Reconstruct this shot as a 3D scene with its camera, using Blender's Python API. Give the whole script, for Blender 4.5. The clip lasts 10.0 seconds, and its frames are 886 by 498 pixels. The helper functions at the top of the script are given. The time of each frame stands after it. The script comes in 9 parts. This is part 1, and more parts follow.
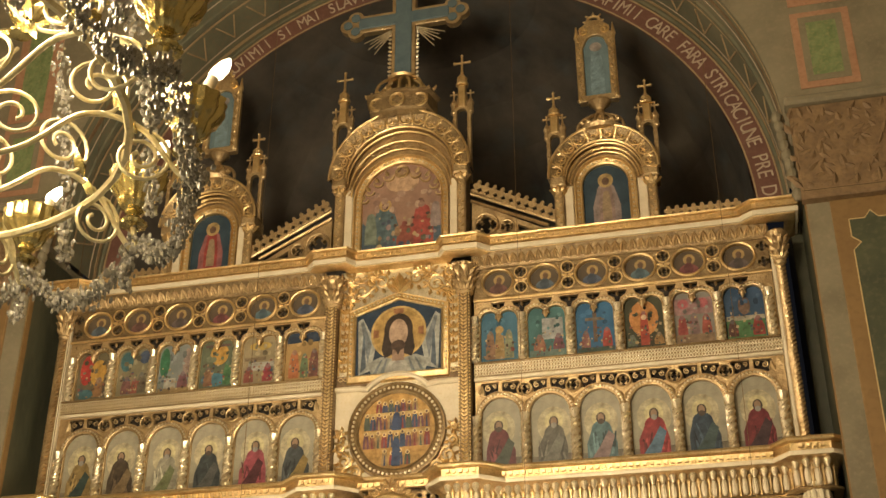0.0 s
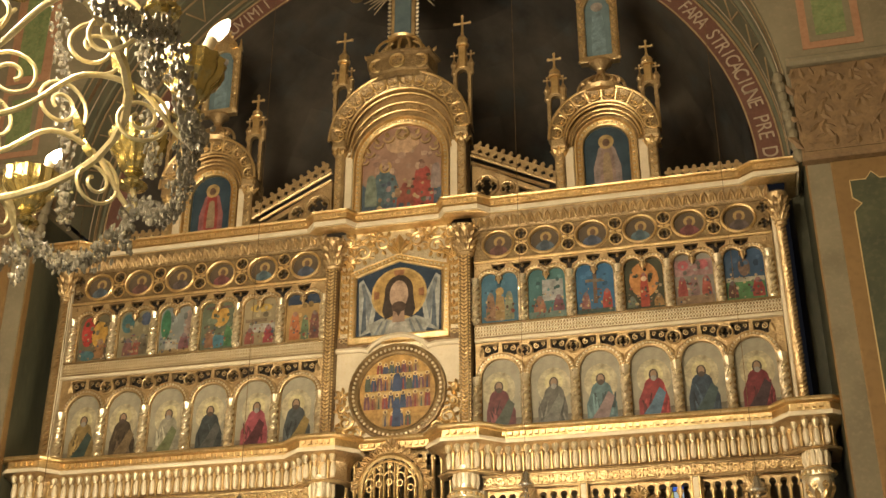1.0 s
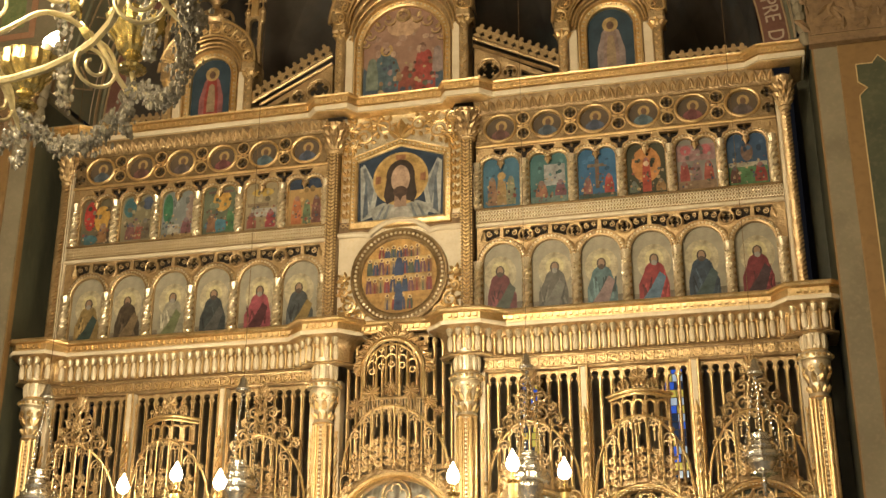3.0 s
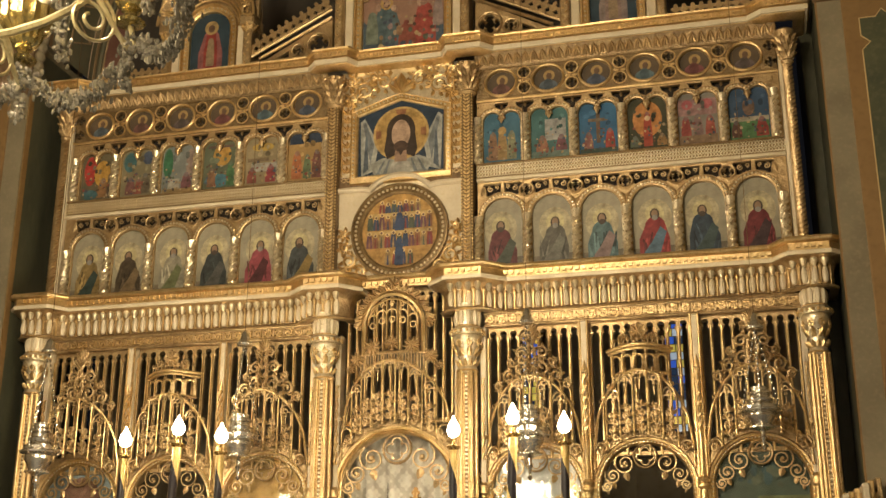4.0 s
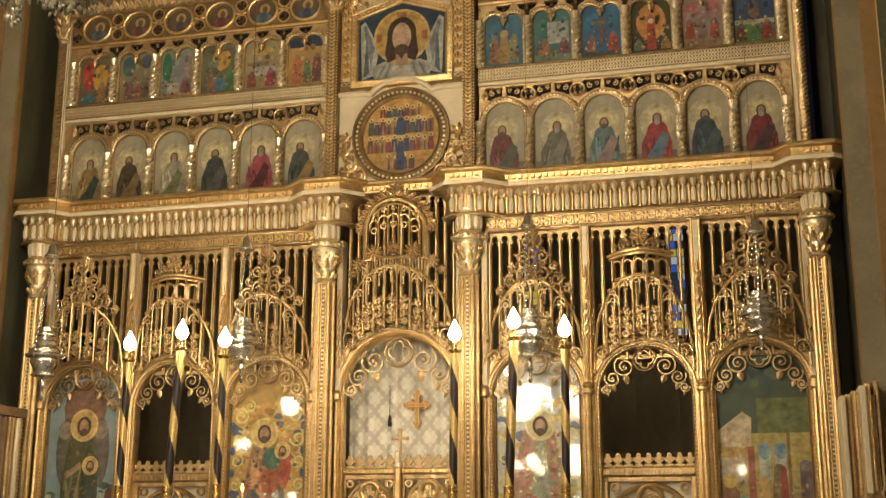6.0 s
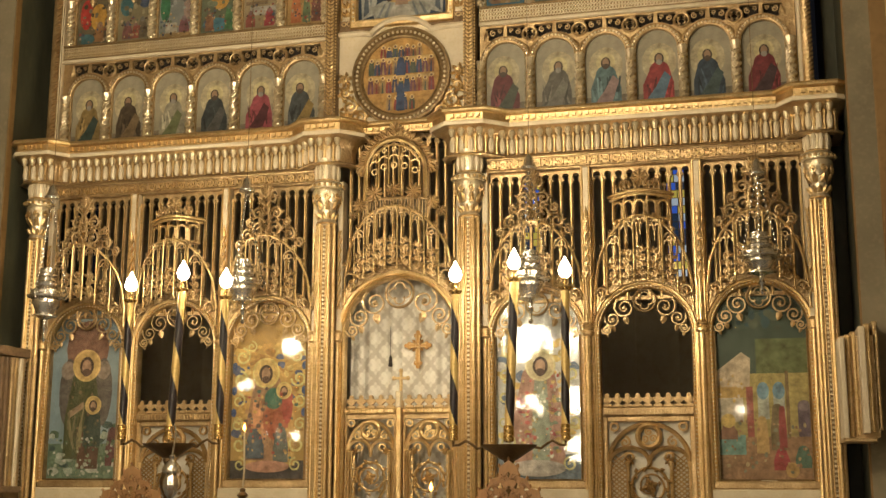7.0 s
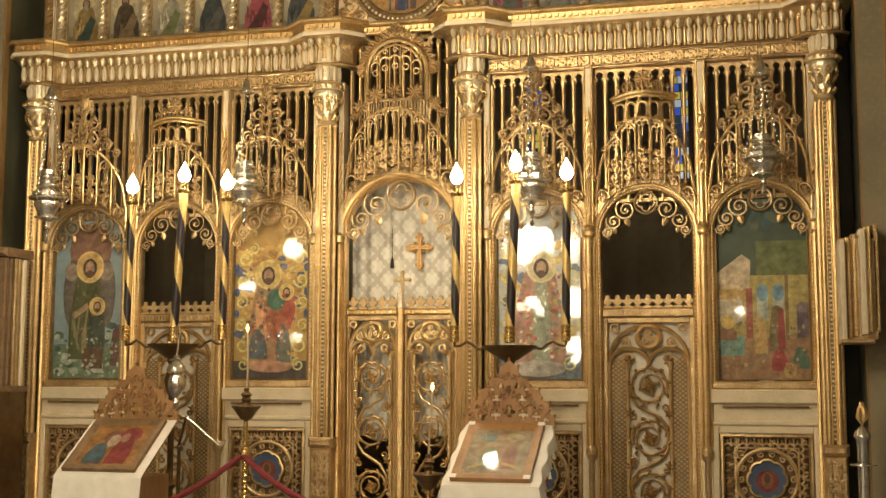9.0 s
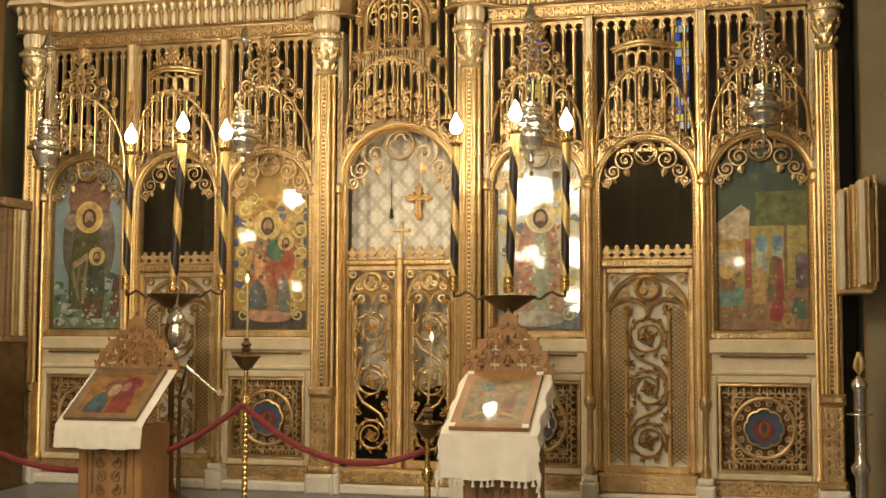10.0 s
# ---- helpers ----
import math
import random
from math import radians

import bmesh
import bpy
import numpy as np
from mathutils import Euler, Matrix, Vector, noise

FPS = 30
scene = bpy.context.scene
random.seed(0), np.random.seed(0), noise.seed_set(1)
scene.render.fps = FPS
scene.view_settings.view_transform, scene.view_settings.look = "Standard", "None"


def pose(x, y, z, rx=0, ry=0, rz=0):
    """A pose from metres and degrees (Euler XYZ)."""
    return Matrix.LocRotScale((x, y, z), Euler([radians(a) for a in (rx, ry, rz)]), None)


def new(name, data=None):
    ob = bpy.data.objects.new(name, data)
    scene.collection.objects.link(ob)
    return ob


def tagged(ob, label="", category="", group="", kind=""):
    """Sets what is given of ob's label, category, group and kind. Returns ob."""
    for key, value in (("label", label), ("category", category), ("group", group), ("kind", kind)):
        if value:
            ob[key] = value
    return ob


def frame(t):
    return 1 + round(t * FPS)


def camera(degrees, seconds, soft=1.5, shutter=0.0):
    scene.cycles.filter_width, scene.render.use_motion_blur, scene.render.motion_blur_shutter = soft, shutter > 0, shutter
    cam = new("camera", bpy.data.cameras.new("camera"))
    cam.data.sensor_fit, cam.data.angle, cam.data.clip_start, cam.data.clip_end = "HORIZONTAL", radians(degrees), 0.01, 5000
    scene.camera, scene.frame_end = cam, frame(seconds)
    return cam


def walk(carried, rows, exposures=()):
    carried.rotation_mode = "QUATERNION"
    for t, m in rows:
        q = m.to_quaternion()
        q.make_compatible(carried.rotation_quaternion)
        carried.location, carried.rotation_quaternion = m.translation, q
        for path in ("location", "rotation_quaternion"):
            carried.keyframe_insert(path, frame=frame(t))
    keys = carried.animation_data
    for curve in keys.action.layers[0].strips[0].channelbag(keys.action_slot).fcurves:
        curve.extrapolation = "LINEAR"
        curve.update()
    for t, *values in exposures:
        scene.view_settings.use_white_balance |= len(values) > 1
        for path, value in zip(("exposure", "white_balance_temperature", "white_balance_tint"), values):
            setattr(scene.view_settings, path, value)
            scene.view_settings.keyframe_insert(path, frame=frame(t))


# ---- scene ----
EYE = (3.362, -11.5, 1.6)
cam = camera(40.23, 10.0)
PATH = [
    (0.0, pose(*EYE, 117.552, -0.008, 14.020)),
    (0.5, pose(*EYE, 116.813, 0.029, 14.049)),
    (1.0, pose(*EYE, 115.736, 0.022, 14.051)),
    (1.5, pose(*EYE, 114.437, 0.000, 14.054)),
    (2.0, pose(*EYE, 112.873, -0.026, 14.075)),
    (2.5, pose(*EYE, 111.494, -0.043, 14.091)),
    (4.0, pose(*EYE, 108.145, -0.080, 14.120)),
    (4.5, pose(*EYE, 107.144, -0.031, 14.149)),
    (5.0, pose(*EYE, 106.066, -0.073, 14.147)),
    (5.5, pose(*EYE, 104.955, -0.075, 14.167)),
    (7.0, pose(*EYE, 100.859, -0.091, 14.210)),
    (7.5, pose(*EYE, 99.631, -0.106, 14.222)),
    (8.0, pose(*EYE, 98.405, -0.129, 14.243)),
    (8.5, pose(*EYE, 97.369, -0.116, 14.257)),
    (9.0, pose(*EYE, 96.225, -0.138, 14.274)),
    (9.5, pose(*EYE, 95.099, -0.142, 14.278)),
    (10.0, pose(*EYE, 93.872, -0.161, 14.237)),
]
walk(cam, PATH, [(0.0, 0.0), (2.5, 0.02), (4.5, -0.42), (5.5, -0.46), (7.0, -0.42), (10.0, -0.34)])

# ---- light: a dark evening interior lit by a chandelier, candle lamps and added overhead lamps ----
world = bpy.data.worlds.new("night")
world.use_nodes = True
world.node_tree.nodes["Background"].inputs[0].default_value = (0.02, 0.02, 0.025, 1)
world.node_tree.nodes["Background"].inputs[1].default_value = 0.3
scene.world = world


def point(name, at, watts, size=0.12, colour=(1.0, 0.82, 0.56)):
    lamp = bpy.data.lights.new(name, "POINT")
    lamp.energy, lamp.shadow_soft_size, lamp.color = watts, size, colour
    ob = new(name, lamp)
    ob.location = at
    return ob


# Unseen bare lamps added as the main light, standing for nave chandeliers.
for at in ((0.3, -7.4, 6.4), (-0.9, -8.6, 6.2), (0.9, -8.9, 6.2)):
    point("chandelier_lamp", at, 590, 0.35)


# ---- materials ----
def nodes(name):
    mat = bpy.data.materials.new(name)
    mat.use_nodes = True
    tree = mat.node_tree
    return mat, tree, tree.nodes["Principled BSDF"]


def link(tree, a, b):
    tree.links.new(a, b)


def noisy(name, c1, c2, scale, metal=0.0, rough=0.5, rough2=None, bump=0.0, bscale=None, c3=None, spec=0.5, coat=0.0, stretch=None, vary=0.0, carve=0.0):
    """A surface of two mixed colours in object space, with worn gloss and fine relief."""
    mat, tree, pr = nodes(name)
    n = tree.nodes
    co = n.new("ShaderNodeTexCoord")
    src = co.outputs["Object"]
    if stretch:
        mp = n.new("ShaderNodeMapping")
        mp.inputs["Scale"].default_value = stretch
        link(tree, src, mp.inputs["Vector"])
        src = mp.outputs["Vector"]
    a = n.new("ShaderNodeTexNoise")
    a.inputs["Scale"].default_value, a.inputs["Detail"].default_value, a.inputs["Roughness"].default_value = scale, 6, 0.62
    link(tree, src, a.inputs["Vector"])
    b = n.new("ShaderNodeTexNoise")
    b.inputs["Scale"].default_value, b.inputs["Detail"].default_value = bscale or scale * 9, 4
    link(tree, src, b.inputs["Vector"])
    ramp = n.new("ShaderNodeValToRGB")
    ramp.color_ramp.elements[0].position, ramp.color_ramp.elements[1].position = 0.32, 0.68
    ramp.color_ramp.elements[0].color, ramp.color_ramp.elements[1].color = (*c1, 1), (*c2, 1)
    link(tree, a.outputs["Fac"], ramp.inputs["Fac"])
    mix = n.new("ShaderNodeMix")
    mix.data_type = "RGBA"
    mix.inputs[7].default_value = (*(c3 or [x * 0.72 for x in c1]), 1)
    r2 = n.new("ShaderNodeValToRGB")
    r2.color_ramp.elements[0].position, r2.color_ramp.elements[1].position = 0.5, 0.75
    r2.color_ramp.elements[1].color = (0.55, 0.55, 0.55, 1)
    link(tree, b.outputs["Fac"], r2.inputs["Fac"])
    link(tree, r2.outputs["Color"], mix.inputs[0])
    link(tree, ramp.outputs["Color"], mix.inputs[6])
    out = mix.outputs[2]
    if vary:
        info = n.new("ShaderNodeObjectInfo")
        hsv = n.new("ShaderNodeHueSaturation")
        mr = n.new("ShaderNodeMapRange")
        mr.inputs[3].default_value, mr.inputs[4].default_value = 1 - vary, 1 + vary
        link(tree, info.outputs["Random"], mr.inputs[0])
        link(tree, mr.outputs[0], hsv.inputs["Value"])
        link(tree, out, hsv.inputs["Color"])
        out = hsv.outputs["Color"]
    link(tree, out, pr.inputs["Base Color"])
    pr.inputs["Metallic"].default_value = metal
    pr.inputs["Specular IOR Level"].default_value = spec
    pr.inputs["Coat Weight"].default_value = coat
    mr = n.new("ShaderNodeMapRange")
    mr.inputs[3].default_value, mr.inputs[4].default_value = rough, rough if rough2 is None else rough2
    link(tree, b.outputs["Fac"], mr.inputs[0])
    link(tree, mr.outputs[0], pr.inputs["Roughness"])
    if bump:
        bp = n.new("ShaderNodeBump")
        bp.inputs["Strength"].default_value, bp.inputs["Distance"].default_value = bump, 0.01
        link(tree, b.outputs["Fac"], bp.inputs["Height"])
        link(tree, bp.outputs["Normal"], pr.inputs["Normal"])
        if carve:
            # small chiselled ornament, about three centimetres across
            vo = n.new("ShaderNodeTexVoronoi")
            vo.inputs["Scale"].default_value = 34
            vo.feature = "SMOOTH_F1"
            link(tree, src, vo.inputs["Vector"])
            b2 = n.new("ShaderNodeBump")
            b2.inputs["Strength"].default_value, b2.inputs["Distance"].default_value = carve, 0.02
            b2.invert = True
            link(tree, vo.outputs["Distance"], b2.inputs["Height"])
            link(tree, bp.outputs["Normal"], b2.inputs["Normal"])
            link(tree, b2.outputs["Normal"], pr.inputs["Normal"])
    return mat


GOLD = noisy("gold_leaf", (0.58, 0.4, 0.175), (0.82, 0.62, 0.33), 7, 0.9, 0.27, 0.46, 0.42, 75, (0.28, 0.17, 0.065), vary=0.08)
# Patinated gold; on recessed backings its dark also stands for shade.
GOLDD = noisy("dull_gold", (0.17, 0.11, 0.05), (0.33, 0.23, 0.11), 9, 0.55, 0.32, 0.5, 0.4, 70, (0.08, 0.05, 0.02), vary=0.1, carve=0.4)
GOLDW = noisy("worn_gold_wood", (0.38, 0.26, 0.125), (0.64, 0.475, 0.26), 6, 0.78, 0.29, 0.48, 0.45, 65, (0.2, 0.125, 0.055), vary=0.08, carve=0.3)
CREAM = noisy("cream_paint", (0.54, 0.45, 0.3), (0.66, 0.57, 0.41), 5, 0.0, 0.38, 0.5, 0.15, 50, (0.52, 0.4, 0.22), vary=0.05)
PALEG = noisy("pale_gilding", (0.66, 0.56, 0.37), (0.86, 0.77, 0.58), 14, 0.82, 0.2, 0.42, 0.4, 70, (0.36, 0.26, 0.12))
# Near-black: the shade behind pierced openings as a colour; also the tassel's own dark.
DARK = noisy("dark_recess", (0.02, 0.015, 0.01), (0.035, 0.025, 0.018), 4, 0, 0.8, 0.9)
MARBLE = noisy("white_marble", (0.62, 0.58, 0.5), (0.75, 0.72, 0.64), 3, 0, 0.3, 0.5, 0.1, 30, (0.5, 0.46, 0.4))
GREENM = noisy("green_painted_marble", (0.035, 0.04, 0.02), (0.07, 0.075, 0.035), 2.2, 0, 0.55, 0.7, 0.2, 16, (0.12, 0.11, 0.06))
STONE = noisy("beige_stone_paint", (0.15, 0.125, 0.075), (0.22, 0.185, 0.115), 2.0, 0, 0.7, 0.85, 0.3, 25, (0.26, 0.2, 0.13))
BROWNP = noisy("brown_ornament_paint", (0.14, 0.085, 0.04), (0.24, 0.15, 0.07), 6, 0.1, 0.6, 0.75, 0.5, 30, (0.07, 0.05, 0.025))
VAULTG = noisy("grey_green_vault_paint", (0.11, 0.11, 0.07), (0.18, 0.165, 0.1), 1.6, 0, 0.75, 0.9, 0.2, 14, (0.2, 0.14, 0.08))
MAROON = noisy("maroon_band_paint", (0.12, 0.05, 0.035), (0.17, 0.075, 0.05), 3, 0, 0.7, 0.85, 0.2, 20, (0.2, 0.11, 0.07))
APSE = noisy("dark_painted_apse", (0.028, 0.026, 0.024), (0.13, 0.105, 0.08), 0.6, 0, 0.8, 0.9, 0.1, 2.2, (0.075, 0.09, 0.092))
FLOORM = noisy("grey_floor", (0.16, 0.17, 0.19), (0.24, 0.25, 0.27), 2, 0, 0.3, 0.45, 0.1, 20, (0.12, 0.12, 0.13))
REVEAL = noisy("dark_marbled_reveal_paint", (0.03, 0.034, 0.022), (0.085, 0.082, 0.05), 1.6, 0, 0.4, 0.6, 0.15, 11, (0.11, 0.1, 0.06), stretch=(1, 1, 0.4))
OCHREL = noisy("pale_ochre_line_paint", (0.42, 0.3, 0.13), (0.52, 0.38, 0.18), 6, 0, 0.65, 0.8, 0.1, 30)
OCHRE = noisy("ochre_brown_paint", (0.17, 0.095, 0.03), (0.23, 0.135, 0.045), 1.5, 0, 0.6, 0.75, 0.1, 18, (0.14, 0.08, 0.028))
PLASTER = noisy("nave_plaster", (0.24, 0.2, 0.14), (0.34, 0.29, 0.2), 0.8, 0, 0.8, 0.9, 0.2, 9, (0.22, 0.17, 0.1))


# ---- mesh building ----
class M:
    """Collects vertices and faces of one mesh; faces carry a material slot."""

    def __init__(s):
        s.v, s.f, s.mi = [], [], []

    def add(s, vs, fs, mi=0):
        o = len(s.v)
        s.v += [tuple(p) for p in vs]
        s.f += [tuple(i + o for i in f) for f in fs]
        s.mi += [mi] * len(fs)
        return s

    def box(s, x0, x1, y0, y1, z0, z1, mi=0, b=0.0):
        """A block whose front (low y) edges are chamfered by b."""
        q = lambda y, k: [(x0 + k, y, z0 + k), (x1 - k, y, z0 + k), (x1 - k, y, z1 - k), (x0 + k, y, z1 - k)]
        rings = [q(y1, 0), q(y0 + b, 0), q(y0, b)] if b else [q(y1, 0), q(y0, 0)]
        vs = [p for r in rings for p in r]
        fs = [(3, 2, 1, 0)]
        for k in range(len(rings) - 1):
            fs += [(4 * k + j, 4 * k + (j + 1) % 4, 4 * k + 4 + (j + 1) % 4, 4 * k + 4 + j) for j in range(4)]
        n = 4 * (len(rings) - 1)
        fs.append((n, n + 1, n + 2, n + 3))
        return s.add(vs, fs, mi)

    def lathe(s, cx, cy, prof, seg=12, mi=0, lobes=0, amp=0.0, a0=0.0):
        vs, fs = [], []
        for r, z in prof:
            for k in range(seg):
                a = 2 * math.pi * (k + a0) / seg
                rr = r * (1 + amp * math.cos(lobes * a)) if lobes else r
                vs.append((cx + rr * math.cos(a), cy + rr * math.sin(a), z))
        for i in range(len(prof) - 1):
            fs += [(i * seg + k, i * seg + (k + 1) % seg, (i + 1) * seg + (k + 1) % seg, (i + 1) * seg + k) for k in range(seg)]
        fs.append(tuple(range(seg))[::-1])
        fs.append(tuple(range((len(prof) - 1) * seg, len(prof) * seg)))
        return s.add(vs, fs, mi)

    def tube(s, pts, r, seg=5, mi=0, closed=False, taper=1.0, flat=1.0):
        """A round bar along points; taper: the end's radius as a share; flat: depth as a share of width."""
        P = [Vector(p) for p in pts]
        n = len(P)
        vs, fs = [], []
        for i, p in enumerate(P):
            t = (P[(i + 1) % n] - P[i - 1]) if closed else P[min(i + 1, n - 1)] - P[max(i - 1, 0)]
            t.normalize()
            ref = Vector((0, 1, 0)) if abs(t.y) < 0.9 else Vector((1, 0, 0))
            a = t.cross(ref).normalized()
            c = a.cross(t)
            rr = r * (1 + (taper - 1) * i / max(n - 1, 1))
            for k in range(seg):
                w = 2 * math.pi * (k + 0.5) / seg
                vs.append(p + a * (rr * math.cos(w)) + c * (rr * flat * math.sin(w)))
        m = n if closed else n - 1
        for i in range(m):
            j = (i + 1) % n
            fs += [(i * seg + k, i * seg + (k + 1) % seg, j * seg + (k + 1) % seg, j * seg + k) for k in range(seg)]
        if not closed:
            fs.append(tuple(range(seg))[::-1])
            fs.append(tuple(range((n - 1) * seg, n * seg)))
        return s.add(vs, fs, mi)

    def sweep(s, path, prof, mi=0, closed=False, plan=False):
        """Sweeps prof (outward, across) along a path: in the upright plane (x, z) with depth y across,
        or with plan=True along (x, y) with height z across."""
        n = len(path)
        P = [Vector(p) for p in path]
        vs, fs = [], []
        for i in range(n):
            d0 = (P[i] - P[i - 1]) if (closed or i) else (P[1] - P[0])
            d1 = (P[(i + 1) % n] - P[i]) if (closed or i < n - 1) else d0
            d0, d1 = d0.normalized(), d1.normalized()
            n0, n1 = Vector((-d0.y, d0.x)), Vector((-d1.y, d1.x))
            nn = (n0 + n1)
            nn = nn / max(nn.length_squared / 2, 0.3)
            for u, w in prof:
                q = P[i] + nn * u
                vs.append((q.x, q.y, w) if plan else (q.x, w, q.y))
        k = len(prof)
        for i in range(n if closed else n - 1):
            j = (i + 1) % n
            fs += [(i * k + a, i * k + a + 1, j * k + a + 1, j * k + a) for a in range(k - 1)]
        return s.add(vs, fs, mi)

    def plate(s, poly, y0, y1, mi=0):
        n = len(poly)
        vs = [(x, y0, z) for x, z in poly] + [(x, y1, z) for x, z in poly]
        fs = [tuple(range(n))] + [(i, (i + 1) % n, n + (i + 1) % n, n + i) for i in range(n)]
        return s.add(vs, fs, mi)

    def flat(s, poly, y, mi=0):
        return s.add([(x, y, z) for x, z in poly], [tuple(range(len(poly)))], mi)

    def ball(s, c, r, mi=0, seg=6, rings=4, sx=1, sy=1, sz=1):
        vs, fs = [], []
        for i in range(1, rings):
            a = math.pi * i / rings
            for k in range(seg):
                w = 2 * math.pi * k / seg
                vs.append((c[0] + r * sx * math.sin(a) * math.cos(w), c[1] + r * sy * math.sin(a) * math.sin(w), c[2] + r * sz * math.cos(a)))
        t, b = len(vs), len(vs) + 1
        vs += [(c[0], c[1], c[2] + r * sz), (c[0], c[1], c[2] - r * sz)]
        for i in range(rings - 2):
            fs += [(i * seg + k, (i + 1) * seg + k, (i + 1) * seg + (k + 1) % seg, i * seg + (k + 1) % seg) for k in range(seg)]
        fs += [(t, k, (k + 1) % seg) for k in range(seg)]
        o = (rings - 2) * seg
        fs += [(b, o + (k + 1) % seg, o + k) for k in range(seg)]
        return s.add(vs, fs, mi)

    def leaf(s, x, z, ang, length, width, y, lift=0.02, mi=0):
        """A carved leaf with a raised rib, growing from (x, z) at ang degrees."""
        c, d = math.cos(radians(ang)), math.sin(radians(ang))
        g = lambda u, w, h: (x + c * u - d * w, y - h, z + d * u + c * w)
        vs = [g(0, 0, 0), g(length * 0.35, width / 2, 0), g(length * 0.72, width * 0.36, 0), g(length, 0, lift * 0.6),
              g(length * 0.72, -width * 0.36, 0), g(length * 0.35, -width / 2, 0), g(length * 0.42, 0, lift), g(length * 0.75, 0, lift)]
        return s.add(vs, [(0, 6, 1), (1, 6, 7, 2), (2, 7, 3), (0, 5, 6), (5, 4, 7, 6), (4, 3, 7)], mi)

    def fill(s, polys, y0, depth, mi=0, bevel=0.0, bend=None):
        """A plate with real holes: the first outline is the rim, outlines inside it are openings."""
        cu = bpy.data.curves.new("outline", "CURVE")
        cu.dimensions, cu.fill_mode = "2D", "BOTH"
        cu.extrude, cu.bevel_depth, cu.bevel_resolution = max(depth / 2 - bevel, 0.001), bevel, 0
        cu.offset = -bevel
        for poly in polys:
            sp = cu.splines.new("POLY")
            sp.points.add(len(poly) - 1)
            for q, (x, z) in zip(sp.points, poly):
                q.co = (x, z, 0, 1)
            sp.use_cyclic_u = True
        ob = bpy.data.objects.new("outline", cu)
        me = bpy.data.meshes.new_from_object(ob)
        vs = [(v.co.x, y0 + depth / 2 - v.co.z, v.co.y) for v in me.vertices]
        if bend:
            vs = [bend(*p) for p in vs]
        s.add(vs, [tuple(f.vertices) for f in me.polygons], mi)
        bpy.data.objects.remove(ob)
        bpy.data.curves.remove(cu)
        bpy.data.meshes.remove(me)
        return s

    def move(s, fn):
        s.v = [fn(*p) for p in s.v]
        return s


def arc(cx, cz, r, a0, a1, n, rz=None):
    return [(cx + r * math.cos(radians(a0 + (a1 - a0) * i / n)), cz + (rz or r) * math.sin(radians(a0 + (a1 - a0) * i / n))) for i in range(n + 1)]


def circle(cx, cz, r, n=20, rz=None):
    return arc(cx, cz, r, 0, 360, n, rz)[:-1]


def foils(cx, cz, r, lobes=4, n=6, turn=0.0):
    """A trefoil or quatrefoil outline."""
    out = []
    for k in range(lobes):
        a = turn + 360 / lobes * k
        px, pz = cx + 0.52 * r * math.cos(radians(a)), cz + 0.52 * r * math.sin(radians(a))
        out += arc(px, pz, 0.48 * r, a - 115, a + 115, n)
    return out


def scallop(cx, cz, r, lobes=8, n=64):
    """A softly lobed round outline."""
    out = []
    for k in range(n):
        a = 2 * math.pi * k / n
        rr = r * (0.92 + 0.08 * math.sqrt(abs(math.cos(lobes / 2 * a))))
        out.append((cx + rr * math.cos(a), cz + rr * math.sin(a)))
    return out


def spiral(cx, cz, r, turns, start=0.0, sign=1, y=0.0, r1=0.18, n=None):
    """A scroll that winds inwards from radius r."""
    n = n or int(11 * turns) + 3
    return [(cx + r * (1 - (1 - r1) * i / n) * math.cos(radians(start + sign * 360 * turns * i / n)), y,
             cz + r * (1 - (1 - r1) * i / n) * math.sin(radians(start + sign * 360 * turns * i / n))) for i in range(n + 1)]


def at_y(pts, y):
    return [(x, y, z) for x, z in pts]


def where(ob):
    p = Vector()
    while ob:
        p += ob.location
        ob = ob.parent
    return p


def mesh_of(name, m, mats, angle=38, shift=(0, 0, 0)):
    me = bpy.data.meshes.new(name)
    me.from_pydata([(x - shift[0], y - shift[1], z - shift[2]) for x, y, z in m.v], [], m.f)
    for mat in mats if isinstance(mats, (list, tuple)) else [mats]:
        me.materials.append(mat)
    me.polygons.foreach_set("material_index", m.mi)
    bm = bmesh.new()
    bm.from_mesh(me)
    bmesh.ops.recalc_face_normals(bm, faces=bm.faces)
    bm.to_mesh(me)
    bm.free()
    me.polygons.foreach_set("use_smooth", [True] * len(me.polygons))
    me.set_sharp_from_angle(angle=radians(angle))
    return me


FINE = {"drum_balustrade", "beading", "beading", "interlace", "leaf_scrollwork", "cage_tracery", "capital_leafage", "crocketing", "fringe", "leafage", "coffering", "diaper", "bead_ring", "side_leaves",
        "bracket_scrollwork", "bell", "leaf_ornament", "arch_lace", "soffit_chevrons", "lattice", "chains", "carved_leaves", "capital_leaves", "corner_leaves", "drum_balustrade", "post_carving", "scalloped_edge", "leaf_crown"}


def part(name, m, mats, parent=None, label="", angle=38):
    """Links a mesh as one object, its origin at its own base, under parent if given."""
    xs, ys, zs = zip(*m.v)
    base = Vector(((min(xs) + max(xs)) / 2, (min(ys) + max(ys)) / 2, min(zs)))
    ob = new(name, mesh_of(name, m, mats, angle, base))
    ob.location = base - where(parent)
    ob.parent = parent
    if name in FINE:
        ob["kind"] = "stuff"
    return tagged(ob, label)


def piece(name, me, at, parent=None, label=""):
    ob = new(name, me)
    ob.location = Vector(at) - where(parent)
    ob.parent = parent
    return tagged(ob, label)


def thing(name, at, label, category, group="", kind=""):
    ob = new(name)
    ob.location = at
    ob.empty_display_size = 0.1
    return tagged(ob, label, category, group, kind)


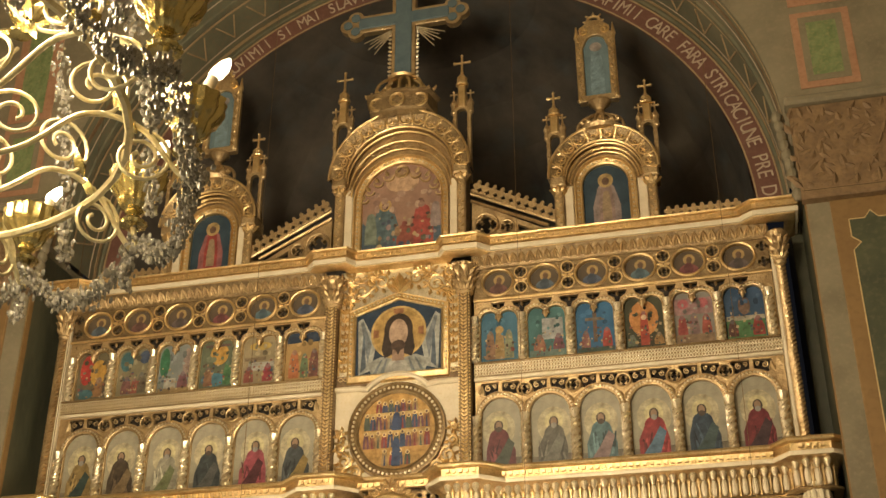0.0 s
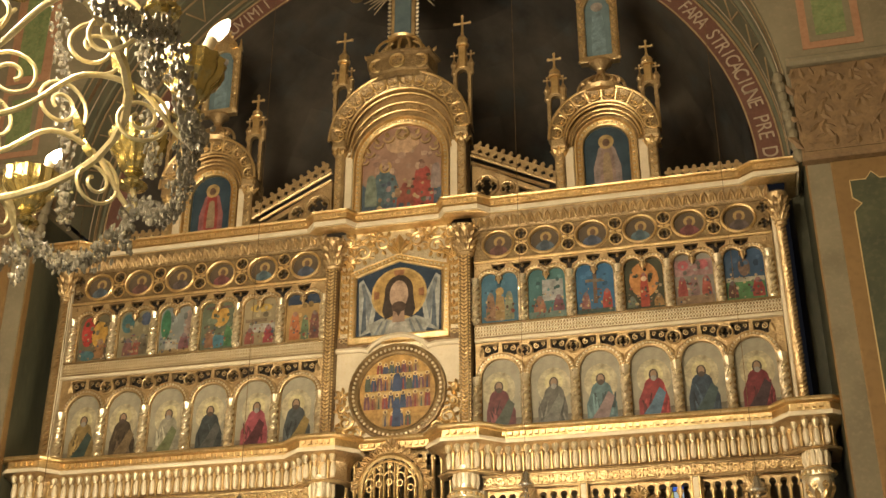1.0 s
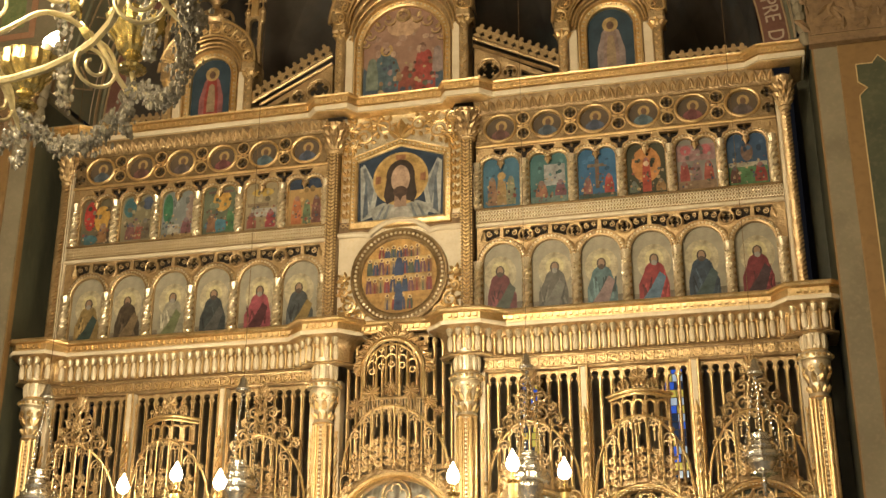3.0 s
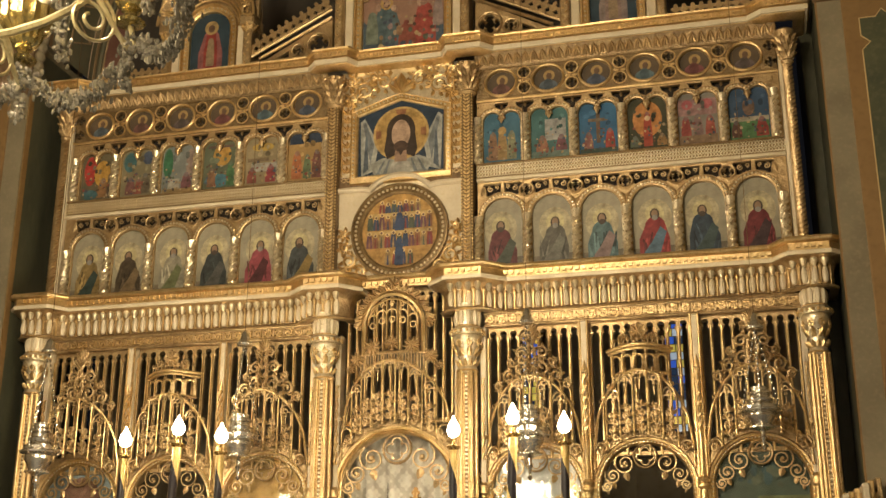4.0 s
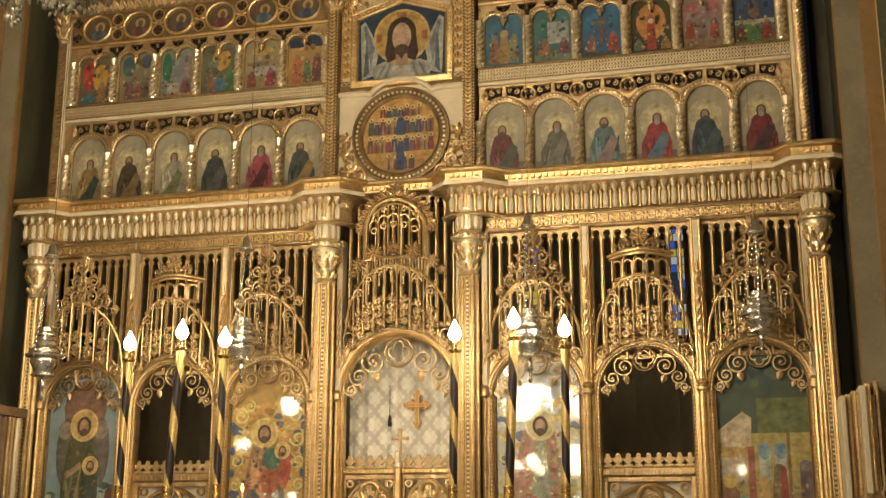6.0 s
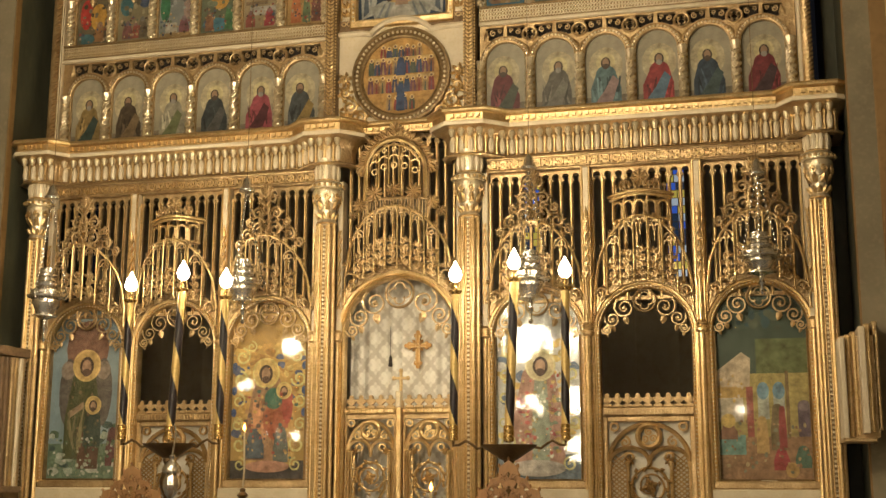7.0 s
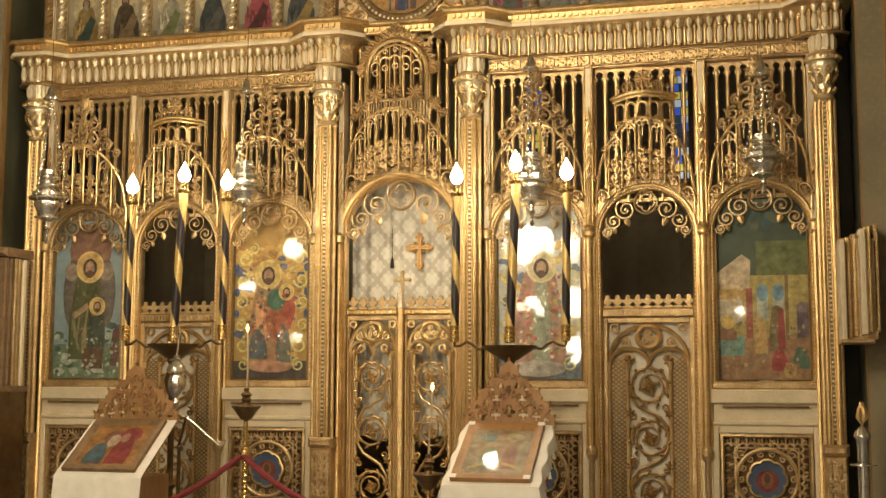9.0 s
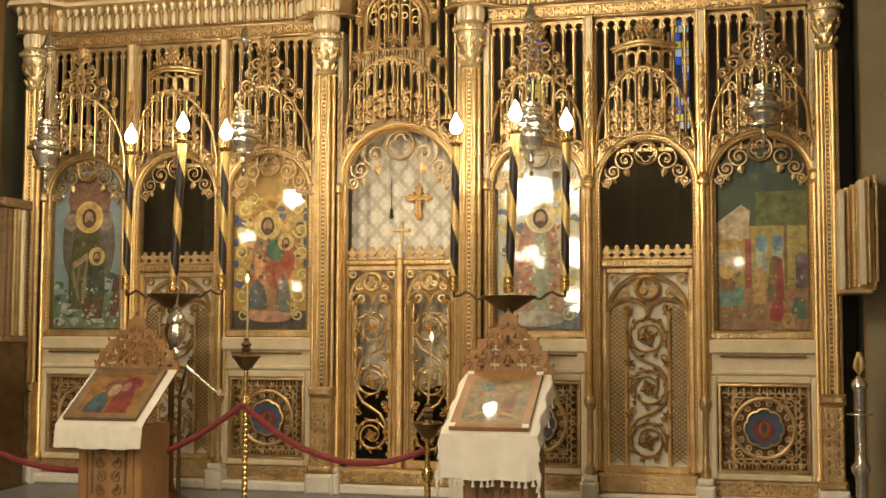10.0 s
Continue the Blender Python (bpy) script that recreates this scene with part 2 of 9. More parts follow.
# ---- the setting: floor, apse, arch, piers, nave ----
g = M().box(-9, 9, -22, 8, -0.3, 0.0)
tagged(part("floor", g, FLOORM), "polished grey stone floor of the church", "floor", kind="structure")
ZC, RI, RO = 8.3, 3.93, 4.25
g = M()
AP = [(x, 0.9 + 3.6 * math.sin(radians(a))) for a, x in ((a, -RI * math.cos(radians(a))) for a in range(0, 181, 10))]
for k in range(len(AP) - 1):
    (xa, ya), (xb, yb) = AP[k], AP[k + 1]
    g.add([(xa, ya, 0), (xb, yb, 0), (xb, yb, 6.2), (xa, ya, 6.2)], [(0, 1, 2, 3)], 1)
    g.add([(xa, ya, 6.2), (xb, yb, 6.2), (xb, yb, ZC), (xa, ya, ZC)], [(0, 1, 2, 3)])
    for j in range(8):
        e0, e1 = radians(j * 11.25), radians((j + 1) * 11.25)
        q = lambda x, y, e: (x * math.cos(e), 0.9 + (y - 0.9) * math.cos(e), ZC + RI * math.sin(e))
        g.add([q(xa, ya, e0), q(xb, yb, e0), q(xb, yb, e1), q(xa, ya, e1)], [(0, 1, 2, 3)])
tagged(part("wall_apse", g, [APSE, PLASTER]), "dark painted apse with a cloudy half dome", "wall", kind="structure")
# arch: inscribed band, soffit and the front wall above it
g = M().sweep(arc(0, ZC, RI, 180, 0, 60), [(0, 1.3), (0, 0.9), (RO - RI, 0.9)])
tagged(part("trim_arch_band", g, MAROON), "maroon arch band with pale lettering", "arch", kind="structure")
g = M().sweep(arc(0, ZC, RO, 180, 0, 60), [(-0.015, 0.9), (-0.015, 0.86), (0.02, 0.86), (0.02, 0.12), (-0.01, 0.12), (-0.01, 0.06), (0.02, 0.06), (0.02, -0.4)])
tagged(part("ceiling_arch_soffit", g, VAULTG), "grey-green painted arch soffit with thin border lines", "arch", kind="structure")
g = M()
top = 14.0
for k in range(40):
    a0, a1 = arc(0, ZC, RO + 0.02, 180 - 4.5 * k, 180 - 4.5 * (k + 1), 1)
    g.add([(a0[0], -0.4, a0[1]), (a1[0], -0.4, a1[1]), (a1[0], -0.4, top), (a0[0], -0.4, top)], [(0, 1, 2, 3)])
g.box(-9, -RO - 0.02, -0.4, 0.2, ZC, top).box(RO + 0.02, 9, -0.4, 0.2, ZC, top)
tagged(part("wall_arch", g, STONE), "cream stone-painted wall above the arch", "wall", kind="structure")
for sx in (-1, 1):
    # pier: inner reveal, pale strip, brown border, green marble panel
    xs = sorted((sx * 4.34, sx * 9))
    g = M().box(xs[0], xs[1], -0.4, 1.3, 0, ZC)
    p = tagged(part("wall_pier", g, STONE), "pale stone-painted pier beside the icon screen", "wall", kind="structure")
    xs = sorted((sx * 4.2, sx * 4.34))
    part("reveal_jamb", M().box(xs[0], xs[1], 0.4, 1.2, 0.0, 8.2, b=0.01), REVEAL, p, "dark green marbled jamb")
    xs = sorted((sx * 4.34, sx * 4.325))
    part("reveal_panel", M().box(xs[0], xs[1], -0.3, 0.4, 0.0, 8.2), REVEAL, p, "dark green marbled reveal")
    part("reveal_stripe", M().box(xs[0], xs[1], -0.385, -0.3, 0.0, 8.2), OCHRE, p, "brown painted stripe")
    xs = sorted((sx * 4.56, sx * 6.8))
    part("panel_border", M().box(xs[0], xs[1], -0.43, -0.4, 0.3, 7.6, b=0.01), OCHRE, p, "brown painted border")
    # green panel with a notched ochre outline
    ol = [(4.71, 0.45), (4.71, 7.02), (4.79, 7.1), (4.71, 7.17), (4.71, 7.36), (4.86, 7.36), (4.92, 7.44), (4.99, 7.36), (6.6, 7.36), (6.6, 0.45)]
    ol = [(sx * x, z) for x, z in ol]
    part("marble_panel", M().plate(ol, -0.436, -0.42), GREENM, p, "dark green marbled panel")
    part("panel_line", M().tube(at_y(ol, -0.436), 0.008, 4, closed=True), OCHREL, p, "ochre outline")
for nm, b in (("wall_west", (-9, 9, -22.3, -22, 0, 14)), ("wall_north", (-9.3, -9, -22, 8, 0, 14)), ("wall_south", (9, 9.3, -22, 8, 0, 14))):
    tagged(part(nm, M().box(*b), PLASTER), "plain painted nave wall", "wall", kind="structure")
tagged(part("ceiling", M().box(-9, 9, -22, 8, 14, 14.3), PLASTER), "plain painted nave vault", "ceiling", kind="structure")

SCREEN = thing("icon_screen", (0, 0, 0), "tall gilded carved wooden icon screen with tiers of painted icons", "icon screen")
# ---- shared ornament ----
PAINTS = {}


def paint(c, gloss=0.35, calm=False):
    """Old varnished oil paint of one colour."""
    key = (c, gloss, calm)
    if key not in PAINTS:
        grey = sum(c) / 3
        c = tuple(max(0.004, (grey + (v - grey) * 0.88) * 0.76) for v in c)
        PAINTS[key] = noisy("oil_paint", tuple(x * (0.75 if calm else 0.55) for x in c), tuple(min(x * (1.15 if calm else 1.3) + 0.01, 1) for x in c), 5 if calm else 11, 0, gloss, gloss + 0.15,
                            0.15, 48, tuple(x * (0.75 if calm else 0.5) + 0.015 for x in c), spec=0.25)
    return PAINTS[key]


def ell(cx, cz, rx, rz, n=16):
    return circle(cx, cz, rx, n, rz)


def speckle(cx, z0, w, h, seed, n, cols, r0=0.012, r1=0.03):
    """Many small uneven dabs of paint inside a rectangle."""
    rnd = random.Random(seed)
    out = []
    for k in range(n):
        r = rnd.uniform(r0, r1)
        x, z = cx + rnd.uniform(-1, 1) * (w / 2 - r), z0 + r + rnd.random() * (h - 2 * r)
        sx, sz = rnd.uniform(0.5, 1), rnd.uniform(0.6, 1.0)
        out.append(([(x + r * sx * rnd.uniform(0.7, 1) * math.cos(math.pi * i / 4), z + r * sz * rnd.uniform(0.7, 1) * math.sin(math.pi * i / 4)) for i in range(8)], cols[k % len(cols)]))
    return out


def drape(cx, z0, w, h, lean=0.0, n=8):
    """A plain tapering shape with a rounded top."""
    top = arc(cx + lean, z0 + h - w * 0.34, w * 0.34, 0, 180, n)
    return [(cx - w / 2, z0), (cx + w / 2, z0), (cx + w * 0.5, z0 + h * 0.45)] + top + [(cx - w * 0.5, z0 + h * 0.45)]


def painting(name, label, outline, y, ground, patches, group="", category="icon", parent=None, rich=1.0):
    """A board with plain painted shapes lying on it, each a hair above the last; rich: brightens all its colours."""
    ground, patches = tuple(v * rich for v in ground), [(p, tuple(min(v * rich, 0.85) for v in c)) for p, c in patches]
    g, mats = M(), [paint(ground, 0.35, True)]
    g.plate(outline, y, y + 0.03, 0)
    for k, (poly, c) in enumerate(patches):
        mat = paint(c)
        if mat not in mats:
            mats.append(mat)
        g.flat(poly, y - min(0.0006, 0.018 / len(patches)) * (k + 1), mats.index(mat))
    ob = part(name, g, mats, parent)
    if parent is None:
        tagged(ob, label, category, group)
    else:
        tagged(ob, label)
    return ob


def acanthus(m, cx, cy, z, r, n, h, w, flare, mi=0, a0=0.0):
    """A ring of curling leaves round an upright axis."""
    for k in range(n):
        a = 2 * math.pi * (k + a0) / n
        e, t = Vector((math.cos(a), math.sin(a), 0)), Vector((-math.sin(a), math.cos(a), 0))
        c = Vector((cx, cy, z))
        up = Vector((0, 0, 1))
        vs = [c + e * r - t * w / 2, c + e * r + t * w / 2, c + e * (r + flare * 0.35) + t * w * 0.55 + up * h * 0.6,
              c + e * (r + flare) + up * h, c + e * (r + flare * 0.35) - t * w * 0.55 + up * h * 0.6,
              c + e * (r + flare * 0.35 + 0.02) + up * h * 0.5, c + e * (r + flare * 1.25) + up * h * 0.82]
        m.add(vs, [(0, 1, 5), (1, 2, 5), (2, 3, 5), (3, 4, 5), (4, 0, 5), (2, 6, 3), (3, 6, 4)], mi)


def bead_line(m, x0, z0, x1, z1, y, step, r, mi=0, sy=0.8):
    n = max(int(math.hypot(x1 - x0, z1 - z0) / step), 1)
    for k in range(n + 1):
        m.ball((x0 + (x1 - x0) * k / n, y, z0 + (z1 - z0) * k / n), r, mi, 6, 3, sy=sy)


def bead_arc(m, cx, cz, r, a0, a1, n, y, rb, mi=0, rz=None):
    for x, z in arc(cx, cz, r, a0, a1, n, rz):
        m.ball((x, y, z), rb, mi, 6, 3, sy=0.8)


def rinceau(m, x0, x1, z, h, y, r=0.008, mi=0, leafs=True):
    """A running scroll of leaves along a frieze."""
    step = h * 1.15
    n = max(int(abs(x1 - x0) / step), 1)
    step = (x1 - x0) / n
    for k in range(n):
        c = x0 + step * (k + 0.5)
        up = 1 if k % 2 else -1
        m.tube(spiral(c, z, h * 0.46, 1.35, -90 * up, up, y, 0.25), r, 4, mi, flat=1.6)
        if leafs:
            for a in (40, 140, 220, 320):
                m.leaf(c + step * 0.3 * math.cos(radians(a)), z + h * 0.3 * math.sin(radians(a)), a, h * 0.34, h * 0.22, y, 0.018, mi)
            m.ball((c, y - 0.006, z), h * 0.1, mi, 6, 3)


def fret_arch(m, cx, cz, r, y, tr=0.009, mi=0):
    """Scroll lace that hangs under an arch: a ringed quatrefoil at the crown and scrolls down both flanks."""
    rr = r * 0.25
    m.tube(at_y(circle(cx, cz + r - rr - 0.015, rr, 18), y), tr * 1.3, 5, mi, True, flat=1.6)
    m.tube(at_y(foils(cx, cz + r - rr - 0.015, rr * 0.78), y), tr * 0.8, 4, mi, True, flat=1.5)
    for sx in (-1, 1):
        for a, k in ((52, 0.25), (24, 0.19), (6, 0.12)):
            q = r * (1 - k) - 0.012
            px, pz = cx + sx * q * math.cos(radians(a)), cz + q * math.sin(radians(a))
            st = a if sx > 0 else 180 - a
            m.tube(spiral(px, pz, r * k * 0.95, 1.6, st, -sx, y, 0.2), tr, 4, mi, flat=1.7)
            m.ball((px, y - 0.004, pz), r * k * 0.22, mi, 6, 3)
            m.leaf(px, pz - r * k * 0.7, 250 if sx > 0 else 290, r * k * 0.9, r * k * 0.6, y, 0.015, mi)


def twist(m, x, y, z0, z1, r, turns, mi=0, strands=2, seg=4):
    for s in range(strands):
        n = int(10 * turns)
        m.tube([(x + r * math.cos(2 * math.pi * (turns * i / n + s / strands)), y + r * math.sin(2 * math.pi * (turns * i / n + s / strands)),
                 z0 + (z1 - z0) * i / n) for i in range(n + 1)], r * 0.75, seg, mi)


# ---- lower tier ----
COL = 0.745
BAYS = [(s * c, hw, kind) for s in (-1, 1) for c, hw, kind in ((1.385, 0.43, "icon"), (2.42, 0.43, "door"), (3.47, 0.43, "icon"))]
SPRING = 2.98

for x0, x1 in ((-4.35, -0.62), (0.62, 4.35), (-0.62, 0.62)):
    part("plinth", M().box(x0, x1, -0.16, 0.35, 0, 0.1, b=0.02), MARBLE, SCREEN, "white marble plinth")
g = M()
for x0, x1 in ((-4.2, -0.62), (0.62, 4.2)):
    g.box(x0, x1, -0.02, 0.3, 0.1, 0.25, b=0.01)
    rinceau(g, x0, x1, 0.175, 0.1, -0.03, 0.007)
part("base_frieze", g, GOLDW, SCREEN, "carved brown-gold strip along the foot")

ped = M().box(-0.085, 0.085, -0.2, 0, 0, 0.2, b=0.02).box(-0.07, 0.07, -0.17, 0, 0.2, 0.26, b=0.02)
PED = mesh_of("pedestal", ped, MARBLE)
for x in (-2.95, -1.89, 1.89, 2.95, -0.64, 0.64):
    piece("pedestal", PED, (x, -0.02, 0), SCREEN, "white marble pedestal block")


def pilaster(x, cream=True):
    """A slender clustered shaft with a ring at the arch spring and a cream strip above."""
    g = M().box(x - 0.05, x + 0.05, -0.06, 0.2, 0.26, 0.98, b=0.01)
    p = part("pilaster", g, CREAM if cream else GOLD, SCREEN)
    for dx, r, y in ((0, 0.026, -0.085), (-0.04, 0.017, -0.05), (0.04, 0.017, -0.05)):
        part("shaft", M().lathe(x + dx, y, [(r, 1.0), (r, SPRING)], 8), GOLD, p)
    g = M().lathe(x, -0.07, [(0.035, 0.26), (0.05, 0.3), (0.03, 0.36), (0.028, 0.86), (0.05, 0.9), (0.06, 0.95), (0.04, 1.0)], 10)
    part("base", g, GOLDW, p)
    g = M().lathe(x, -0.07, [(0.03, SPRING - 0.03), (0.06, SPRING), (0.062, SPRING + 0.025), (0.045, SPRING + 0.04), (0.06, SPRING + 0.07), (0.03, SPRING + 0.11)], 12)
    part("ring", g, GOLD, p)
    g = M().box(x - 0.034, x + 0.034, -0.07, 0.1, SPRING + 0.08, 4.62, b=0.012)
    part("upper_strip", g, CREAM, p, "cream painted strip")
    g = M()
    for dx in (-0.036, 0.036):
        g.tube([(x + dx, -0.065, SPRING + 0.08), (x + dx, -0.065, 4.62)], 0.012, 5)
    twist(g, x, -0.085, 3.5, 4.1, 0.02, 3)
    g.lathe(x, -0.08, [(0.012, 4.1), (0.026, 4.13), (0.004, 4.22)], 8)
    g.lathe(x, -0.08, [(0.03, SPRING + 0.1), (0.018, 3.3), (0.026, 3.5), (0.01, 3.55)], 8)
    part("twisted_shaft", g, GOLD, p)


for x in (-2.95, -1.89, 1.89, 2.95):
    pilaster(x)
for x in (-0.625, 0.625, -0.885, 0.885, -3.945, 3.945):
    g = M()
    g.lathe(x, -0.07, [(0.04, 0.26), (0.04, 0.3), (0.022, 0.34), (0.022, SPRING)], 8)
    g.lathe(x, -0.07, [(0.03, SPRING - 0.02), (0.05, SPRING), (0.04, SPRING + 0.04), (0.05, SPRING + 0.07), (0.026, SPRING + 0.1)], 10)
    p = part("side_shaft", g, GOLD, SCREEN)
    g = M().box(x - 0.03, x + 0.03, -0.05, 0.1, SPRING + 0.08, 4.62, b=0.008)
    part("upper_strip", g, CREAM, p)
    g = M()
    twist(g, x, -0.06, 3.3, 4.1, 0.014, 4)
    part("twisted_shaft", g, GOLD, p)


def great_column(x, y, w):
    """A tall gilded column: carved pedestal, beaded shaft, leafy capital and a drum under the cornice."""
    g = M().box(x - w, x + w, y - w * 1.1, 0.2, 0.26, 0.95, b=0.02)
    for k in range(7):
        z = 0.36 + 0.082 * k
        for sx in (-1, 1):
            g.tube(at_y(circle(x + sx * w * 0.42, z, w * 0.4, 10, 0.05), y - w * 1.1 - 0.004), 0.009, 4, closed=True)
            g.leaf(x + sx * w * 0.42, z - 0.03, 90, 0.06, 0.03, y - w * 1.1, 0.014)
        g.ball((x, y - w * 1.1, z + 0.041), 0.016, 0, 6, 4, sy=0.7)
    g.box(x - w * 1.15, x + w * 1.15, y - w * 1.3, 0.2, 0.95, 1.05, b=0.03)
    g.box(x - w * 1.2, x + w * 1.2, y - w * 1.3, 0.2, 0.2, 0.28, b=0.03)
    col = part("column", g, GOLDW, SCREEN, "carved gilded column with a leafy capital")
    part("foot", M().box(x - w * 1.3, x + w * 1.3, y - w * 1.6, 0.2, 0.0, 0.2, b=0.03), MARBLE, col, "white marble foot")
    g = M()
    g.box(x - w * 0.62, x + w * 0.62, y - w * 0.7, 0.1, 1.05, 4.16, b=0.02)
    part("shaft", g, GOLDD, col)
    for dx, dy, r in ((-0.78, -0.35, 0.024), (0.78, -0.35, 0.024), (-0.46, -0.78, 0.02), (0.46, -0.78, 0.02), (-0.2, -0.74, 0.009), (0.2, -0.74, 0.009)):
        part("reed", M().lathe(x + dx * w, y + dy * w, [(r, 1.05), (r, 4.16)], 8), GOLD, col)
    g = M()
    bead_line(g, x, 1.1, x, 4.1, y - w * 0.74, 0.042, 0.015)
    part("beading", g, PALEG, col)
    g = M().lathe(x, y - 0.02, [(w * 0.75, 4.14), (w * 0.95, 4.17), (w * 0.8, 4.2), (w * 0.8, 4.3), (w * 1.05, 4.42), (w * 1.3, 4.46), (w * 1.32, 4.5), (w * 1.2, 4.52)], 16)
    part("capital", g, PALEG, col, "pale gilded capital")
    g = M()
    acanthus(g, x, y - 0.02, 4.2, w * 0.8, 12, 0.075, 0.035, w * 0.3)
    acanthus(g, x, y - 0.02, 4.3, w * 0.86, 8, 0.1, 0.05, w * 0.42, a0=0.5)
    for k in range(8):
        a = math.pi * (k + 0.5) / 4
        ex, ey = x + w * 1.28 * math.cos(a), y - 0.02 + w * 1.28 * math.sin(a)
        sp = spiral(0, 0, 0.036, 1.4, 90, 1)
        g.tube([(ex - math.sin(a) * px, ey + math.cos(a) * px, 4.42 + pz) for px, _, pz in sp], 0.009, 4)
    part("capital_leafage", g, GOLD, col)
    g = M().lathe(x, y - 0.02, [(w * 1.5, 4.52), (w * 1.55, 4.56), (w * 1.3, 4.59), (w * 1.02, 4.6), (w * 1.02, 4.77), (w * 1.2, 4.8), (w * 1.2, 4.83)], 16)
    part("abacus", g, PALEG, col, "pale gilded drum and disc")
    g = M()
    for k in range(10):
        a = 2 * math.pi * k / 10
        g.lathe(x + w * 1.04 * math.cos(a), y - 0.02 + w * 1.04 * math.sin(a), [(0.012, 4.61), (0.026, 4.66), (0.026, 4.73), (0.012, 4.76)], 6)
    part("drum_balustrade", g, CREAM, col)
    g = M()
    for k in range(18):
        a = 2 * math.pi * k / 18
        g.ball((x + w * 1.53 * math.cos(a), y - 0.02 + w * 1.53 * math.sin(a), 4.545), 0.019)
    for zz, r in ((4.6, 1.1), (4.775, 1.2), (4.16, 0.9)):
        g.lathe(x, y - 0.02, [(w * r, zz - 0.01), (w * (r + 0.12), zz), (w * r, zz + 0.012)], 16)
    part("bead_ring", g, GOLD, col)
    g = M().lathe(x, y - 0.02, [(w * 1.0, 4.83), (w * 1.05, 4.9), (w * 1.25, 5.02), (w * 1.5, 5.05), (w * 1.5, 5.08)], 16)
    for k in range(10):
        a = 2 * math.pi * k / 10
        g.lathe(x + w * 1.12 * math.cos(a), y - 0.02 + w * 1.12 * math.sin(a), [(0.01, 4.84), (0.026, 4.95), (0.03, 5.0), (0.01, 5.03)], 6)
    part("bell", g, GOLDW, col)


for x in (-COL, COL):
    great_column(x, -0.1, 0.11)
for x in (-4.06, 4.06):
    great_column(x, -0.1, 0.1)


# bays: arch mouldings, lace, lower panels and paintings
def arch_path(cx, hw, z0, n=18):
    return [(cx - hw, z0)] + arc(cx, SPRING, hw, 180, 0, n) + [(cx + hw, z0)]


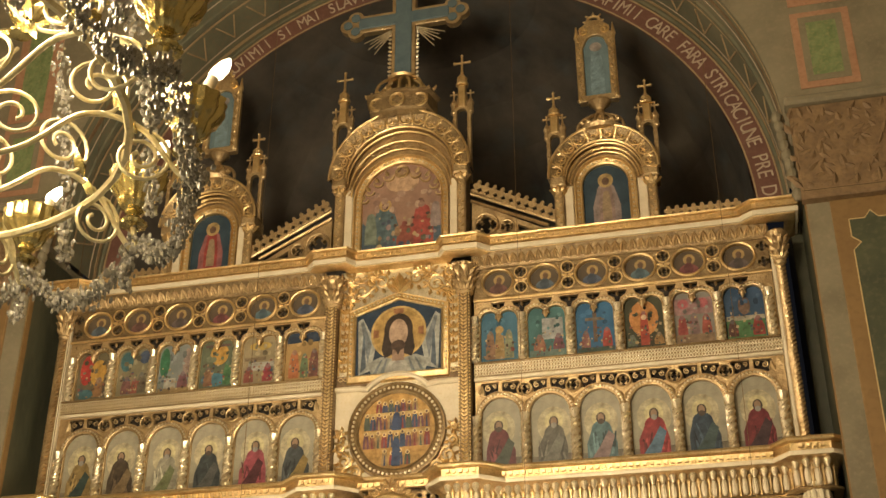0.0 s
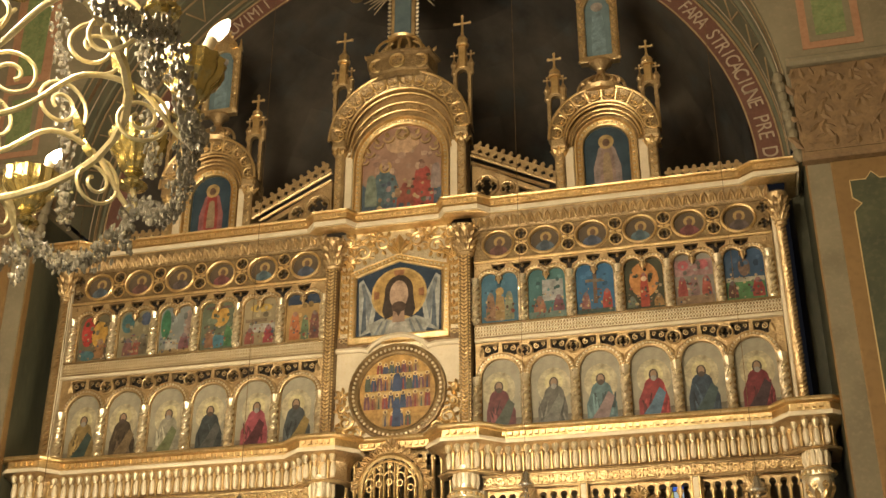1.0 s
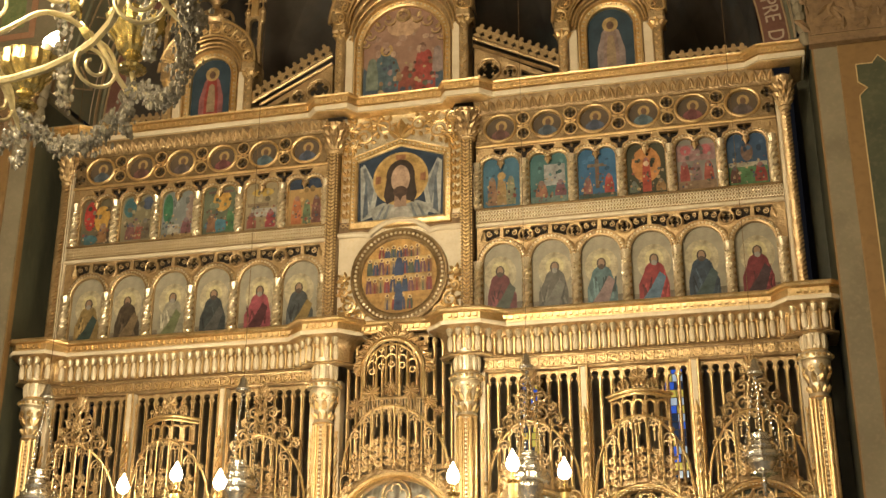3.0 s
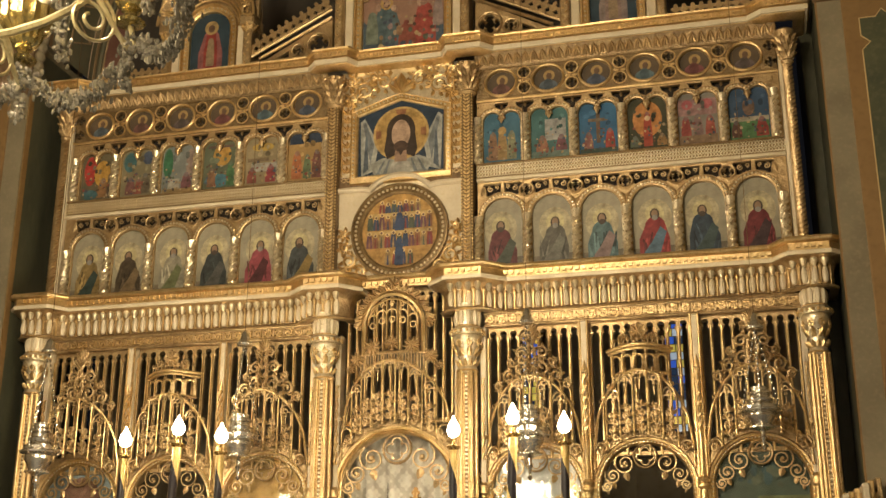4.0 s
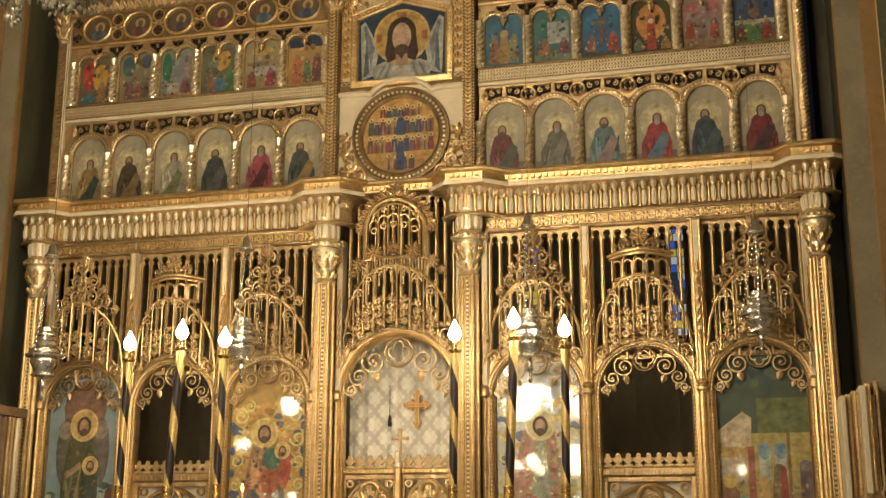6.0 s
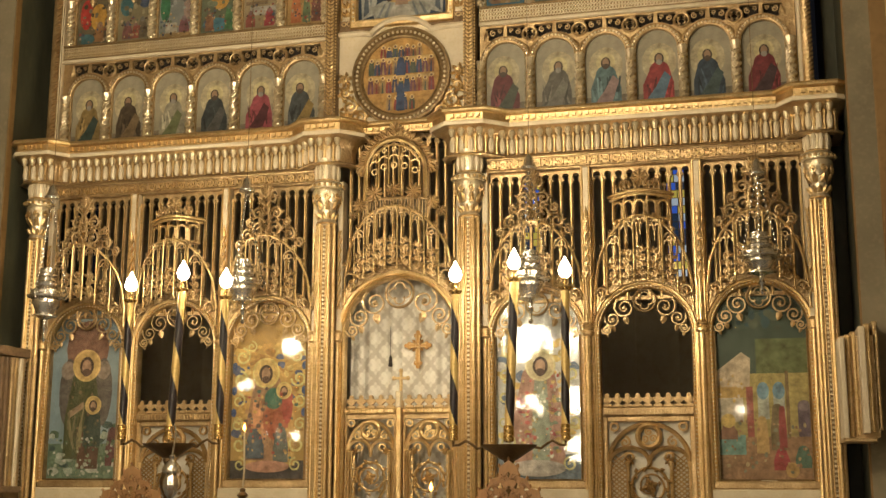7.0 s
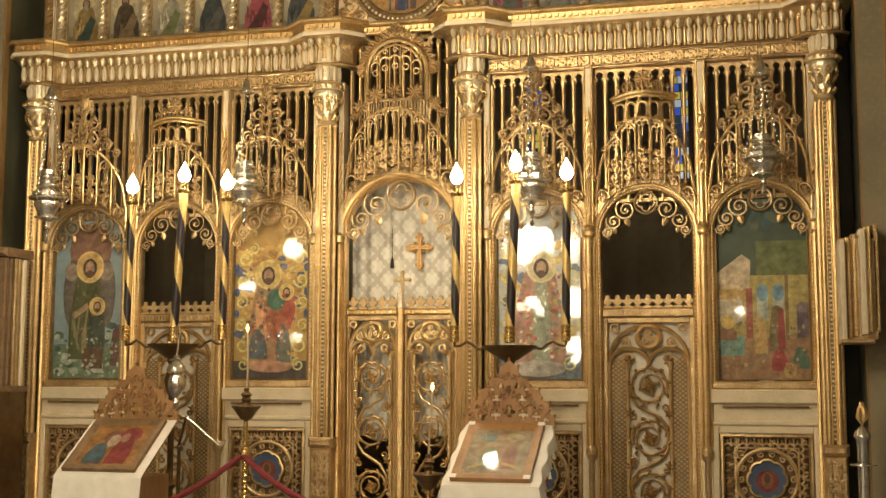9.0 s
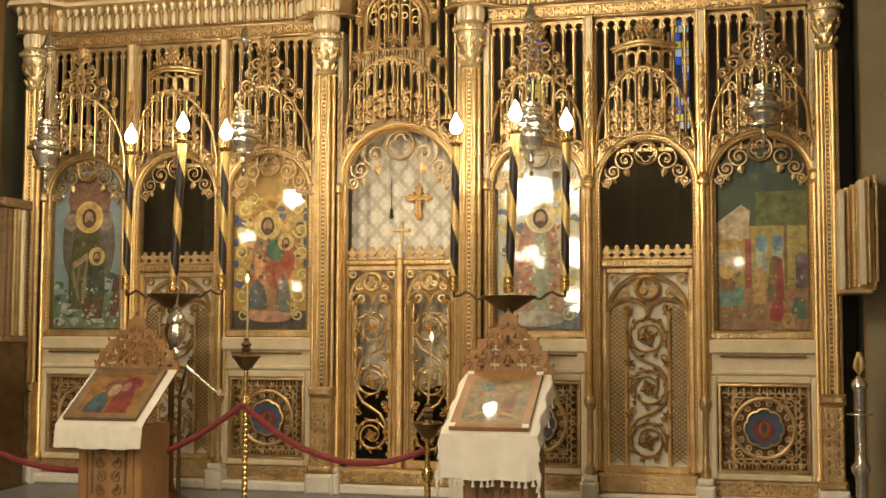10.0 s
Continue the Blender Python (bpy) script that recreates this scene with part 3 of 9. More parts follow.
MOULD = [(-0.006, 0.08), (-0.006, -0.01), (0.008, -0.028), (0.024, -0.02), (0.03, -0.045), (0.05, -0.05), (0.058, -0.02), (0.066, -0.02), (0.07, 0.06)]
for cx, hw, kind in BAYS:
    z0 = 1.58 if kind == "icon" else 0.3
    g = M().sweep(arch_path(cx, hw, z0), MOULD)
    arch = part("arch", g, GOLD, SCREEN, "gilded arch moulding")
    g = M()
    lobed = [(cx + (hw + 0.112 + 0.02 * abs(math.sin(radians(a * 11.0)))) * math.cos(radians(a)), SPRING + (hw + 0.112 + 0.02 * abs(math.sin(radians(a * 11.0)))) * math.sin(radians(a))) for a in range(2, 179, 2)]
    g.fill([lobed + arc(cx, SPRING, hw + 0.055, 178, 2, 30)], -0.04, 0.06, 0, 0.008)
    part("scalloped_edge", g, GOLDW, arch)
    g = M()
    bead_arc(g, cx, SPRING, hw + 0.015, 2, 178, 40, -0.028, 0.01)
    for sx in (-1, 1):
        bead_line(g, cx + sx * (hw + 0.015), z0 + 0.05, cx + sx * (hw + 0.015), SPRING, -0.028, 0.038, 0.01)
    part("beading", g, PALEG, arch)
    g = M()
    fret_arch(g, cx, SPRING, hw, -0.005)
    part("arch_lace", g, GOLDW, arch, "pierced scroll lace under the arch")
    if kind == "icon":
        # cream drawer ledge and carved lower panel
        x0, x1 = cx - 0.49, cx + 0.49
        g = M().box(x0, x1, -0.07, 0.3, 1.4, 1.53, b=0.012)
        g.box(x0 + 0.02, x1 - 0.02, -0.035, 0.3, 1.22, 1.4)
        g.box(x0, x1, -0.06, 0.3, 1.2, 1.25, b=0.015)
        ledge = part("ledge", g, CREAM, SCREEN, "cream painted ledge")
        part("rail", M().tube([(cx - 0.38, -0.055, 1.375), (cx + 0.38, -0.055, 1.375)], 0.012, 6), GOLDD, ledge, "thin dark brass rail")
        g = M()
        g.box(x0, x0 + 0.075, -0.05, 0.3, 0.25, 1.2, b=0.012).box(x1 - 0.075, x1, -0.05, 0.3, 0.25, 1.2, b=0.012)
        g.box(x0 + 0.075, x1 - 0.075, -0.048, 0.3, 1.13, 1.2, b=0.01).box(x0 + 0.075, x1 - 0.075, -0.048, 0.3, 0.25, 0.31, b=0.01)
        pan = part("lower_panel", g, CREAM, SCREEN, "cream framed panel with pierced gilt carving")
        bx, cz, hx, hz = 0.41, 0.72, 0.405, 0.405
        part("recess", M().box(cx - hx, cx + hx, 0.05, 0.08, cz - hz, cz + hz), BROWNP, pan, "brown recess")
        g = M()
        g.sweep([(cx - hx, cz - hz), (cx + hx, cz - hz), (cx + hx, cz + hz), (cx - hx, cz + hz)], [(0, 0.02), (0, -0.03), (0.02, -0.035), (0.035, -0.01), (0.035, 0.04)], closed=True)
        for k in range(11):
            for sz in (-1, 1):
                u = -hx + 0.06 + (2 * hx - 0.12) * k / 10
                g.tube(at_y(arc(cx + u, cz + sz * (hz - 0.115), 0.032, 0, sz * 180, 6), -0.005), 0.009, 4, flat=1.6)
                g.tube([(cx + u + 0.032, -0.005, cz + sz * (hz - 0.035)), (cx + u + 0.032, -0.005, cz + sz * (hz - 0.115))], 0.008, 4)
                g.leaf(cx + u, cz + sz * (hz - 0.09), 90 * sz, 0.05, 0.03, -0.005)
                g.tube(at_y(arc(cx + sz * (hx - 0.115), cz + u, 0.032, -90 * sz, 90 * sz, 6), -0.005), 0.009, 4, flat=1.6)
                g.leaf(cx + sz * (hx - 0.09), cz + u, 0 if sz > 0 else 180, 0.05, 0.03, -0.005)
        g.tube(at_y(circle(cx, cz, 0.27, 28), -0.014), 0.02, 6, closed=True)
        g.tube(at_y([(cx - 0.28, cz - 0.28), (cx + 0.28, cz - 0.28), (cx + 0.28, cz + 0.28), (cx - 0.28, cz + 0.28)], -0.01), 0.012, 4, closed=True)
        for qx in (-1, 1):
            for qz in (-1, 1):
                g.tube(spiral(cx + qx * 0.225, cz + qz * 0.225, 0.05, 1.4, 0, qx * qz, -0.006), 0.008, 4)
                for a in range(0, 360, 60):
                    g.leaf(cx + qx * 0.33 * math.cos(radians(a / 4)), cz + qz * 0.33 * math.sin(radians(a / 4)), a, 0.07, 0.035, 0.0)
        for k in range(14):
            a = 360 * k / 14
            g.tube(spiral(cx + 0.23 * math.cos(radians(a)), cz + 0.23 * math.sin(radians(a)), 0.034, 1.3, a, 1, -0.006), 0.008, 4)
            g.leaf(cx + 0.3 * math.cos(radians(a)), cz + 0.3 * math.sin(radians(a)), a + 40, 0.08, 0.04, -0.003)
        part("tracery", g, GOLDW, pan, "pierced carved tracery")
        g = M().sweep(scallop(cx, cz, 0.185), [(0, 0.03), (0, -0.03), (0.014, -0.036), (0.02, -0.01)], closed=True)
        part("medallion_frame", g, GOLD, pan)
        painting("medallion", "small blue painted medallion", scallop(cx, cz, 0.18), -0.012, (0.07, 0.11, 0.2),
                 [(ell(cx, cz - 0.015, 0.1, 0.1), (0.24, 0.04, 0.035)), (ell(cx, cz - 0.01, 0.05, 0.075), (0.3, 0.14, 0.05)), (ell(cx, cz + 0.01, 0.028, 0.045), (0.12, 0.05, 0.03))], parent=pan)

# slit grille over the arches
slit_bays = [(s * a, s * b) for s in (-1, 1) for a, b in ((0.93, 1.84), (1.94, 2.9), (3.0, 3.9))]
for a, b in slit_bays:
    a, b = min(a, b), max(a, b)
    n = 9
    st = (b - a) / n
    rim = [(a, 3.3), (b, 3.3), (b, 4.62), (a, 4.62)]
    holes = []
    for k in range(n):
        c = a + st * (k + 0.5)
        w = st * 0.33
        holes.append([(c - w, 3.34), (c + w, 3.34), (c + w, 4.48), (c + w * 0.45, 4.515)] + arc(c, 4.55, w * 0.95, -50, 230, 8) + [(c - w * 0.45, 4.515), (c - w, 4.48)])
    # the arch below stays open
    cxm = (a + b) / 2
    g = M().fill([rim] + holes, 0.02, 0.04, 0, 0.004)
    gr = part("grille", g, GOLDW, SCREEN, "gilded grille of tall narrow slits")
    bar = M().lathe(0, 0, [(0.011, 3.3), (0.011, 4.47), (0.019, 4.49), (0.011, 4.52)], 6)
    BAR = mesh_of("bar", bar, GOLD)
    for k in range(n + 1):
        piece("bar", BAR, (a + st * k, 0.01, 0), gr)

# friezes and the great cornice
PLAN = [(4.26, 0.3), (4.26, -0.12), (4.18, -0.2), (3.93, -0.2), (3.78, 0.0), (1.1, 0.0), (0.88, -0.2), (0.61, -0.2), (0.5, -0.08), (0.5, 0.06)]
PLAN = PLAN + [(-x, y) for x, y in PLAN[::-1]]
for x0, x1 in ((-3.95, -0.9), (0.9, 3.95)):
    g = M().box(x0, x1, -0.03, 0.3, 4.62, 4.76, b=0.01)
    g.tube([(x0, -0.04, 4.63), (x1, -0.04, 4.63)], 0.014, 6).tube([(x0, -0.045, 4.755), (x1, -0.045, 4.755)], 0.014, 6)
    fr = part("frieze", g, GOLDW, SCREEN, "carved gilded leaf frieze")
    g = M()
    rinceau(g, x0, x1, 4.69, 0.095, -0.04, 0.0085)
    part("leaf_scrollwork", g, GOLD, fr)
SIDES = [PLAN[:10], PLAN[10:]]
g = M()
for half in SIDES:
    g.sweep(half, [(-0.05, 4.76), (0.03, 4.76), (0.045, 4.775), (0.03, 4.79), (0.0, 4.8), (0.0, 4.93), (0.03, 5.0), (0.1, 5.045), (0.14, 5.05), (0.14, 5.085)], plan=True)
cor = part("cornice", g, GOLDW, SCREEN, "projecting gilded cornice with cream drops")
g = M()
for half in SIDES:
    g.sweep(half, [(0.13, 5.05), (0.155, 5.05), (0.16, 5.07), (0.155, 5.09), (0.13, 5.095)], plan=True)
part("cream_moulding", g, CREAM, cor, "cream moulding")
g = M().sweep(PLAN, [(0.1, 5.09), (0.13, 5.1), (0.13, 5.17), (0.18, 5.18), (0.19, 5.2), (0.18, 5.22), (-0.2, 5.225)], plan=True)
part("top_moulding", g, GOLD, cor)


def plan_y(x):
    x = abs(x)
    pts = sorted(PLAN[1:9]) if x > 0.5 else [(0, 0.06), (0.5, 0.06)]
    for (xa, ya), (xb, yb) in zip(pts, pts[1:]):
        if xa <= x <= xb:
            return ya + (yb - ya) * (x - xa) / max(xb - xa, 1e-6)
    return pts[-1][1]


n = 130
DENT = mesh_of("dentil", M().box(-0.018, 0.018, -0.03, 0.02, -0.02, 0.02), GOLD)
for k in range(n):
    x = -4.25 + 8.5 * (k + 0.5) / n
    y = plan_y(x) - 0.13
    piece("dentil", DENT, (x, y, 5.14), cor)
DROP = mesh_of("drop", M().lathe(0, 0, [(0.006, 4.8), (0.022, 4.81), (0.031, 4.85), (0.028, 4.91), (0.016, 4.955), (0.008, 4.965)], 8), CREAM)
RIB = mesh_of("rib", M().lathe(0, 0, [(0.01, 4.79), (0.012, 4.8), (0.012, 4.94), (0.022, 4.965), (0.012, 4.99)], 6), GOLD)
KNOB = mesh_of("knob", M().lathe(0, 0, [(0.014, 4.955), (0.028, 4.985), (0.036, 5.02), (0.022, 5.045)], 8), PALEG)
for s in (-1, 1):
    n = 39
    for k in range(n):
        x = s * (0.6 + 3.58 * k / (n - 1))
        y = plan_y(x)
        piece("drop", DROP, (x, y - 0.032, 0), cor, "cream painted drop")
        piece("rib", RIB, (x + s * 0.047, plan_y(x + s * 0.047) - 0.03, 0), cor)
        piece("knob", KNOB, (x, y - 0.065, 0), cor)

# ---- upper tiers ----
EARTH = ((0.34, 0.2, 0.1), (0.1, 0.06, 0.04), (0.46, 0.34, 0.2), (0.28, 0.07, 0.05), (0.12, 0.14, 0.09), (0.08, 0.1, 0.15), (0.5, 0.36, 0.16))
STEP, FIRST = 0.505, 1.097
EDGE0 = FIRST - STEP / 2
# The shade behind the arcade openings is put into this board's colour.
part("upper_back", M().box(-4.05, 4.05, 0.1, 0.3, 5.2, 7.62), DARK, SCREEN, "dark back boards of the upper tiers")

APOSTLES = {
    1: [((0.16, 0.03, 0.03), (0.08, 0.09, 0.06)), ((0.14, 0.13, 0.1), (0.2, 0.19, 0.15)), ((0.1, 0.19, 0.2), (0.3, 0.2, 0.19)),
        ((0.33, 0.03, 0.03), (0.1, 0.19, 0.28)), ((0.035, 0.06, 0.09), (0.06, 0.1, 0.1)), ((0.2, 0.025, 0.03), (0.07, 0.035, 0.04))],
    -1: [((0.07, 0.08, 0.08), (0.3, 0.2, 0.05)), ((0.38, 0.07, 0.09), (0.1, 0.025, 0.03)), ((0.05, 0.06, 0.06), (0.1, 0.1, 0.09)),
         ((0.34, 0.31, 0.22), (0.17, 0.19, 0.08)), ((0.08, 0.055, 0.03), (0.22, 0.15, 0.07)), ((0.3, 0.2, 0.06), (0.04, 0.07, 0.06))]}
FEASTS = {
    1: [((0.05, 0.16, 0.24), [("d", -0.1, 0.34, 0.1, (0.3, 0.16, 0.08)), ("d", 0, 0.4, 0.1, (0.38, 0.24, 0.08)), ("d", 0.1, 0.34, 0.1, (0.24, 0.25, 0.14)), ("c", 0, 0.36, 0.045, (0.5, 0.32, 0.1))]),
        ((0.06, 0.17, 0.17), [("b", 0.06, 0.2, 0.22, 0.24, (0.36, 0.36, 0.34)), ("d", -0.08, 0.24, 0.13, (0.36, 0.15, 0.08)), ("d", 0.12, 0.24, 0.12, (0.22, 0.08, 0.1)), ("b", 0, 0.0, 0.38, 0.08, (0.16, 0.24, 0.2))]),
        ((0.03, 0.14, 0.28), [("b", 0, 0.12, 0.04, 0.38, (0.16, 0.1, 0.06)), ("b", 0, 0.36, 0.2, 0.035, (0.22, 0.16, 0.1)), ("d", -0.1, 0.24, 0.09, (0.3, 0.12, 0.1)), ("d", 0.12, 0.26, 0.1, (0.4, 0.06, 0.04)), ("b", 0, 0.0, 0.38, 0.06, (0.06, 0.1, 0.08))]),
        ((0.06, 0.06, 0.03), [("e", 0, 0.33, 0.15, 0.2, (0.58, 0.24, 0.05)), ("d", 0, 0.4, 0.09, (0.42, 0.06, 0.03)), ("d", -0.13, 0.14, 0.1, (0.14, 0.18, 0.12)), ("d", 0.14, 0.15, 0.1, (0.36, 0.2, 0.06)), ("c", 0, 0.34, 0.03, (0.7, 0.5, 0.3))]),
        ((0.26, 0.24, 0.2), [("b", 0, 0.32, 0.38, 0.18, (0.36, 0.2, 0.19)), ("c", -0.1, 0.44, 0.055, (0.5, 0.12, 0.13)), ("c", 0.1, 0.44, 0.055, (0.5, 0.12, 0.13)), ("d", -0.12, 0.3, 0.1, (0.34, 0.06, 0.05)), ("d", 0, 0.32, 0.1, (0.26, 0.16, 0.15)), ("d", 0.12, 0.3, 0.1, (0.4, 0.09, 0.06)), ("b", 0, 0.0, 0.38, 0.1, (0.28, 0.18, 0.1))]),
        ((0.04, 0.09, 0.17), [("b", 0, 0.18, 0.38, 0.07, (0.4, 0.36, 0.26)), ("b", 0, 0.0, 0.38, 0.2, (0.09, 0.22, 0.08)), ("d", -0.13, 0.2, 0.1, (0.12, 0.05, 0.04)), ("d", 0.12, 0.22, 0.12, (0.34, 0.05, 0.04)), ("e", 0, 0.36, 0.06, 0.1, (0.2, 0.12, 0.08))])],
    -1: [((0.42, 0.26, 0.08), [("b", 0, 0.44, 0.38, 0.12, (0.03, 0.05, 0.09)), ("d", -0.1, 0.34, 0.12, (0.5, 0.16, 0.05)), ("d", 0.02, 0.3, 0.09, (0.14, 0.2, 0.1)), ("d", 0.13, 0.34, 0.11, (0.2, 0.08, 0.06))]),
         ((0.33, 0.26, 0.14), [("e", 0.0, 0.45, 0.13, 0.05, (0.58, 0.38, 0.06)), ("b", 0.02, 0.16, 0.3, 0.1, (0.4, 0.38, 0.32)), ("d", -0.12, 0.2, 0.11, (0.3, 0.08, 0.06)), ("d", 0.1, 0.22, 0.12, (0.36, 0.05, 0.06)), ("b", -0.05, 0.28, 0.25, 0.04, (0.22, 0.15, 0.08))]),
         ((0.13, 0.15, 0.09), [("e", 0.02, 0.4, 0.11, 0.13, (0.62, 0.34, 0.05)), ("e", -0.03, 0.1, 0.15, 0.08, (0.07, 0.21, 0.28)), ("d", 0.13, 0.3, 0.1, (0.08, 0.2, 0.08)), ("d", -0.1, 0.24, 0.1, (0.28, 0.14, 0.07)), ("b", 0.0, 0.49, 0.3, 0.03, (0.14, 0.08, 0.07))]),
         ((0.24, 0.26, 0.24), [("e", -0.13, 0.36, 0.06, 0.18, (0.04, 0.17, 0.08)), ("e", 0.14, 0.34, 0.05, 0.18, (0.36, 0.25, 0.2)), ("b", -0.05, 0.05, 0.14, 0.12, (0.45, 0.42, 0.34)), ("d", 0.1, 0.22, 0.12, (0.22, 0.09, 0.1)), ("b", 0, 0.0, 0.38, 0.05, (0.36, 0.24, 0.09))]),
         ((0.26, 0.22, 0.12), [("e", -0.1, 0.42, 0.08, 0.12, (0.05, 0.15, 0.17)), ("e", 0.12, 0.46, 0.07, 0.08, (0.07, 0.1, 0.17)), ("d", -0.08, 0.22, 0.12, (0.22, 0.09, 0.08)), ("d", 0.1, 0.26, 0.12, (0.16, 0.13, 0.08)), ("d", 0.02, 0.2, 0.08, (0.33, 0.09, 0.06))]),
         ((0.16, 0.13, 0.07), [("e", -0.09, 0.36, 0.08, 0.18, (0.5, 0.035, 0.025)), ("e", 0.06, 0.32, 0.1, 0.16, (0.62, 0.34, 0.04)), ("d", 0.08, 0.24, 0.14, (0.34, 0.17, 0.06)), ("e", -0.08, 0.07, 0.1, 0.06, (0.06, 0.17, 0.2)), ("d", 0.16, 0.3, 0.06, (0.12, 0.09, 0.06))])]}


def folds(cx, z0, w, h, c, seed, n=7):
    """Slanting light and dark strokes that break up a painted drape."""
    rnd = random.Random(seed)
    out = []
    for k in range(n):
        x, z = cx + rnd.uniform(-0.42, 0.42) * w, z0 + rnd.uniform(0, 0.45) * h
        L, t, d = rnd.uniform(0.25, 0.5) * h, rnd.uniform(0.06, 0.14) * w, rnd.uniform(-0.2, 0.2) * w
        f = rnd.choice((0.35, 0.5, 1.5, 1.9))
        d = max(cx - w * 0.5, min(cx + w * 0.5, x + d)) - x
        out.append(([(x - t / 2, z), (x + t / 2, z), (x + d + t * 0.2, z + L), (x + d - t * 0.2, z + L)], tuple(min(round(v * f + 0.006, 3), 0.8) for v in c)))
    return out


def feast_patches(cx, z0, specs):
    out = []
    for sp in specs:
        if sp[0] == "d":
            out.append((drape(cx + sp[1], z0 + 0.03, sp[3], sp[2] - 0.03), sp[4]))
            out.append((ell(cx + sp[1], z0 + sp[2] - 0.01, sp[3] * 0.24, sp[3] * 0.26, 10), tuple(0.5 * c + 0.1 for c in sp[4])))
        elif sp[0] == "c":
            out.append((ell(cx + sp[1], z0 + sp[2], sp[3], sp[3], 12), sp[4]))
        elif sp[0] == "e":
            out.append((ell(cx + sp[1], z0 + sp[2], sp[3], sp[4]), sp[5]))
        else:
            out.append(([(cx + sp[1] - sp[3] / 2, z0 + sp[2]), (cx + sp[1] + sp[3] / 2, z0 + sp[2]), (cx + sp[1] + sp[3] / 2, z0 + sp[2] + sp[4]), (cx + sp[1] - sp[3] / 2, z0 + sp[2] + sp[4])], sp[5]))
    return out


shaft1 = M().lathe(0, 0, [(0.04, 5.225), (0.046, 5.25), (0.028, 5.27), (0.028, 5.7), (0.038, 5.72), (0.05, 5.76), (0.052, 5.785), (0.03, 5.79)], 8)
SH1 = mesh_of("colonnette", shaft1, PALEG)
tw1 = M()
twist(tw1, 0, 0, 5.28, 5.7, 0.03, 3.0, seg=5)
for k in range(9):
    tw1.leaf(0, 5.29 + 0.046 * k, 60 if k % 2 else 120, 0.05, 0.035, -0.036, 0.016)
TW1 = mesh_of("spiral", tw1, PALEG)
shaft2 = M().lathe(0, 0, [(0.03, 6.38), (0.036, 6.4), (0.024, 6.42), (0.024, 6.82), (0.034, 6.84), (0.042, 6.88), (0.044, 6.9), (0.03, 6.905)], 8)
SH2 = mesh_of("colonnette", shaft2, PALEG)
tw2 = M()
twist(tw2, 0, 0, 6.42, 6.82, 0.028, 3.0, seg=5)
for k in range(9):
    tw2.leaf(0, 6.43 + 0.043 * k, 60 if k % 2 else 120, 0.046, 0.034, -0.034, 0.016)
TW2 = mesh_of("spiral", tw2, PALEG)

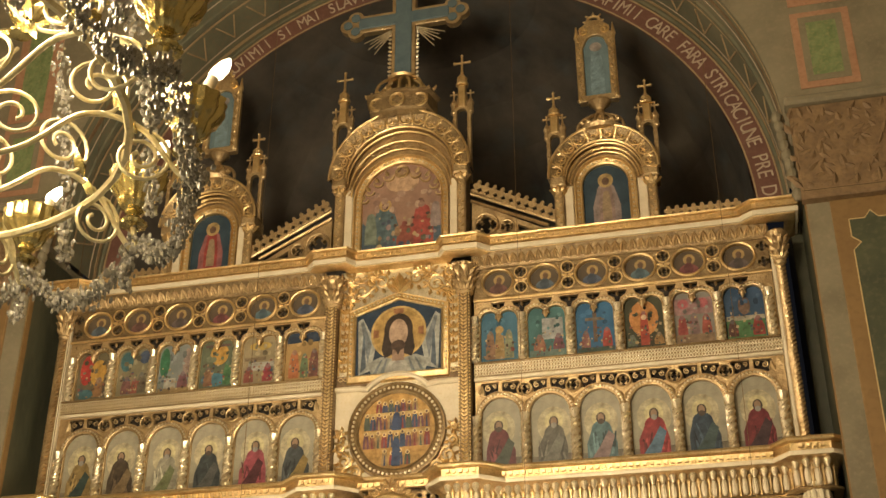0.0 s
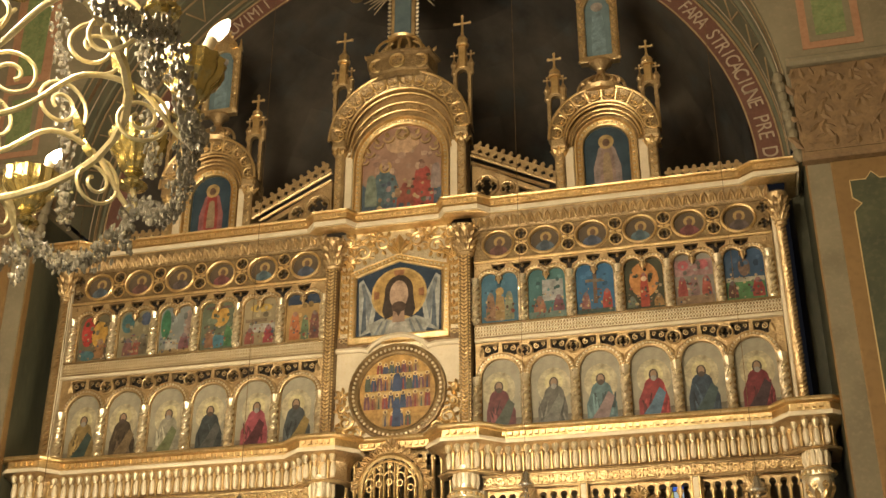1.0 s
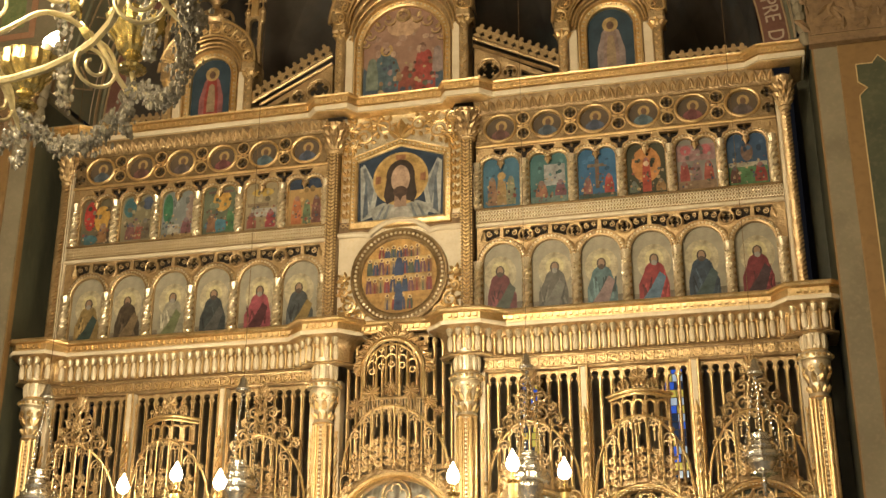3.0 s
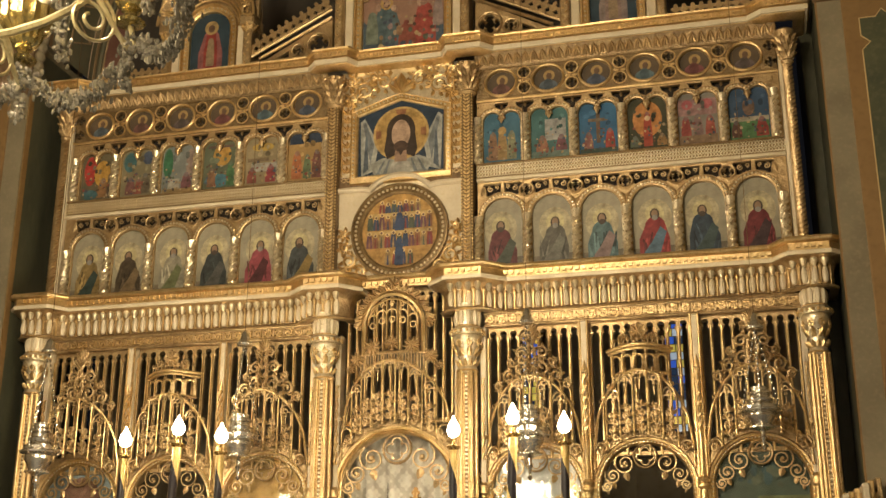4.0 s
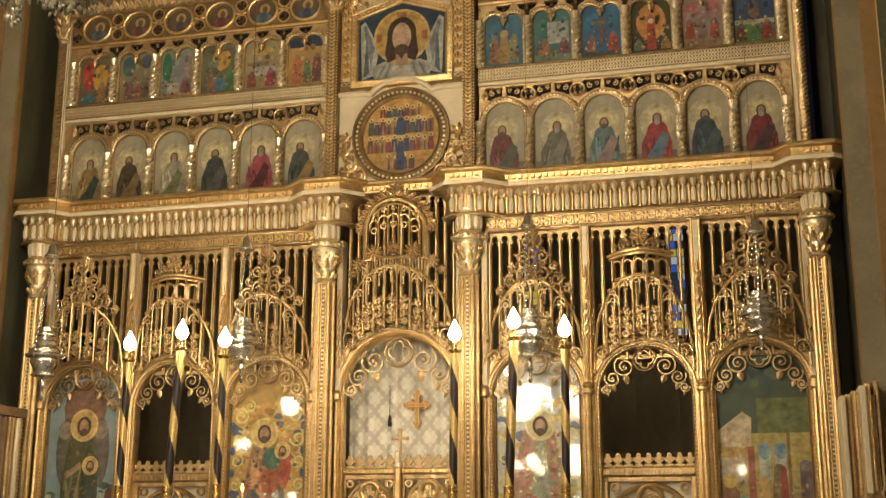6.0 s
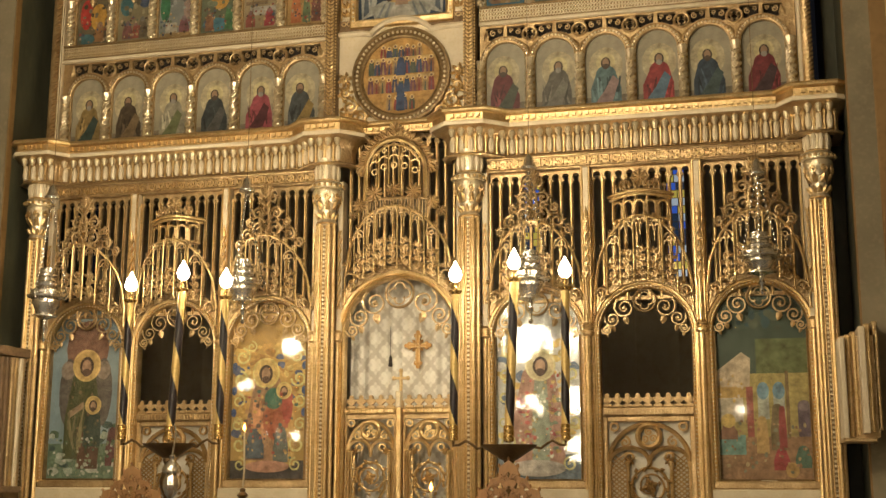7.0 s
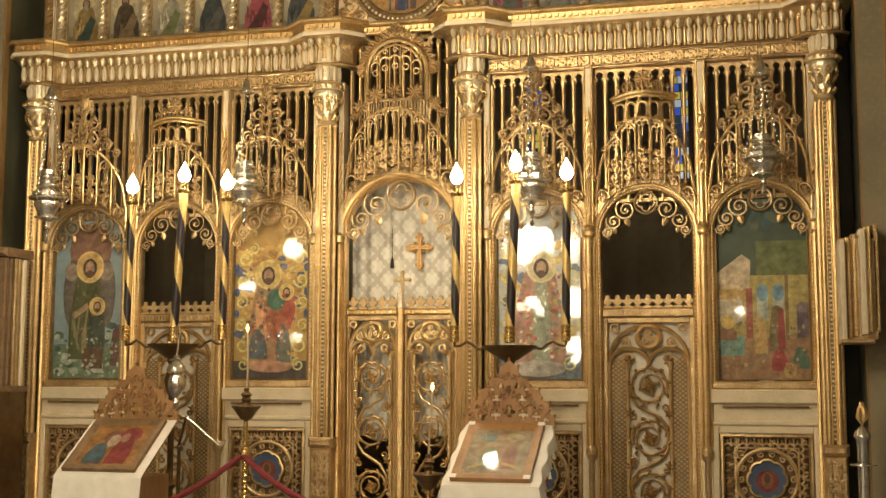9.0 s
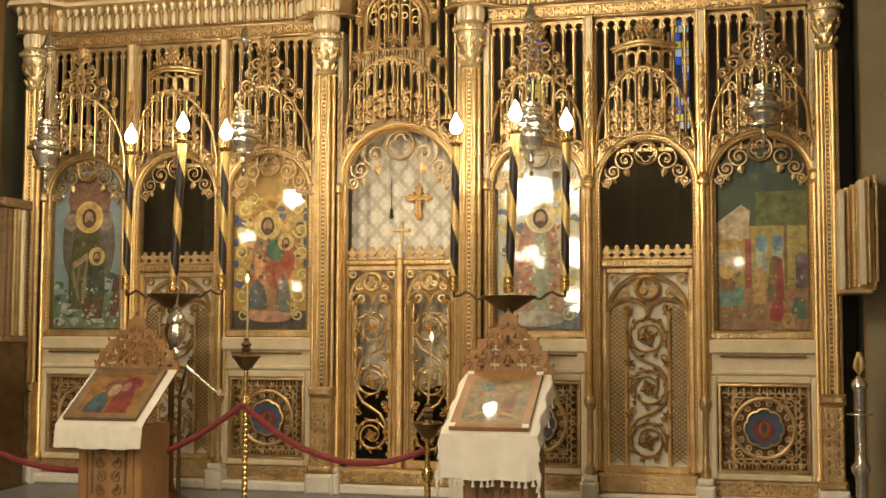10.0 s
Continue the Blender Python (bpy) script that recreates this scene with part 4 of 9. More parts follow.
for s in (-1, 1):
    xa, xb = sorted((s * 0.83, s * 3.94))
    # arcaded tier with standing figures
    rim = [(xa, 5.225), (xb, 5.225), (xb, 6.18), (xa, 6.18)]
    holes = []
    for k in range(6):
        c = s * (FIRST + STEP * k)
        holes.append([(c - 0.205, 5.24), (c + 0.205, 5.24)] + arc(c, 5.79, 0.205, 0, 180, 14))
    for k in range(7):
        c = s * (EDGE0 + STEP * k)
        if 0 < k < 6:
            holes.append(foils(c, 6.06, 0.07, 4, 4))
    for k in range(6):
        # dark openings over each arch, between its back and the rings beside it
        c = s * (FIRST + STEP * k)
        for q in (-1, 1):
            low = [(c + q * 0.275 * math.sin(radians(b)), 5.79 + 0.275 * math.cos(radians(b))) for b in (5, 14, 23, 32)]
            side = [(c + q * (STEP / 2 - 0.088 * math.cos(radians(b))), 6.06 + 0.088 * math.sin(radians(b))) for b in (-20, 5, 30, 55)]
            poly = low + side + [(c + q * 0.19, 6.155), (c + q * 0.02, 6.155)]
            holes.append(poly)
    g = M().fill([rim] + holes, 0.0, 0.06, 0, 0.006)
    tier = part("arcade", g, GOLDW, SCREEN, "gilded arcade with pierced quatrefoils")
    g = M()
    for k in range(6):
        c = s * (FIRST + STEP * k)
        g.sweep(arc(c, 5.79, 0.205, 180, 0, 16), [(-0.004, 0.03), (-0.004, -0.012), (0.01, -0.018), (0.014, -0.006), (0.04, -0.008), (0.044, -0.02), (0.052, -0.018), (0.055, 0.01)])
    for k in range(1, 6):
        c = s * (EDGE0 + STEP * k)
        g.tube(at_y(circle(c, 6.06, 0.072, 16), -0.008), 0.012, 5, closed=True)
        for a in (60, 120):
            g.leaf(c, 5.86, a, 0.12, 0.05, -0.004)
        for dx in (-1, 1):
            g.tube(spiral(c + dx * 0.125, 6.1, 0.032, 1.3, 90, dx, 0.01), 0.008, 4)
            g.tube(spiral(c + dx * 0.19, 6.12, 0.024, 1.2, 270, dx, 0.01), 0.007, 4)
    for k, q in ((0, s), (6, -s)):
        c = s * (EDGE0 + STEP * k)
        g.tube(spiral(c + q * 0.125, 6.1, 0.034, 1.3, 90, q, 0.01), 0.008, 4)
        g.tube(spiral(c + q * 0.19, 6.12, 0.024, 1.2, 270, q, 0.01), 0.007, 4)
        g.leaf(c + q * 0.03, 6.02, 90 - q * 20, 0.12, 0.05, 0.0)
    part("arch_mouldings", g, GOLDW, tier)
    g = M()
    for k in range(6):
        bead_arc(g, s * (FIRST + STEP * k), 5.79, 0.232, 4, 176, 19, -0.018, 0.0145)
    part("beading", g, PALEG, tier)
    for k in range(7):
        c = s * (EDGE0 + STEP * k)
        p = piece("colonnette", SH1, (c, -0.035, 0), tier)
        piece("spiral", TW1, (c, -0.035, 0), p)
    for k in range(6):
        c = s * (FIRST + STEP * k)
        a, b = APOSTLES[s][k]
        o = [(c - 0.215, 5.23), (c + 0.215, 5.23)] + arc(c, 5.79, 0.215, 0, 180, 14)
        lean = (-0.03, 0.03, 0.0, 0.02, -0.02, 0.01)[k]
        pts = [(ell(c + lean, 5.66, 0.17, 0.2), (0.5, 0.42, 0.25)), (ell(c + lean, 5.7, 0.095, 0.1), (0.62, 0.52, 0.26)),
               ([(c - 0.2, 5.24), (c + 0.2, 5.24), (c + 0.2, 5.36), (c - 0.2, 5.34)], (0.2, 0.16, 0.1)),
               (drape(c + lean * 0.4, 5.24, 0.3, 0.43, lean * 0.6), a),
               *folds(c + lean * 0.4, 5.25, 0.28, 0.36, a, 40 + k + 9 * (s > 0), 12),
               ([(c - 0.13, 5.25), (c + 0.05, 5.25), (c + 0.13, 5.5), (c + 0.07, 5.56), (c - 0.02, 5.4)], b),
               (ell(c + lean, 5.69, 0.048, 0.062, 12), (0.07, 0.05, 0.035)),
               (ell(c + lean, 5.695, 0.032, 0.046, 12), (0.34, 0.21, 0.12)), (ell(c + lean, 5.655, 0.03, 0.03, 10), ((0.09, 0.06, 0.04), (0.3, 0.28, 0.24))[k % 2])]
        painting("icon_painting", "arched painted icon with a plain robed shape and pale halo", o, 0.035, (0.36, 0.32, 0.22), pts, "arched icons of the screen")
    # band between the tiers
    g = M().box(xa, xb, -0.02, 0.3, 6.21, 6.38, b=0.008)
    g.tube([(xa, -0.025, 6.375), (xb, -0.025, 6.375)], 0.012, 5)
    band = part("band", g, GOLDD, SCREEN, "interlaced gilded band")
    part("cream_strip", M().box(xa, xb, -0.05, 0.2, 6.178, 6.212, b=0.008), CREAM, band, "cream strip")
    g = M()
    n = 300
    for ph in (0, 1):
        for dz in (0.0, 0.04, -0.04):
            g.tube([(xa + (xb - xa) * i / n, -0.022 - 0.004 * math.cos(math.pi * i / 3 + math.pi * ph), 6.295 + dz + 0.022 * math.sin(math.pi * i / 3 + math.pi * ph)) for i in range(n + 1)], 0.0065, 4)
    part("interlace", g, PALEG, band)
    # tier of scenes under twin scallops
    rim = [(xa, 6.38), (xb, 6.38), (xb, 7.09), (xa, 7.09)]
    holes = []
    for k in range(6):
        c = s * (FIRST + STEP * k)
        holes.append([(c - 0.2, 6.4), (c + 0.2, 6.4)] + arc(c + 0.1, 6.87, 0.098, 0, 170, 8) + arc(c - 0.1, 6.87, 0.098, 10, 180, 8))
        holes.append([(c - 0.075, 7.066), (c - 0.06, 7.022), (c - 0.03, 7.005), (c, 6.988), (c + 0.03, 7.005), (c + 0.06, 7.022), (c + 0.075, 7.066)])
        if k < 5:
            e = c + s * STEP / 2
            holes.append([(e - 0.1, 7.066), (e - 0.085, 7.02), (e - 0.03, 6.985), (e - 0.018, 6.935), (e + 0.018, 6.935), (e + 0.03, 6.985), (e + 0.085, 7.02), (e + 0.1, 7.066)])
    g = M().fill([rim] + holes, 0.0, 0.06, 0, 0.006)
    tier = part("scallop_arcade", g, GOLDW, SCREEN, "gilded arcade of twin scalloped arches")
    g = M()
    for k in range(6):
        c = s * (FIRST + STEP * k)
        for dx in (-0.1, 0.1):
            g.sweep(arc(c + dx, 6.87, 0.098, 180, 0, 10), [(-0.004, 0.03), (-0.004, -0.014), (0.008, -0.018), (0.012, -0.004), (0.034, -0.006), (0.04, -0.018), (0.046, 0.01)])
        g.lathe(c, -0.01, [(0.004, 6.83), (0.022, 6.86), (0.026, 6.9), (0.012, 6.92)], 8)
        for q in (0.0, 0.25):
            for sg in (-1, 1):
                g.leaf(c + sg * q, 7.0, 90, 0.06, 0.03, 0.01)
    part("arch_mouldings", g, GOLDW, tier)
    g = M()
    for k in range(6):
        for dx in (-0.1, 0.1):
            bead_arc(g, s * (FIRST + STEP * k) + dx, 6.87, 0.12, 12, 168, 9, -0.014, 0.0125)
    part("beading", g, PALEG, tier)
    for k in range(7):
        c = s * (EDGE0 + STEP * k)
        p = piece("colonnette", SH2, (c, -0.03, 0), tier)
        piece("spiral", TW2, (c, -0.03, 0), p)
    for k in range(6):
        c = s * (FIRST + STEP * k)
        bg, specs = FEASTS[s][k]
        painting("scene_painting", "small painted icon of plain coloured shapes under twin arches", [(c - 0.21, 6.39), (c + 0.21, 6.39), (c + 0.21, 6.99), (c - 0.21, 6.99)], 0.035, bg,
                 feast_patches(c, 6.4, specs) + speckle(c, 6.41, 0.38, 0.3, 60 + k + 7 * (s > 0), 34, EARTH, 0.01, 0.026) + speckle(c, 6.68, 0.36, 0.22, 80 + k + 7 * (s > 0), 8, (tuple(v * 1.35 + 0.02 for v in bg), tuple(v * 0.6 for v in bg)), 0.02, 0.05), "small scene icons of the screen")
    # band of oval medallions and pierced quatrefoils
    rim = [(xa, 7.09), (xb, 7.09), (xb, 7.47), (xa, 7.47)]
    holes = []
    for k in range(6):
        holes.append(ell(s * (FIRST + STEP * k), 7.3, 0.165, 0.15, 22))
    for k in range(7):
        c = s * (EDGE0 + STEP * k)
        for z in (7.215, 7.395):
            if xa + 0.05 < c < xb - 0.05:
                holes.append(foils(c, z, 0.058, 4, 4))
    g = M().fill([rim] + holes, -0.004, 0.05, 0, 0.005)
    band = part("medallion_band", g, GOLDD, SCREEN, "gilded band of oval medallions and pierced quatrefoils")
    # Near-black board in place of the shade behind the foils.
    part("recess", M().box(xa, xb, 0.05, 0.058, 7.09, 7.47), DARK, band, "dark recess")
    g = M()
    for k in range(6):
        g.sweep(circle(s * (FIRST + STEP * k), 7.3, 0.165, 26, 0.15)[::-1], [(-0.01, 0.03), (-0.008, -0.018), (0.006, -0.026), (0.018, -0.018), (0.022, 0.0)], closed=True)
    for k in range(1, 6):
        c = s * (EDGE0 + STEP * k)
        for z in (7.215, 7.395):
            g.tube(at_y(circle(c, z, 0.068, 14), -0.008), 0.009, 4, closed=True)
        for a in (0, 180):
            g.leaf(c, 7.305, a, 0.07, 0.045, -0.006)
    g.tube([(xa, -0.015, 7.1), (xb, -0.015, 7.1)], 0.016, 6)
    part("ring_moulding", g, GOLD, band)
    for k in range(6):
        c = s * (FIRST + STEP * k)
        col = ((0.22, 0.1, 0.08), (0.12, 0.16, 0.2), (0.1, 0.13, 0.2), (0.12, 0.2, 0.24), (0.26, 0.08, 0.08), (0.16, 0.12, 0.11))[(k + (s < 0) * 2) % 6]
        painting("medallion_painting", "oval painted medallion with a gold halo shape", ell(c, 7.3, 0.17, 0.155, 22), 0.028, (0.12, 0.085, 0.05),
                 [(ell(c, 7.22, 0.1, 0.07), col), (ell(c + 0.01, 7.34, 0.062, 0.062), (0.46, 0.3, 0.1)), (ell(c, 7.24, 0.05, 0.07), tuple(x * 0.7 for x in col)), (ell(c + 0.01, 7.335, 0.03, 0.038), (0.16, 0.09, 0.05))], "oval medallion icons")
    # rope post at the outer edge
    g = M()
    twist(g, s * 4.03, -0.03, 5.24, 7.15, 0.032, 14, strands=3)
    post = part("rope_post", g, GOLDW, SCREEN, "gilded rope-carved corner post")
    g = M().lathe(s * 4.03, -0.03, [(0.05, 7.14), (0.07, 7.17), (0.05, 7.2), (0.06, 7.34), (0.1, 7.44), (0.11, 7.5), (0.09, 7.52)], 12)
    part("capital", g, GOLDW, post)
    g = M()
    acanthus(g, s * 4.03, -0.03, 7.19, 0.055, 11, 0.09, 0.04, 0.04)
    acanthus(g, s * 4.03, -0.03, 7.26, 0.06, 11, 0.1, 0.045, 0.05, a0=0.5)
    acanthus(g, s * 4.03, -0.03, 7.35, 0.075, 10, 0.1, 0.05, 0.05)
    part("capital_leafage", g, GOLDW, post)
    g = M().lathe(s * 4.03, -0.03, [(0.08, 5.22), (0.08, 5.27), (0.05, 5.3)], 10)
    part("base", g, GOLD, post)
    x0, x1 = sorted((s * 3.945, s * 3.985))
    part("edge_strip", M().box(x0, x1, -0.04, 0.2, 5.225, 7.45, b=0.008), CREAM, post, "cream edge strip")
    # tall post beside the middle bay
    g = M().box(s * COL - 0.062, s * COL + 0.062, -0.12, 0.1, 5.28, 7.18, b=0.02)
    post = part("post", g, GOLDD, SCREEN, "gilded square post with a diaper pattern")
    g = M()
    for k in range(44):
        z = 5.32 + 0.042 * k
        for sg in (-1, 1):
            g.leaf(s * COL, z, 90 - sg * 45, 0.052, 0.026, -0.12, 0.012)
    for dx in (-0.055, 0.055):
        bead_line(g, s * COL + dx, 5.3, s * COL + dx, 7.16, -0.11, 0.034, 0.011)
    part("diaper", g, GOLD, post)
    g = M().lathe(s * COL, -0.05, [(0.07, 7.16), (0.1, 7.19), (0.075, 7.22), (0.08, 7.36), (0.12, 7.47), (0.13, 7.52), (0.1, 7.54)], 12)
    part("capital", g, GOLDW, post)
    g = M()
    acanthus(g, s * COL, -0.05, 7.2, 0.08, 13, 0.09, 0.045, 0.04)
    acanthus(g, s * COL, -0.05, 7.27, 0.08, 13, 0.1, 0.045, 0.055, a0=0.5)
    acanthus(g, s * COL, -0.05, 7.36, 0.09, 11, 0.1, 0.05, 0.06)
    for k in range(14):
        g.ball((s * COL + 0.135 * math.cos(k * 0.4488), -0.05 + 0.135 * math.sin(k * 0.4488), 7.5), 0.02)
    part("capital_leafage", g, GOLDW, post)
    part("base", M().box(s * COL - 0.085, s * COL + 0.085, -0.14, 0.1, 5.22, 5.29, b=0.02), GOLD, post)
    # frieze of upright leaves under the top cornice
    g = M().sweep([(xb, 0.0), (xa, 0.0)], [(0.0, 7.47), (0.012, 7.475), (0.012, 7.5), (0.09, 7.61), (0.1, 7.625)], plan=True)
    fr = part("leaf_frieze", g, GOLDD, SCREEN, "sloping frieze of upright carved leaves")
    g = M()
    n = 34
    for k in range(n):
        x = xa + (xb - xa) * (k + 0.5) / n
        for sg in (-1, 1):
            g.leaf(x, 7.495, 90 - sg * 24, 0.115, 0.05, 0.0, 0.02)
        g.leaf(x + (xb - xa) / n / 2, 7.5, 90, 0.1, 0.04, 0.0, 0.02)
    g.move(lambda x, y, z: (x, y - 0.012 - (z - 7.49) * 0.72, z))
    part("leafage", g, GOLDW, fr)

# middle bay: carved field, five-sided icon, round icon
g = M().box(-0.68, 0.68, 0.0, 0.3, 6.2, 7.62)
mid = part("middle_field", g, PALEG, SCREEN, "pale gilded carved field of the middle bay")
g = M()
for s in (-1, 1):
    for k in range(9):
        z = 6.42 + 0.098 * k
        for a in (50, 130, 90):
            g.leaf(s * 0.605, z, a, 0.085, 0.05, -0.005, 0.03)
    g.tube([(s * 0.545, -0.01, 6.38), (s * 0.545, -0.01, 7.25)], 0.016, 6)
    g.tube([(s * 0.665, -0.01, 6.38), (s * 0.665, -0.01, 7.6)], 0.012, 6)
    for cx, cz, r, st in ((0.2, 7.46, 0.1, 0), (0.42, 7.37, 0.11, 40), (0.58, 7.5, 0.07, 80), (0.32, 7.54, 0.06, 120), (0.55, 7.3, 0.06, 200)):
        g.tube(spiral(s * cx, cz, r, 1.5, st if s > 0 else 180 - st, s, -0.012), 0.014, 5)
        for a in range(0, 360, 45):
            g.leaf(s * cx + r * 0.8 * math.cos(radians(a)), cz + r * 0.8 * math.sin(radians(a)), a + 30, 0.085, 0.05, -0.008, 0.03)
g.leaf(0, 7.28, 90, 0.26, 0.14, -0.01, 0.05)
for a in (40, 65, 115, 140):
    g.leaf(0, 7.3, a, 0.2, 0.08, -0.01, 0.04)
part("carved_leaves", g, GOLD, mid)
PENT = [(-0.48, 6.36), (0.48, 6.36), (0.48, 7.06), (0.0, 7.215), (-0.48, 7.06)]
g = M().sweep(PENT, [(0.005, 0.03), (0.004, -0.03), (-0.012, -0.045), (-0.03, -0.03), (-0.07, -0.028), (-0.08, -0.04), (-0.09, 0.0)], closed=True)
part("frame", g, GOLD, mid)
g = M()
for (xa, za), (xb, zb) in zip(PENT[1:], PENT[2:] + PENT[:1]):
    off = 0.048
    d = Vector((xb - xa, zb - za)).normalized()
    nx, nz = d.y * off, -d.x * off
    bead_line(g, xa + nx, za + nz, xb + nx, zb + nz, -0.034, 0.045, 0.014)
part("beading", g, PALEG, mid)
CLOTHP, SHADP = (0.42, 0.42, 0.37), (0.2, 0.22, 0.23)
cloth = []
for q in (-1, 1):
    cloth += [([(q * 0.46, 7.0), (q * 0.41, 7.04), (q * 0.25, 6.72), (q * 0.3, 6.42), (q * 0.44, 6.37)], CLOTHP),
              ([(q * 0.43, 6.98), (q * 0.4, 7.0), (q * 0.3, 6.72), (q * 0.34, 6.5)], SHADP),
              ([(q * 0.4, 6.8), (q * 0.38, 6.84), (q * 0.36, 6.45), (q * 0.42, 6.4)], (0.1, 0.13, 0.16))]
painting("face_cloth_icon", "five-sided icon with a gold ring and plain dark oval on blue", PENT, -0.006, (0.022, 0.045, 0.08),
         [*cloth, ([(-0.3, 6.37), (0.3, 6.37), (0.34, 6.5), (0.2, 6.56), (-0.2, 6.56), (-0.34, 6.5)], (0.36, 0.36, 0.31)),
          *[([(x - 0.02, 6.37), (x + 0.02, 6.37), (x * 0.7 + 0.008, 6.53), (x * 0.7 - 0.008, 6.53)], SHADP) for x in (-0.26, -0.18, 0.17, 0.27)],
          (ell(0, 6.83, 0.31, 0.31, 32), (0.62, 0.4, 0.12)), (ell(0, 6.83, 0.285, 0.285, 32), (0.5, 0.3, 0.07)),
          *[(rect4, (0.34, 0.14, 0.05)) for rect4 in ([(-0.05, 7.05), (0.05, 7.05), (0.06, 7.11), (-0.06, 7.11)], [(0.22, 6.79), (0.28, 6.78), (0.28, 6.88), (0.22, 6.87)], [(-0.28, 6.78), (-0.22, 6.79), (-0.22, 6.87), (-0.28, 6.88)])],
          (ell(0, 6.86, 0.16, 0.19, 28), (0.05, 0.03, 0.018)),
          ([(-0.155, 6.84), (0.155, 6.84), (0.185, 6.64), (0.15, 6.54), (0.06, 6.58), (-0.06, 6.58), (-0.15, 6.54), (-0.185, 6.64)], (0.045, 0.028, 0.018)),
          ([(-0.07, 6.5), (0.07, 6.5), (0.06, 6.7), (-0.06, 6.7)], (0.36, 0.22, 0.14)),
          (ell(0, 6.82, 0.105, 0.165, 24), (0.52, 0.34, 0.22)), (ell(0, 6.675, 0.08, 0.065, 18), (0.09, 0.05, 0.03)), ([(-0.04, 6.65), (0.04, 6.65), (0.0, 6.56)], (0.07, 0.04, 0.025)),
          ([(-0.15, 6.37), (0.15, 6.37), (0.09, 6.5), (-0.09, 6.5)], (0.46, 0.43, 0.36))])
# the round icon in its cream field
g = M().box(-0.68, 0.68, -0.005, 0.3, 5.22, 6.2)
fld = part("round_field", g, CREAM, SCREEN, "cream painted field round the large round icon")
hood = [(-0.68, 6.19), (-0.42, 6.19)] + arc(0, 5.9, 0.42, 140, 40, 16) + [(0.42, 6.19), (0.68, 6.19)]
g = M().sweep(hood[::-1], [(0.0, 0.05), (0.0, -0.05), (-0.02, -0.07), (-0.045, -0.06), (-0.05, -0.02), (-0.06, 0.02)])
part("hood_moulding", g, CREAM, fld)
g = M().plate([(-0.68, 6.2), (-0.42, 6.205)] + arc(0, 5.905, 0.43, 140, 40, 12) + [(0.42, 6.205), (0.68, 6.2), (0.68, 6.37), (-0.68, 6.37)], -0.016, 0.02)
part("band_plate", g, BROWNP, fld)
g = M()
n = 70
for ph in (0, 1):
    g.tube([(-0.66 + 1.32 * i / n, -0.022, 6.335 + 0.022 * math.sin(math.pi * i / 3 + math.pi * ph)) for i in range(n + 1)], 0.008, 4)
part("interlace", g, GOLDW, fld)
RZ = 5.72
g = M()
bead_arc(g, 0, RZ, 0.473, 0, 354, 60, -0.042, 0.017)
part("bead_ring", g, PALEG, fld)
g = M()
for s in (-1, 1):
    for cx, cz, r, st in ((0.55, 5.42, 0.09, 90), (0.6, 5.57, 0.06, 250), (0.43, 5.3, 0.075, 30), (0.6, 5.31, 0.05, 0), (0.61, 5.72, 0.04, 260)):
        g.tube(spiral(s * cx, cz, r, 1.5, st if s > 0 else 180 - st, s, -0.03), 0.014, 5)
        for a in range(0, 360, 60):
            g.leaf(s * cx + r * 0.6 * math.cos(radians(a)), cz + r * 0.6 * math.sin(radians(a)), a + 25, 0.07, 0.045, -0.02, 0.03)
part("bracket_scrollwork", g, GOLD, fld)
pts = [(ell(0, RZ, 0.41, 0.41, 32), (0.55, 0.3, 0.06))]
COLS = ((0.28, 0.05, 0.04), (0.05, 0.08, 0.15), (0.4, 0.26, 0.1), (0.09, 0.11, 0.07), (0.32, 0.14, 0.06), (0.06, 0.07, 0.13), (0.2, 0.08, 0.1))
for row, (dz, h) in enumerate(((0.2, 0.13), (0.02, 0.17), (-0.18, 0.17), (-0.37, 0.16))):
    xr = math.sqrt(0.4 ** 2 - max(abs(dz), abs(dz + h)) ** 2) if abs(dz) < 0.4 else 0.15
    cols = int(2 * xr / 0.062)
    if row in (1, 2):
        pts.append(([(-xr, RZ + dz + h - 0.02), (xr, RZ + dz + h - 0.02), (xr, RZ + dz + h + 0.015), (-xr, RZ + dz + h + 0.015)], (0.68, 0.45, 0.14)))
    for k in range(cols):
        x = -xr + 0.03 + (2 * xr - 0.06) * k / max(cols - 1, 1)
        hh = h * (1 - 0.14 * (k % 2))
        pts.append((drape(x, RZ + dz, 0.064, hh, 0, 5), COLS[(k * 5 + row * 3) % 7]))
        pts.append(([(x - 0.012, RZ + dz), (x + 0.012, RZ + dz), (x + 0.004, RZ + dz + hh * 0.7), (x - 0.004, RZ + dz + hh * 0.7)], COLS[(k * 3 + row + 2) % 7]))
        pts.append((ell(x, RZ + dz + hh - 0.006, 0.025, 0.025, 8), (0.85, 0.6, 0.24)))
        pts.append((ell(x, RZ + dz + hh - 0.008, 0.013, 0.015, 8), (0.22, 0.12, 0.07)))
pts.append((drape(0, RZ + 0.0, 0.1, 0.2, 0, 6), (0.05, 0.08, 0.17)))
pts.append((drape(0, RZ - 0.38, 0.09, 0.3, 0, 6), (0.04, 0.07, 0.15)))
ROUND = painting("round_icon", "large round icon of many small plain coloured shapes on gold", circle(0, RZ, 0.425, 40), -0.012, (0.36, 0.2, 0.05), pts)
g = M().sweep(circle(0, RZ, 0.42, 48)[::-1], [(-0.01, 0.0), (-0.008, -0.035), (0.012, -0.05), (0.03, -0.035), (0.07, -0.03), (0.085, -0.055), (0.105, -0.05), (0.115, 0.0)], closed=True)
part("ring_frame", g, GOLDD, ROUND, "round gilded frame")


